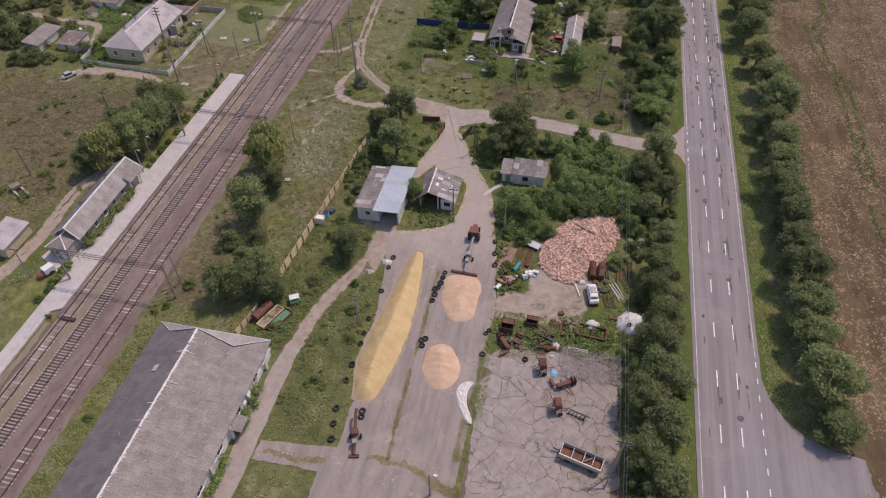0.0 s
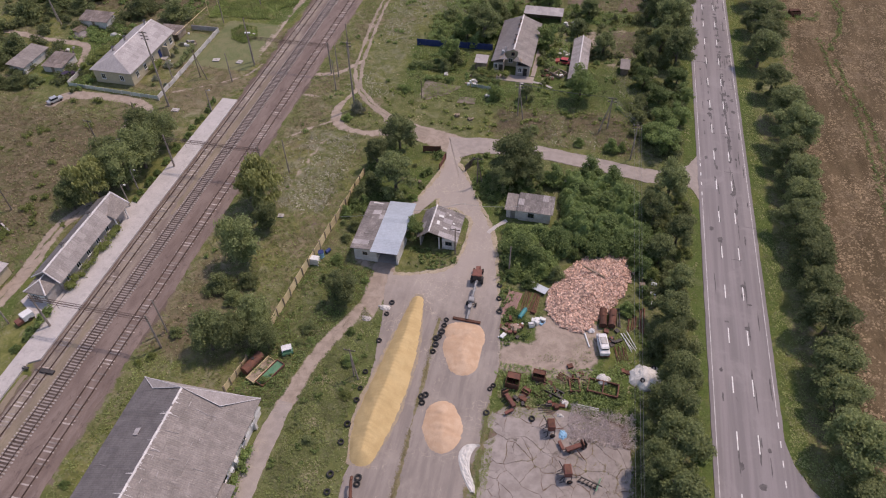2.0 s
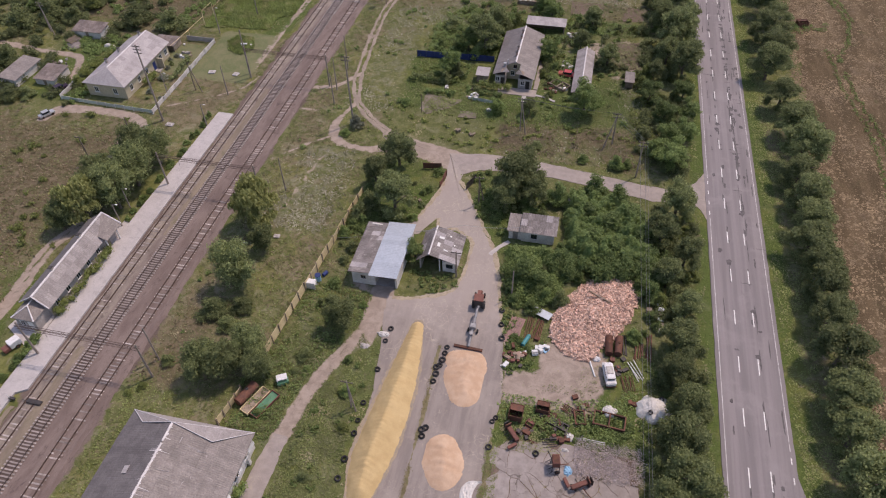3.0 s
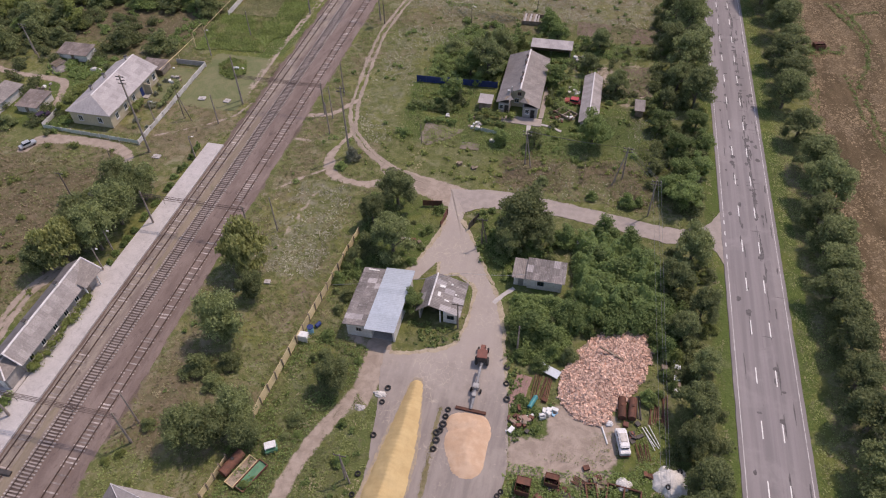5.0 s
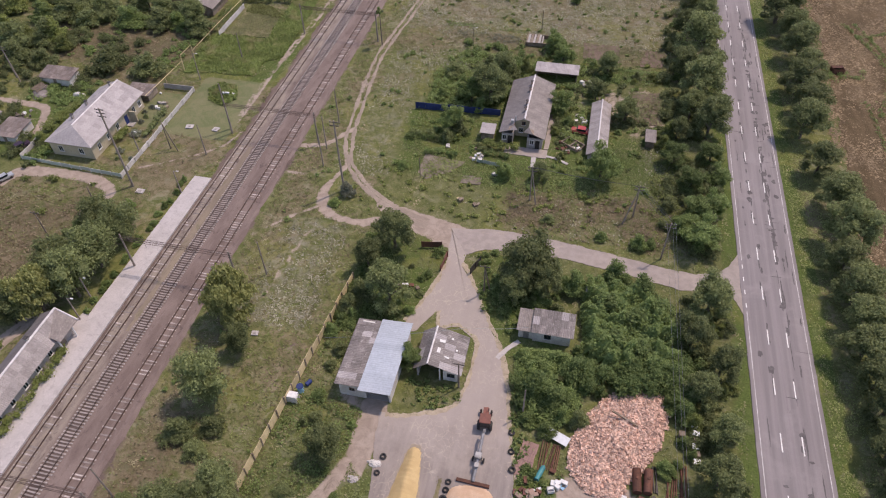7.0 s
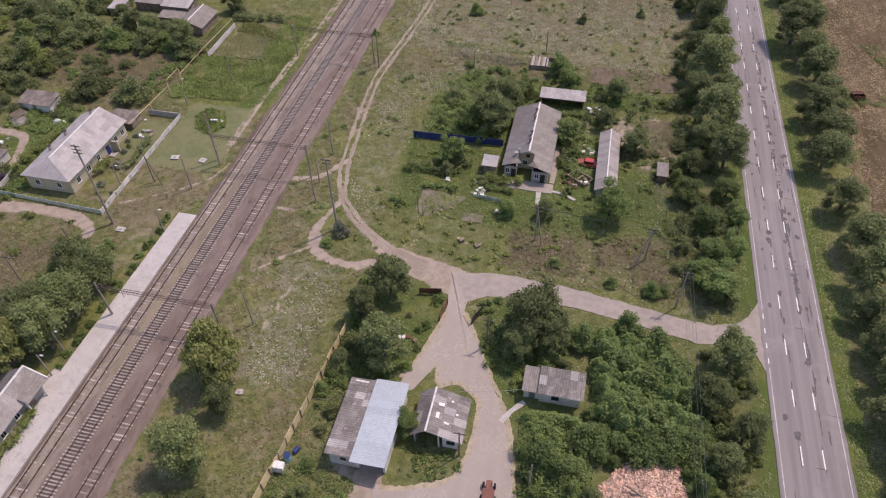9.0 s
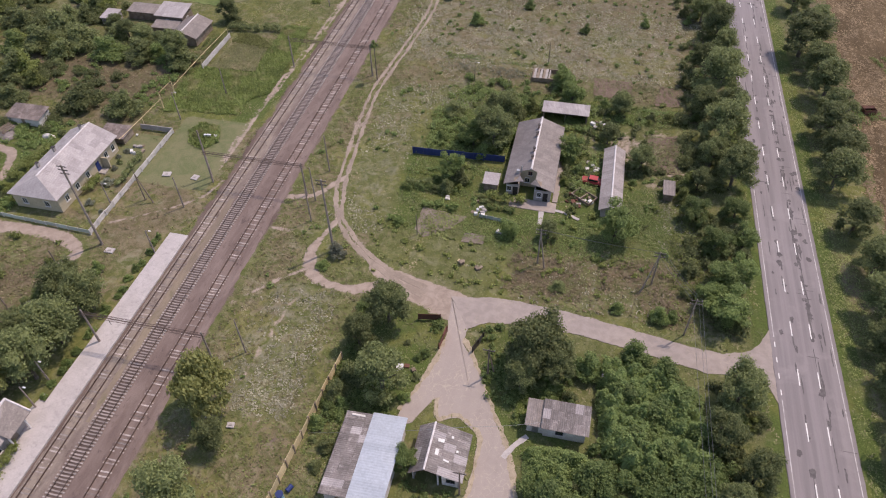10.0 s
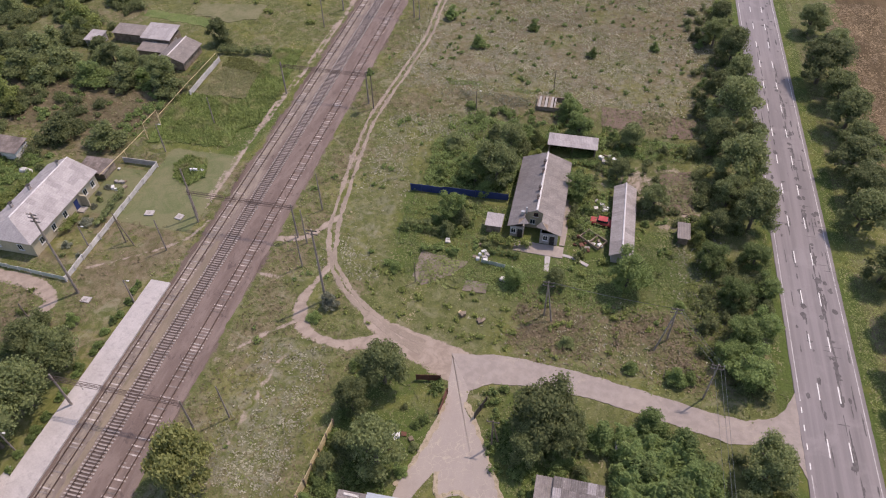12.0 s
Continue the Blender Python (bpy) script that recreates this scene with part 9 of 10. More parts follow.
BACK = [(-47.0, 57), (-40, 56.5), (-38.8, 64), (-36.6, 72), (-33.4, 80), (-33.0, 86.4), (-38.4, 87.4), (-38.4, 101), (-36, 104), (-42.0, 109), (-44.4, 86), (-46.2, 70)]
bramble(STRIP, 0.05, 0.6, 22, 0.26, M_WEEDGREEN, "tall green weeds in the rough strip beside the yard", 5, "tall_weeds", True)
bramble(STRIP, 0.05, 0.5, 18, 0.26, M_WEED, "tall straw-coloured weeds beside the yard", 6, "tall_weeds", True)
bramble(BACK, 0.1, 1.4, 26, 0.28, M_LEAF_FRESH, "tall green weeds behind the garage and the fence", 7, "tall_weeds", True)
bramble(BACK, 0.05, 0.8, 14, 0.26, M_WEED, "dry weeds behind the garage and the fence", 8, "tall_weeds", True)
bramble([(-9, 66), (4, 65.6), (12, 65.4), (13.6, 70), (13.6, 83), (9.6, 83), (9, 74), (-2, 71.6), (-8.4, 71.6)], 0.1, 0.8, 30, 0.26, M_LEAF_FRESH, "green weeds among the scrap", 9, "tall_weeds", True)
bramble([(-42, 141), (-20, 139), (8, 139), (9, 149), (-2, 151), (-14, 147.5), (-30, 147.8), (-42, 152)], 0.05, 0.7, 14, 0.26, M_WEEDGREEN, "rough grass and weeds of the old garden", 10, "tall_weeds", True)
bramble([(-44, 148), (-26, 148), (-25, 162), (-44, 162.4)], 0.05, 0.6, 16, 0.28, M_LEAF_FRESH, "mixed fresh green garden growth before the blue fence", 12, "tall_weeds", True)
bramble([(-42, 164.6), (-25, 164.6), (-25, 178), (-20, 186), (-38, 192), (-44, 180)], 0.2, 1.5, 38, 0.3, M_LEAF_FRESH, "dense garden growth behind the blue fence", 13, "tall_weeds", True)
bramble([(-14, 156), (-6, 156), (-6, 178), (-2, 186), (-18, 192), (-20, 184), (-10, 178), (-14, 175)], 0.1, 1.4, 36, 0.28, M_LEAF_FRESH, "garden growth beside the farmhouse", 14, "tall_weeds", True)
bramble([(-1, 152), (10, 158), (11, 190), (0, 190), (-1, 172)], 0.05, 0.9, 14, 0.28, M_WEED, "dry garden weeds beside the long shed", 15, "tall_weeds", True)
bramble([(-4.5, 182), (2, 181.4), (11, 182.4), (11, 188.4), (2, 189), (-4.5, 187.6)], 0.2, 1.5, 44, 0.3, M_LEAF_THICKET, "low green scrub behind the beds", 31, "tall_weeds", True)
bramble([(-15.4, 179.4), (-9.2, 180.4), (-9.4, 182.4), (-15.2, 181.6)], 0.9, 1.7, 60, 0.28, M_LEAF_FRESH, "leafy vines on a frame before the open shed", 32, "vines")
bramble([(-1, 158.6), (5.6, 159.4), (7, 166), (0.4, 166.4)], 0.1, 0.9, 34, 0.28, M_LEAF_OLIVE, "yellowing garden plants beside the long shed", 33, "tall_weeds", True)
bramble([(7.0, 128.5), (14, 128), (14.6, 158), (9.6, 158), (6.4, 142)], 0.1, 1.3, 22, 0.3, M_LEAF_OLIVE, "rough green growth below the roadside trees", 34, "tall_weeds", True)
bramble([(-30, 141), (-20, 140), (-6, 140), (-5, 149), (-19, 149), (-30, 146)], 0.05, 0.5, 24, 0.26, M_LEAF_FRESH, "fresh green growth before the farmhouse", 35, "tall_weeds", True)
bramble([(-4, 139.6), (8, 139), (10, 156), (-1, 157), (-3, 148)], 0.05, 0.35, 30, 0.22, M_LEAF_FRESH, "lush grass before the long shed", 36, "tall_weeds", True)
bramble([(-4.6, 129.2), (8, 127.4), (10.6, 132), (9.6, 141), (0, 141.4), (-4, 137)], 0.1, 0.9, 26, 0.3, M_RUSTWEED, "tall reddish-brown dry weeds beside the lane", 37, "tall_weeds", True)
bramble([(-21, 130), (-7, 129.4), (-6.6, 138), (-20, 139)], 0.1, 0.8, 18, 0.3, M_RUSTWEED, "tall brown weeds beside the lane", 38, "tall_weeds", True)
bramble([(-9.3, 44), (-7.3, 44), (-7.0, 54), (-7.5, 64), (-9.0, 66), (-9.0, 56)], 0.05, 0.6, 60, 0.2, M_WEEDGREEN, "weeds along the broken edge of the concrete pad", 39, "tall_weeds", True)
bramble([(-7, 62.4), (4, 63.0), (13, 63.2), (13, 66.4), (-8, 66.6)], 0.05, 0.6, 40, 0.2, M_WEED, "dry weeds over the broken edge of the concrete pad", 40, "tall_weeds", True)
bramble([(11.6, 44), (13.8, 44), (13.8, 63), (12.0, 63)], 0.05, 0.7, 40, 0.22, M_LEAF_FRESH, "weeds at the edge of the pad below the trees", 41, "tall_weeds", True)
bramble([(-6, 73), (3, 73), (8, 76), (7, 80), (-2, 77), (-6, 79)], 0.03, 0.2, 14, 0.2, M_WEED, "thin trodden grass on the bare yard", 42, "tall_weeds", True)
for kind, x, y, r, h in (("green_bush", 5.6, 128.6, 1.9, 3.2), ("green_bush", 7.6, 129.2, 1.3, 2.2), ("green_bush", -1.1, 129.2, 1.4, 2.0), ("bush", -11.0, 132.0, 1.6, 1.8)):
    plant(kind, x, y, r, h, "green bush in rough weeds beside the lane", "bushes beside the lane")
for kind, x, y, r, h in (("green_bush", -27.2, 171.0, 2.9, 5.6), ("green_bush", -27.6, 184.6, 2.0, 4.2), ("bush", -31.0, 182.6, 2.2, 4.0), ("bush", -38.8, 178.4, 2.9, 3.6), ("bush", -32.1, 176.2, 1.8, 3.0), ("green_bush", -39.7, 168.6, 1.6, 2.6), ("olive_bush", -35.1, 169.6, 1.9, 3.2),
                         ("olive_bush", -22.4, 182.6, 2.0, 4.0), ("bush", -35.0, 152.8, 1.7, 3.4), ("bush", -33.0, 156.0, 1.8, 4.2), ("bush", -2.6, 188.4, 2.2, 3.4), ("grey_bush", -13.8, 189.0, 2.0, 3.2), ("bush", -17.6, 194.0, 2.0, 4.0), ("green_bush", -12.8, 166.6, 1.7, 3.4),
                         ("olive_bush", -12.7, 159.6, 1.2, 2.2), ("green_bush", -6.6, 188.0, 1.5, 2.4), ("bush", 3.6, 184.6, 1.4, 2.2), ("olive_bush", 7.2, 185.2, 1.5, 2.0)):
    plant(kind, x, y, r, h, "leafy green shrub in the farmhouse garden", "garden bushes")
bramble([(-49, 201.2), (-40, 202.2), (-24.5, 201.2), (-24.5, 203.0), (-40, 204.2), (-49, 203.0)], 0.1, 0.4, 50, 0.24, M_LEAF_THICKET, "narrow bright green strip between old plots", 17, "tall_weeds", True)
bramble([(-109.0, 190.4), (-104.6, 189.4), (-104.4, 201), (-108.6, 202)], 0.3, 1.2, 30, 0.28, M_LEAF_THICKET, "lush green garden beside the barn", 18, "tall_weeds", True)
scatter(44, -178, -141, 168, 240, ("bush", "bush", "olive_bush"), 2.4, 4.4, 1.5, "dark overgrown shrub in the woods beyond the farm", "shrubs beyond the farm")
for x, y, r, h in ((-110.6, 186.6, 4.4, 8.4), (-117.0, 191.0, 3.2, 5.4), (-122.6, 192.6, 3.6, 5.8), (-128.6, 194.6, 3.6, 5.6), (-133.4, 197.4, 3.2, 5.0), (-107.0, 209.0, 3.2, 6.6)):
    plant("round", x, y, r, h, "dark green tree round the far farmstead", "trees round the farmstead")
bramble([(-45, 194.6), (-25.5, 195.6), (-25.5, 199.4), (-45, 199.8)], 0.2, 1.3, 18, 0.3, M_LEAF_GREY, "grey-green scrub in the old plots", 16, "tall_weeds", True)
for x, y, r in ((-8.9, 62.4, 0.9), (-7.3, 58.2, 0.6), (-9.4, 53.1, 0.8), (-6.0, 47.6, 0.5), (9.8, 48.6, 1.4)):
    bramble([(x + r * math.cos(a), y + 1.5 * r * math.sin(a)) for a in (0, 0.8, 1.6, 2.4, 3.1, 3.9, 4.7, 5.5)], 0.1, 0.5, 60, 0.16, M_WEED, "clump of dry weeds on the cracked concrete", 20 + int(x), "weed_clump", True)
bramble([(-66, 22), (-59.6, 22), (-59.4, 56), (-56, 62), (-63, 62)], 0.05, 0.3, 12, 0.26, M_WEEDGREEN, "rough grass between railway and warehouse", 11, "tall_weeds", True)
undergrowth("thicket_canopy", 90, -4, 14, 97, 120, 0.9, 1.7, 2.2, M_LEAF_THICKET, "bright green young growth filling the thicket", 52)
undergrowth("scrapyard_weeds", 90, -9, 14, 65, 82, 0.3, 0.8, 0.8, M_LEAF_FRESH, "green weeds among the scrap", 47)
scatter(11, 38, 45, 50, 250, ("bush", "green_bush"), 0.6, 1.5, 1.2, "low bush below the field-side trees", "roadside bushes")
undergrowth("edge_weeds", 60, -11.8, -7.4, 72, 92, 0.3, 0.7, 0.9, M_LEAF_FRESH, "green weeds along the edge of the yard", 48)
for k in range(34):
    y = 57.5 + 72 * k / 33 + rb.uniform(-0.6, 0.6)
    if 66 < y < 93:
        continue
    plant("green_bush", -84.0 + rb.uniform(-0.4, 0.2), y, rb.uniform(0.7, 1.1), rb.uniform(0.9, 1.5), "clipped green hedge beside the platform", "platform hedge")
plant("grey_bush", -50.4, 131.6, 1.7, 3.4, "silver-grey bush at the foot of a tall pole")
plant("green_bush", -52.0, 128.6, 1.4, 1.6, "low green bush on the dirt island")
for x, y, r, h in ((-57.6, 76.7, 2.8, 3.6), (-53.3, 78.4, 2.2, 3.0), (-54.3, 74.6, 2.0, 2.6), (-60.4, 66.0, 1.2, 2.0), (-41.0, 104.0, 2.2, 4.0), (-39.6, 107.5, 2.4, 4.4)):
    plant("bush", x, y, r, h, "dense dark green bush beside the railway", "bushes beside the railway")
for x, y, r, h in ((-41.7, 220.1, 1.9, 3.6), (-51.5, 233.3, 2.2, 4.2), (-29.4, 231.3, 1.7, 3.0), (1.4, 226.6, 1.4, 2.6), (-13.4, 220.6, 1.5, 2.8), (-41.8, 142.1, 1.3, 2.0)):
    plant("green_bush", x, y, r, h, "round green bush standing alone in the meadow", "meadow bushes")

for k in range(11):
    plant("bush", 13.7 + rb.uniform(-0.2, 0.8), 36.5 + 2.7 * k, rb.uniform(1.2, 1.8), rb.uniform(2.2, 3.8), "dark green bush at the edge of the concrete pad", "roadside bushes")


def hedge(line, r, h, material, label, seed):
    """One clipped or climbing row of foliage along a line."""
    q_ = np.random.default_rng(seed)
    lobes = [(p.x + q_.normal() * r * 0.25, p.y + q_.normal() * r * 0.25, h * q_.uniform(0.35, 0.6), r * q_.uniform(0.6, 1.1), r * q_.uniform(0.6, 1.1), h * q_.uniform(0.35, 0.55)) for p in sample_line([Vector((*p, 0)) for p in line], r * 0.8)]
    v, f_ = leaf_faces(q_, lobes, 30.0, 0.24)
    core_faces(v, f_, lobes, 0.6)
    return tagged(new("hedge", mesh_from("hedge", v, f_, material)), label, "hedge", "garden hedges")


for x, y, r, h in ((-133.4, 126.6, 3.0, 3.6), (-137.6, 125.4, 2.6, 3.2), (-129.6, 128.0, 2.2, 2.8), (-143.6, 133.5, 3.6, 5.6), (-143.8, 140.6, 3.4, 5.4), (-148.4, 130.0, 4.0, 6.4), (-149.5, 138.5, 4.2, 6.6), (-151.5, 121.0, 4.0, 6.0), (-144.8, 124.0, 3.0, 4.4), (-152.0, 156.5, 4.4, 7.0), (-156.5, 148.0, 4.2, 6.8), (-147.0, 163.0, 4.0, 6.4), (-152.0, 169.5, 4.4, 7.4)):
    plant("bush", x, y, r, h, "dark green overgrown shrub round the old sheds", "shrubs round the old sheds")
hedge([(-104.0, 204.0), (-98, 205.2), (-91.6, 206.0)], 1.2, 2.2, M_LEAF, "dark shrub row behind the slab wall", 15)
hedge([(-43.6, 152.0), (-37.8, 152.5), (-33.0, 152.6)], 0.7, 1.3, M_LEAF_FRESH, "leafy row of vines in the garden", 1)
hedge([(-43.0, 153.6), (-38.4, 154.2)], 0.8, 1.3, M_LEAF, "dark leafy row of vines in the garden", 2)
hedge([(-38.5, 148.0), (-32.0, 148.3)], 0.8, 1.2, M_LEAF_FRESH, "low leafy row beside a dry bed", 3)
hedge([(-26.6, 152.2), (-23.0, 152.0), (-19.8, 152.2)], 0.9, 1.9, M_LEAF_OLIVE, "yellow-green vine arbour before the farmhouse", 4)
hedge([(-26.0, 149.6), (-21.0, 149.4)], 0.8, 1.3, M_LEAF_FRESH, "leafy garden row before the farmhouse", 5)
hedge([(-8.6, 176.5), (-2, 177)], 0.7, 1.1, M_LEAF_FRESH, "leafy row behind the long shed", 6)
hedge([(-18, 177.2), (-9.6, 177.8)], 0.8, 1.3, M_LEAF_FRESH, "dense green row behind the farmhouse", 7)
hedge([(-99.3, 141.6), (-99.9, 146.5), (-100.2, 150.5)], 0.9, 1.5, M_LEAF, "dark shrub row along the garden wall", 8)
hedge([(-121.6, 138.4), (-121.2, 143.5), (-119.6, 149.0)], 1.5, 2.2, M_LEAF_OLIVE, "yellow-green shrub row behind the cream house", 9)
hedge([(-104.6, 138.0), (-104.4, 142.2)], 1.0, 2.0, M_LEAF_OLIVE, "yellow-green shrub before the cream house", 10)
hedge([(-82.95, 70.6), (-82.7, 78), (-82.8, 86.2)], 1.0, 2.0, M_LEAF_OLIVE, "yellow-green climbing hedge before the station wall", 11)
hedge([(-83.4, 60.4), (-83.3, 66.0)], 0.8, 1.4, M_LEAF_FRESH, "green hedge beside the station forecourt", 12)
hedge([(-40.3, 43.0), (-40.2, 49.2)], 0.9, 1.6, M_LEAF_FRESH, "green bushes against the warehouse wall", 13)
hedge([(-40.3, 31.0), (-40.2, 37.6)], 0.8, 1.4, M_LEAF_FRESH, "green bushes against the warehouse wall", 14)
undergrowth("farm_greens", 90, -15, 10, 150, 190, 0.4, 1.3, 1.0, M_LEAF, "dark leafy garden growth round the long shed", 60)
undergrowth("farm_greens", 60, -38, -12, 174, 194, 0.5, 1.5, 1.1, M_LEAF_FRESH, "leafy growth behind the farmhouse", 61)
# weeds along the wheel tracks of the field
q_ = np.random.default_rng(14)
lobes = []
for off in (0.0, 2.1):
    for p in sample_line([Vector((x + off, y, 0)) for x, y in ((54, 190), (55, 168), (57.5, 150), (57, 128), (56.5, 105), (60, 80))], 0.35):
        if wobble(p.x, p.y, 0.12, 5) + 0.3 * wobble(p.x, p.y, 0.6, 6) > -0.22:
            s = q_.uniform(0.18, 0.45)
            lobes.append((p.x + q_.normal() * 0.3, p.y, s * 0.3 + 0.05, s, s, s * 0.6))
for line in ([(53.1, 227.2), (57.4, 215.9), (61.2, 202.5), (60.0, 190.6), (55.4, 177.9)], [(55.9, 227.1), (60.3, 215.2), (63.0, 201.5)], [(57.4, 214.7), (67.4, 219.0)]):
    for p in sample_line([Vector((x, y, 0)) for x, y in line], 0.5):
        if wobble(p.x, p.y, 0.12, 5) + 0.3 * wobble(p.x, p.y, 0.6, 6) > -0.15:
            s = q_.uniform(0.25, 0.7)
            lobes.append((p.x + q_.normal() * 0.3, p.y, s * 0.3 + 0.05, s, s, s * 0.6))
for k in range(40):
    s = q_.uniform(0.4, 0.9)
    lobes.append((49.2 + q_.normal() * 2.2, 195.6 + q_.normal() * 1.6, s * 0.4, s, s, s * 0.7))
v, f_ = leaf_faces(q_, lobes, 40.0, 0.2)
tagged(new("field_weeds", mesh_from("field_weeds", v, f_, M_LEAF_FRESH)), "green weeds along a wheel track in the field", "weeds", "", "stuff")

# spilt grain round the long heap
ribbon("spilt_grain", [(-23.9, 82.4, 1.4), (-23.85, 76, 4.0), (-23.9, 70, 5.5), (-24.2, 63, 6.4), (-24.7, 57, 6.2), (-24.7, 50.4, 3.2)], 5, 0.046, surface("spilt_grain", (0.36, 0.285, 0.2), (0.29, 0.24, 0.19), (0.22, 0.19, 0.17), 0.8, 7, 0.95, stain_amount=0.8), 0.35, 0.4, 0.01, "structure", "thin spilt grain and dust round the heap", "grain")

# dead brushwood on the concrete
rng = np.random.default_rng(9)
bm = bmesh.new()
for k in range(1700):
    x, y = rng.uniform(3.0, 12.2), rng.uniform(60.6, 66.0)
    if (x - 3) * 0.35 + 60.2 > y + 1.4 and x < 9:
        continue
    a, e, l = rng.uniform(0, 6.28), rng.uniform(0.1, 0.9), rng.uniform(0.4, 1.1)
    z = rng.uniform(0.05, 0.5)
    tube(bm, (x, y, z), (x + l * math.cos(a) * math.cos(e), y + l * math.sin(a) * math.cos(e), z + l * math.sin(e)), 0.02, 0.01, n=3, cap=False)
M_TWIG = surface("dry_twigs", (0.55, 0.47, 0.46), (0.45, 0.38, 0.37), None, 1, 8, 0.95)
tagged(part("brushwood", bm, M_TWIG), "heap of dry grey-purple brushwood", "brushwood", "", "stuff")


# ---- grass and weeds ----
CELL = 0.5
FIELD = BLOCKED.pop(0)
OPEN = np.ones((int(260 / CELL), int(260 / CELL)), bool)


def cells(x0, x1, y0, y1):
    return slice(max(0, int((y0 - 15) / CELL)), max(0, int((y1 - 15) / CELL) + 1)), slice(max(0, int((x0 + 180) / CELL)), max(0, int((x1 + 180) / CELL) + 1))


for q in KEEP_OUT:
    OPEN[cells(*q)] = False
for i, j in OCC:
    u, v = int((i / 2 + 180) / CELL), int((j / 2 - 15) / CELL)
    if 0 <= u < OPEN.shape[1] and 0 <= v < OPEN.shape[0]:
        OPEN[v, u] = False
for x0, x1, y0, y1, poly in BLOCKED + [FIELD]:
    sy, sx = cells(x0, min(x1, 79), y0, min(y1, 274))
    for v in range(sy.start, min(sy.stop, OPEN.shape[0])):
        for u in range(sx.start, min(sx.stop, OPEN.shape[1])):
            if OPEN[v, u] and inside(u * CELL - 180 + 0.25, v * CELL + 15.25, poly):
                OPEN[v, u] = False
for q in ((-98, -81, 126, 165), (-105.5, -99, 131, 157)):
    OPEN[cells(*q)] &= np.random.default_rng(3).random(OPEN[cells(*q)].shape) < 0.25
DRIFT = np.array([[wobble(x, y, 0.07, 3) + 0.6 * wobble(x, y, 0.25, 4) for x in np.arange(-180, 80, 2.0)] for y in np.arange(15, 275, 2.0)])


def tufts(name, count, x0, x1, y0, y1, size, height, material, label, seed, lush=None, dry=None, drift=-0.3, field=False, plot=None, cover=None):
    """Many small tufts of crossed blades over a stretch of the plan, thicker in drifts."""
    q = np.random.default_rng(seed)
    X, Y = q.uniform(x0, x1, count), q.uniform(y0, y1, count)
    u, v = ((X + 180) / CELL).astype(int), ((Y - 15) / CELL).astype(int)
    ok = X > x0 if plot else (X > 44.5) & (X < 79) if field else OPEN[np.clip(v, 0, OPEN.shape[0] - 1), np.clip(u, 0, OPEN.shape[1] - 1)]
    sgn = 1 if seed % 2 else -1
    ok &= sgn * DRIFT[((Y - 15) / 2).astype(int), ((X + 180) / 2).astype(int)] + 0.25 * q.normal(size=count) > drift
    zi = ZONE[np.searchsorted(ys, Y) - 1, np.searchsorted(xs, X) - 1]
    ok &= (zi[:, 2] < 0.3) | field | bool(plot)
    if lush is not None:
        ok &= zi[:, 0] > lush
    if dry is not None:
        ok &= zi[:, 1] > dry
    if plot:
        ok &= np.array([inside(a, b, plot) for a, b in zip(X, Y)])
    ci = COVER[np.searchsorted(ys, Y) - 1, np.searchsorted(xs, X) - 1]
    if cover is not None:
        ok &= ci[:, cover] > 0.15 + 0.6 * q.random(count)
    elif not plot:
        ok &= ci[:, 2] + 0.6 * ci[:, 1] < q.random(count)
    X, Y = np.repeat(X[ok], 2), np.repeat(Y[ok], 2)
    n = len(X)
    s, h, a = size * q.uniform(0.5, 1.5, n), height * q.uniform(0.3, 1.2, n), q.uniform(0, 6.28, n)
    h = h * s / size
    X, Y = X + q.normal(size=n) * s * 0.5, Y + q.normal(size=n) * s * 0.5
    dx, dy = s * np.cos(a), s * np.sin(a)
    base = np.full(n, 0.06) if field else GZ[np.searchsorted(ys, Y) - 1, np.searchsorted(xs, X) - 1]
    base = np.maximum(base, 0.055) if plot else base
    P_ = np.stack([np.stack([X - dx * 0.5, Y - dy * 0.5, base - 0.02], 1), np.stack([X + dx * 0.45 - dy * 0.45, Y + dy * 0.45 + dx * 0.45, base + h * 0.5], 1), np.stack([X + dx * 0.5 + dy * 0.2, Y + dy * 0.5 - dx * 0.2, base + h], 1)], 1).reshape(-1, 3)
    me = bpy.data.meshes.new(name)
    me.from_pydata(P_.tolist(), [], np.arange(3 * n).reshape(-1, 3).tolist())
    me.materials.append(material)
    return tagged(new(name, me), label, "grass", "", "stuff")


M_TAN = leafy("dry_stalks", (0.12, 0.1, 0.05), (0.24, 0.2, 0.12), (0.12, 0.125, 0.055), 0.12, True)
M_SILVER = leafy("silver_weeds", (0.2, 0.195, 0.13), (0.42, 0.4, 0.31), (0.19, 0.19, 0.09), 0.3, True)
tufts("grass_tufts", 150000, -172, 46, 22, 268, 0.26, 0.18, M_WEED, "patchy green and straw-coloured grass tufts", 1)
tufts("weed_tufts", 100000, -110, 22, 40, 268, 0.28, 0.22, M_WEEDGREEN, "taller green weeds in drifts", 2, None, None, 0.05)
tufts("dry_tufts", 70000, -172, 20, 40, 268, 0.32, 0.24, M_TAN, "dry straw-coloured weed stalks", 3, None, 0.3)
tufts("silver_tufts", 130000, -64, 20, 92, 268, 0.3, 0.2, M_SILVER, "pale silvery weeds in the meadow", 4, None, None, 0.0, cover=1)
tufts("rust_tufts", 90000, -172, 12, 58, 268, 0.36, 0.3, M_RUSTWEED, "tall reddish-brown dry weeds", 12, None, None, -0.6, cover=0)
M_STRAW = leafy("cut_straw", (0.12, 0.084, 0.046), (0.27, 0.195, 0.115), (0.19, 0.135, 0.08), 0.12, True)
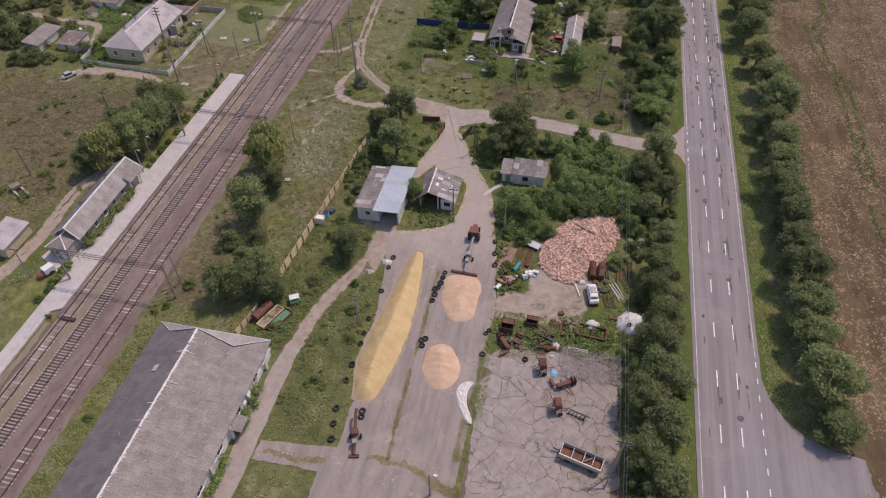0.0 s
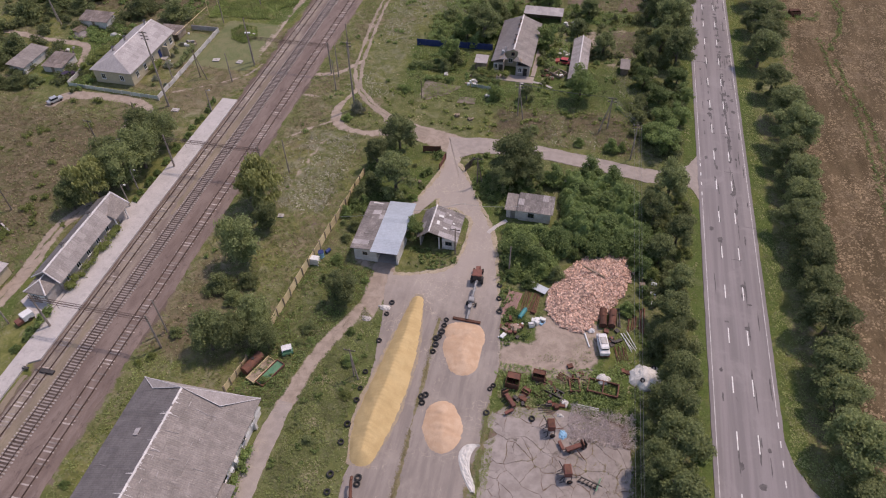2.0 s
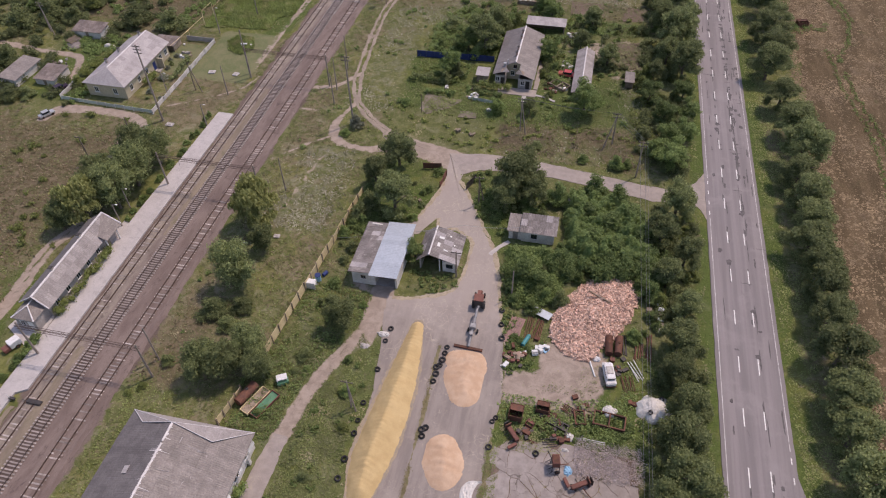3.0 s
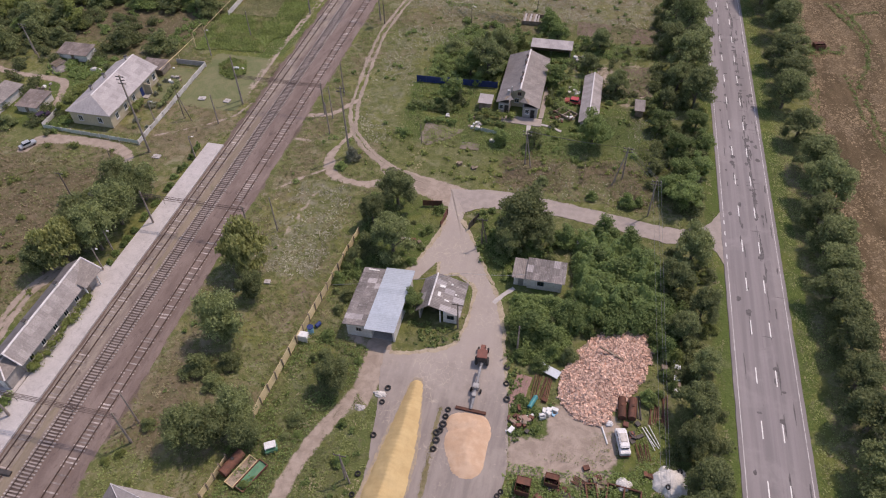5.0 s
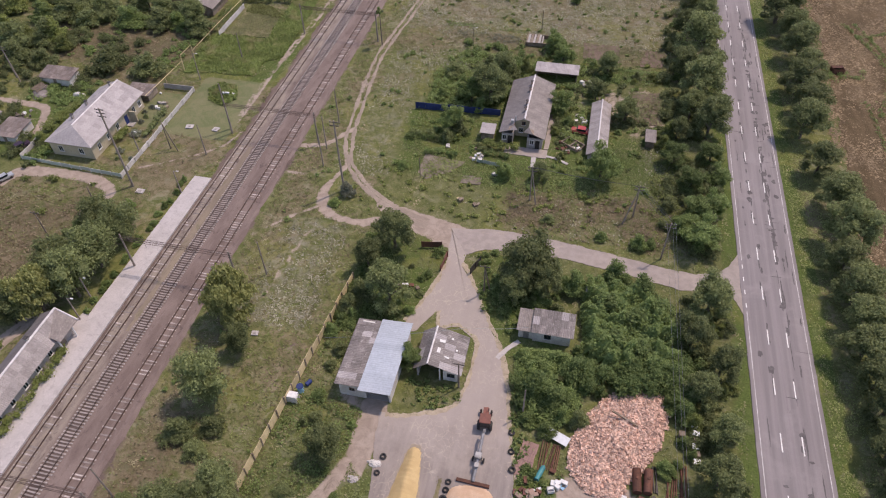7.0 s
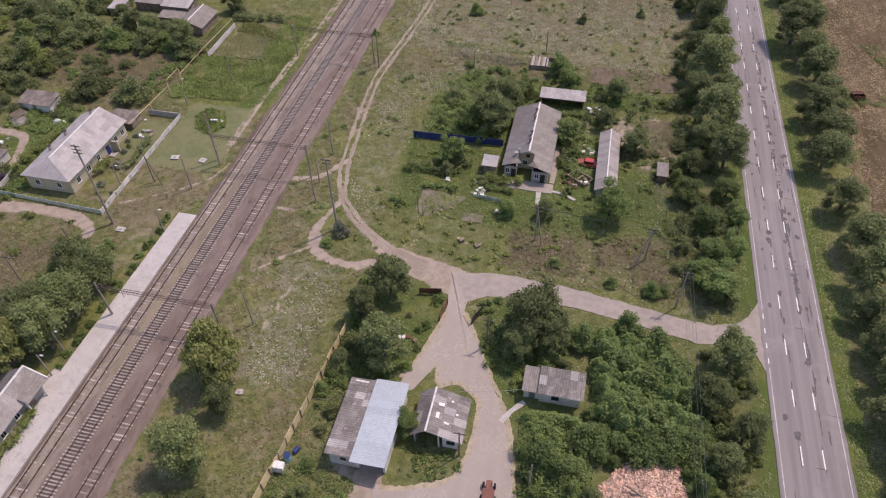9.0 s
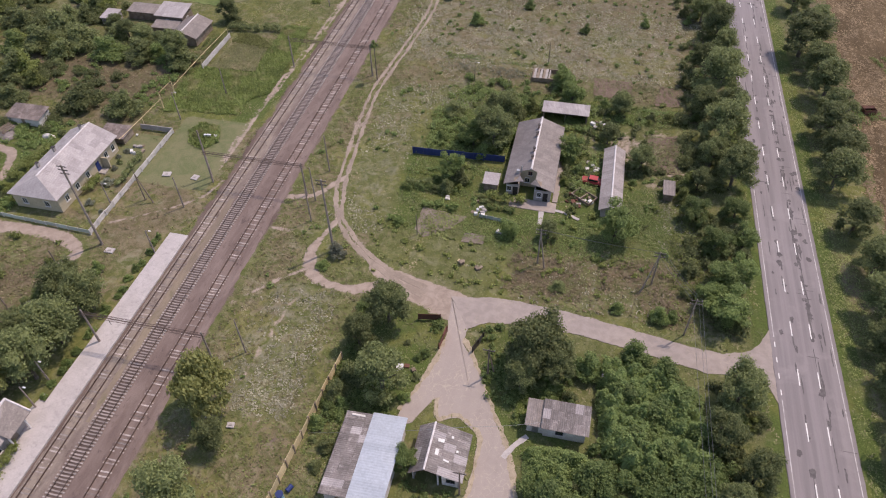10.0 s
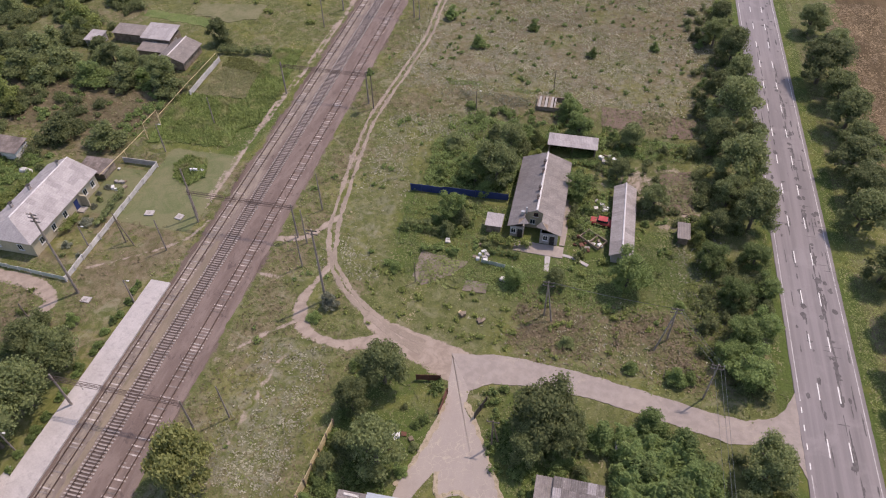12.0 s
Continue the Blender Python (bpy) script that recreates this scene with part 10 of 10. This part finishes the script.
tufts("field_straw", 46000, 44, 78, 30, 262, 0.46, 0.06, M_STRAW, "pale straw and stubble left on the field", 7, None, None, -0.1, True)
tufts("verge_grass", 14000, 33.2, 39, 40, 262, 0.22, 0.1, M_WEEDGREEN, "mown bright green verge grass", 5)

M_PLOT = leafy("plot_grass", (0.1, 0.148, 0.04), (0.21, 0.268, 0.085), (0.24, 0.24, 0.11), 0.22, True)
tufts("plot_tufts", 30000, -107, -82, 165, 211, 0.3, 0.4, M_PLOT, "tall uneven green grass on the plot", 8, None, None, -0.75, False, PLOT)
tufts("plot_tufts", 4000, -103, -89, 185, 199, 0.26, 0.2, M_WEED, "sparse pale weeds on the dry plot", 15, None, None, -0.5, False, PALEPLOT)
tufts("plot_tufts", 2600, -95, -86, 154, 165, 0.3, 0.4, M_PLOT, "dense dark crop leaves", 17, None, None, -2, False, CROPBED)
BEDS = [[(-37.4, 139.6), (-31, 139.6), (-31, 146.8), (-37.4, 146.8)], [(2.8, 166.6), (9.4, 166.6), (9.4, 179), (2.8, 179)], [(-9.4, 191.5), (10.6, 190.8), (10.6, 199), (-9.4, 199)]]
tufts("bed_weeds", 260, -37.4, -31, 139.6, 146.8, 0.4, 0.3, M_WEEDGREEN, "weeds coming up on the dry bed", 9, None, None, -0.2, False, BEDS[0])
tufts("bed_weeds", 500, 2.8, 9.4, 166.6, 179, 0.4, 0.3, M_WEED, "weeds coming up on the tilled bed", 11, None, None, -0.3, False, BEDS[1])
tufts("bed_weeds", 900, -9.4, 10.6, 190, 199, 0.35, 0.25, M_WEED, "weeds coming up on the tilled bed", 13, None, None, -0.3, False, BEDS[2])

# weeds in the pavement joints
M_JOINTWEED = leafy("joint_weeds", (0.12, 0.105, 0.05), (0.24, 0.2, 0.1), (0.1, 0.11, 0.045), 0.25, True)
bm_v, bm_f = [], []
q = np.random.default_rng(6)
for line, n, w in (([(-19.5, 78), (-19.3, 69), (-19.1, 56.4), (-19.0, 52.2), (-18.9, 46.6), (-18.5, 42.3)], 1900, 0.22), ([(-21.5, 42.2), (-18.5, 42.0), (-14.5, 41.5), (-12.0, 40.4), (-8.6, 39.4)], 1600, 0.5), ([(-8.7, 64), (-8.6, 57), (-9.6, 48), (-9.3, 44)], 1100, 0.3), ([(-36, 40), (-30, 39.8), (-27, 40.2)], 700, 0.4)):
    ribbon("joint_soil", [(x, y, w * 1.6) for x, y in line], 1.0, 0.0465, M_JOINTSOIL, w * 1.5, 0.3, 0.012, "structure", "dry soil and moss in a pavement joint", "soil")
    pts = sample_line([Vector((*p, 0)) for p in line], 0.4)
    for _ in range(n * 2):
        p = pts[q.integers(len(pts))]
        if wobble(p.x, p.y, 0.35, 8) < -0.02 + 0.1 * q.normal():
            continue
        x, y = p.x + q.normal() * w, p.y + q.normal() * w
        s, h, a = q.uniform(0.03, 0.09), q.uniform(0.04, 0.1), q.uniform(0, 3.14)
        i = len(bm_v)
        bm_v += [(x - s * math.cos(a), y - s * math.sin(a), 0.03), (x + s * math.cos(a), y + s * math.sin(a), 0.03), (x + s * math.cos(a) - s * math.sin(a), y + s * math.sin(a) + s * math.cos(a), h), (x - s * math.cos(a) - s * math.sin(a), y - s * math.sin(a) + s * math.cos(a), h)]
        bm_f.append((i, i + 1, i + 2, i + 3))
tagged(new("pavement_weeds", mesh_from("pavement_weeds", bm_v, bm_f, M_JOINTWEED)), "dry weeds growing in pavement joints", "weeds", "", "stuff")


# ---- pieces: broken bricks ----
def chunk_mesh(seed, material):
    q = random.Random(seed)
    bm = bmesh.new()
    vs = box(bm, -0.5, 0.5, -0.3, 0.3, -0.25, 0.25)
    for v in vs:
        v.co += Vector((q.uniform(-0.14, 0.14), q.uniform(-0.1, 0.1), q.uniform(-0.08, 0.08)))
    return as_mesh("brick", bm, material)


CHUNKS = [chunk_mesh(i, M_BRICK) for i in range(6)]
cv = [[v.co.copy() for v in m.vertices] for m in CHUNKS]
cf = [[list(p.vertices) for p in m.polygons] for m in CHUNKS]
bme = bank.data
quads = [[bme.vertices[i].co for i in p.vertices] for p in bme.polygons]
q = random.Random(31)
vv, ff = [], []
for k in range(7600):
    a, b, c, d = q.choice(quads)
    u, v = q.random(), q.random()
    p = (a * (1 - u) + b * u) * (1 - v) + (d * (1 - u) + c * u) * v
    s = q.uniform(0.12, 0.34) if q.random() < 0.75 else q.uniform(0.3, 0.6)
    m = pose(p.x, p.y, p.z + 0.06 + q.uniform(0, 0.1), q.uniform(-50, 50), q.uniform(-50, 50), q.uniform(0, 360)) @ Matrix.Scale(s, 4)
    j = q.randrange(6)
    if k < 300:
        shared("brick", CHUNKS[j], bank, m)
    else:
        i = len(vv)
        vv += [tuple(m @ w) for w in cv[j]]
        ff += [tuple(i + t for t in f) for f in cf[j]]
M_BRICKS = surface("broken_bricks_joined", (0.52, 0.335, 0.26), (0.6, 0.42, 0.34), (0.66, 0.56, 0.48), 1.8, 6, 0.9)
ns_, ls_ = M_BRICKS.node_tree.nodes, M_BRICKS.node_tree.links
geo_ = ns_.new("ShaderNodeNewGeometry")
mr_ = ns_.new("ShaderNodeMapRange")
mr_.inputs["To Min"].default_value, mr_.inputs["To Max"].default_value = 0.6, 1.5
ls_.new(geo_.outputs["Random Per Island"], mr_.inputs["Value"])
bs_ = ns_["Principled BSDF"]
old_ = bs_.inputs["Base Color"].links[0].from_socket
ls_.new(mixc(ns_, ls_, 1.0, old_, mr_.outputs[0], "MULTIPLY"), bs_.inputs["Base Color"])
jb = new("loose_bricks", mesh_from("loose_bricks", vv, ff, M_BRICKS))
jb.parent = bank
tagged(jb, kind="stuff")
part("timber_baulk", boxed(-2.0, 2.0, -0.12, 0.12, -0.1, 0.12), M_TIMBER, bank).matrix_basis = pose(4.4, 91.4, 2.35, 0, 6, -22)

# ---- pieces: cracked concrete pad ----
PAD = [(-8.7, 35), (-8.8, 48), (-8.5, 57), (-8.9, 62.6), (-5, 64.4), (3, 65), (11.2, 64.6), (12.4, 56), (12.6, 45), (12.6, 35)]
patch("pad_bed", [(max(x, -7.9), y) for x, y in PAD], 0.03, M_SOIL, 0.15, 0.6, 0.06, "dark weedy earth under the cracked concrete pad", "ground")
pad = thing("concrete_pad", pose(0, 0, 0), "cracked pale concrete pad broken into irregular slabs", "pavement", "", "structure")
q = random.Random(12)
seeds = []
while len(seeds) < 210:
    x, y = q.uniform(-12, 16), q.uniform(32, 68)
    if all(abs(x - u) + abs(y - v) > 0.9 + 1.6 * (wobble(x, y, 0.12, 9) > 0) for u, v in seeds):
        seeds.append((x, y))


def clip(poly, n, d):
    """The part of a convex polygon on the side n . p <= d."""
    out = []
    for i in range(len(poly)):
        a, b = poly[i], poly[(i + 1) % len(poly)]
        da, db = a[0] * n[0] + a[1] * n[1] - d, b[0] * n[0] + b[1] * n[1] - d
        if da <= 0:
            out.append(a)
        if (da < 0 < db) or (db < 0 < da):
            t = da / (da - db)
            out.append((a[0] + (b[0] - a[0]) * t, a[1] + (b[1] - a[1]) * t))
    return out


CRACKWEED = []
for sx, sy in seeds:
    if not inside(sx, sy, PAD) or q.random() < 0.0:
        continue
    poly = [(sx - 6, sy - 6), (sx + 6, sy - 6), (sx + 6, sy + 6), (sx - 6, sy + 6)]
    for tx, ty in seeds:
        if (tx, ty) == (sx, sy) or abs(tx - sx) + abs(ty - sy) > 14:
            continue
        n = Vector((tx - sx, ty - sy))
        l = n.length
        n /= l
        poly = clip(poly, n, n.x * sx + n.y * sy + l / 2 - q.choice((0.008, 0.015, 0.03, 0.06)))
    for i in range(len(PAD)):
        a, b = Vector(PAD[i]), Vector(PAD[(i + 1) % len(PAD)])
        e = (b - a).normalized()
        n = Vector((-e.y, e.x))
        if n.dot(Vector((3, 50)) - a) > 0:
            n = -n
        poly = clip(poly, n, n.dot(a))
    if len(poly) < 3:
        continue
    pts = []
    for i in range(len(poly)):
        a, b = Vector(poly[i]), Vector(poly[(i + 1) % len(poly)])
        k = max(2, int((b - a).length / 0.45))
        for t in range(k):
            p = a.lerp(b, t / k)
            pts.append((p.x + 0.4 * wobble(p.x, p.y, 0.6, 3) + 0.2 * wobble(p.x, p.y, 2.3, 4), p.y + 0.4 * wobble(p.x, p.y, 0.6, 5) + 0.2 * wobble(p.x, p.y, 2.3, 6)))
            if wobble(p.x, p.y, 0.25, 7) > 0.12 and q.random() < 0.8 or p.x > 11.6:
                CRACKWEED.extend((pts[-1][0] + q.gauss(0, 0.12), pts[-1][1] + q.gauss(0, 0.12)) for _ in range(3))
    bm = bmesh.new()
    slab(bm, pts, 0.0, 0.065 + q.uniform(-0.012, 0.012))
    part("slab", bm, M_CONC, pad)
cv_, cf_ = [], []
for x, y in CRACKWEED:
    s, h, a = q.uniform(0.03, 0.11), q.uniform(0.03, 0.14), q.uniform(0, 6.28)
    i = len(cv_)
    cv_ += [(x - s * math.cos(a), y - s * math.sin(a), 0.05), (x + s * math.cos(a), y + s * math.sin(a), 0.05), (x + s * math.sin(a) * 1.2, y - s * math.cos(a) * 1.2, 0.06 + h)]
    cf_.append((i, i + 1, i + 2))
tagged(new("crack_weeds", mesh_from("crack_weeds", cv_, cf_, M_JOINTWEED)), "dry weeds growing out of cracks in the concrete", "weeds", "", "stuff")
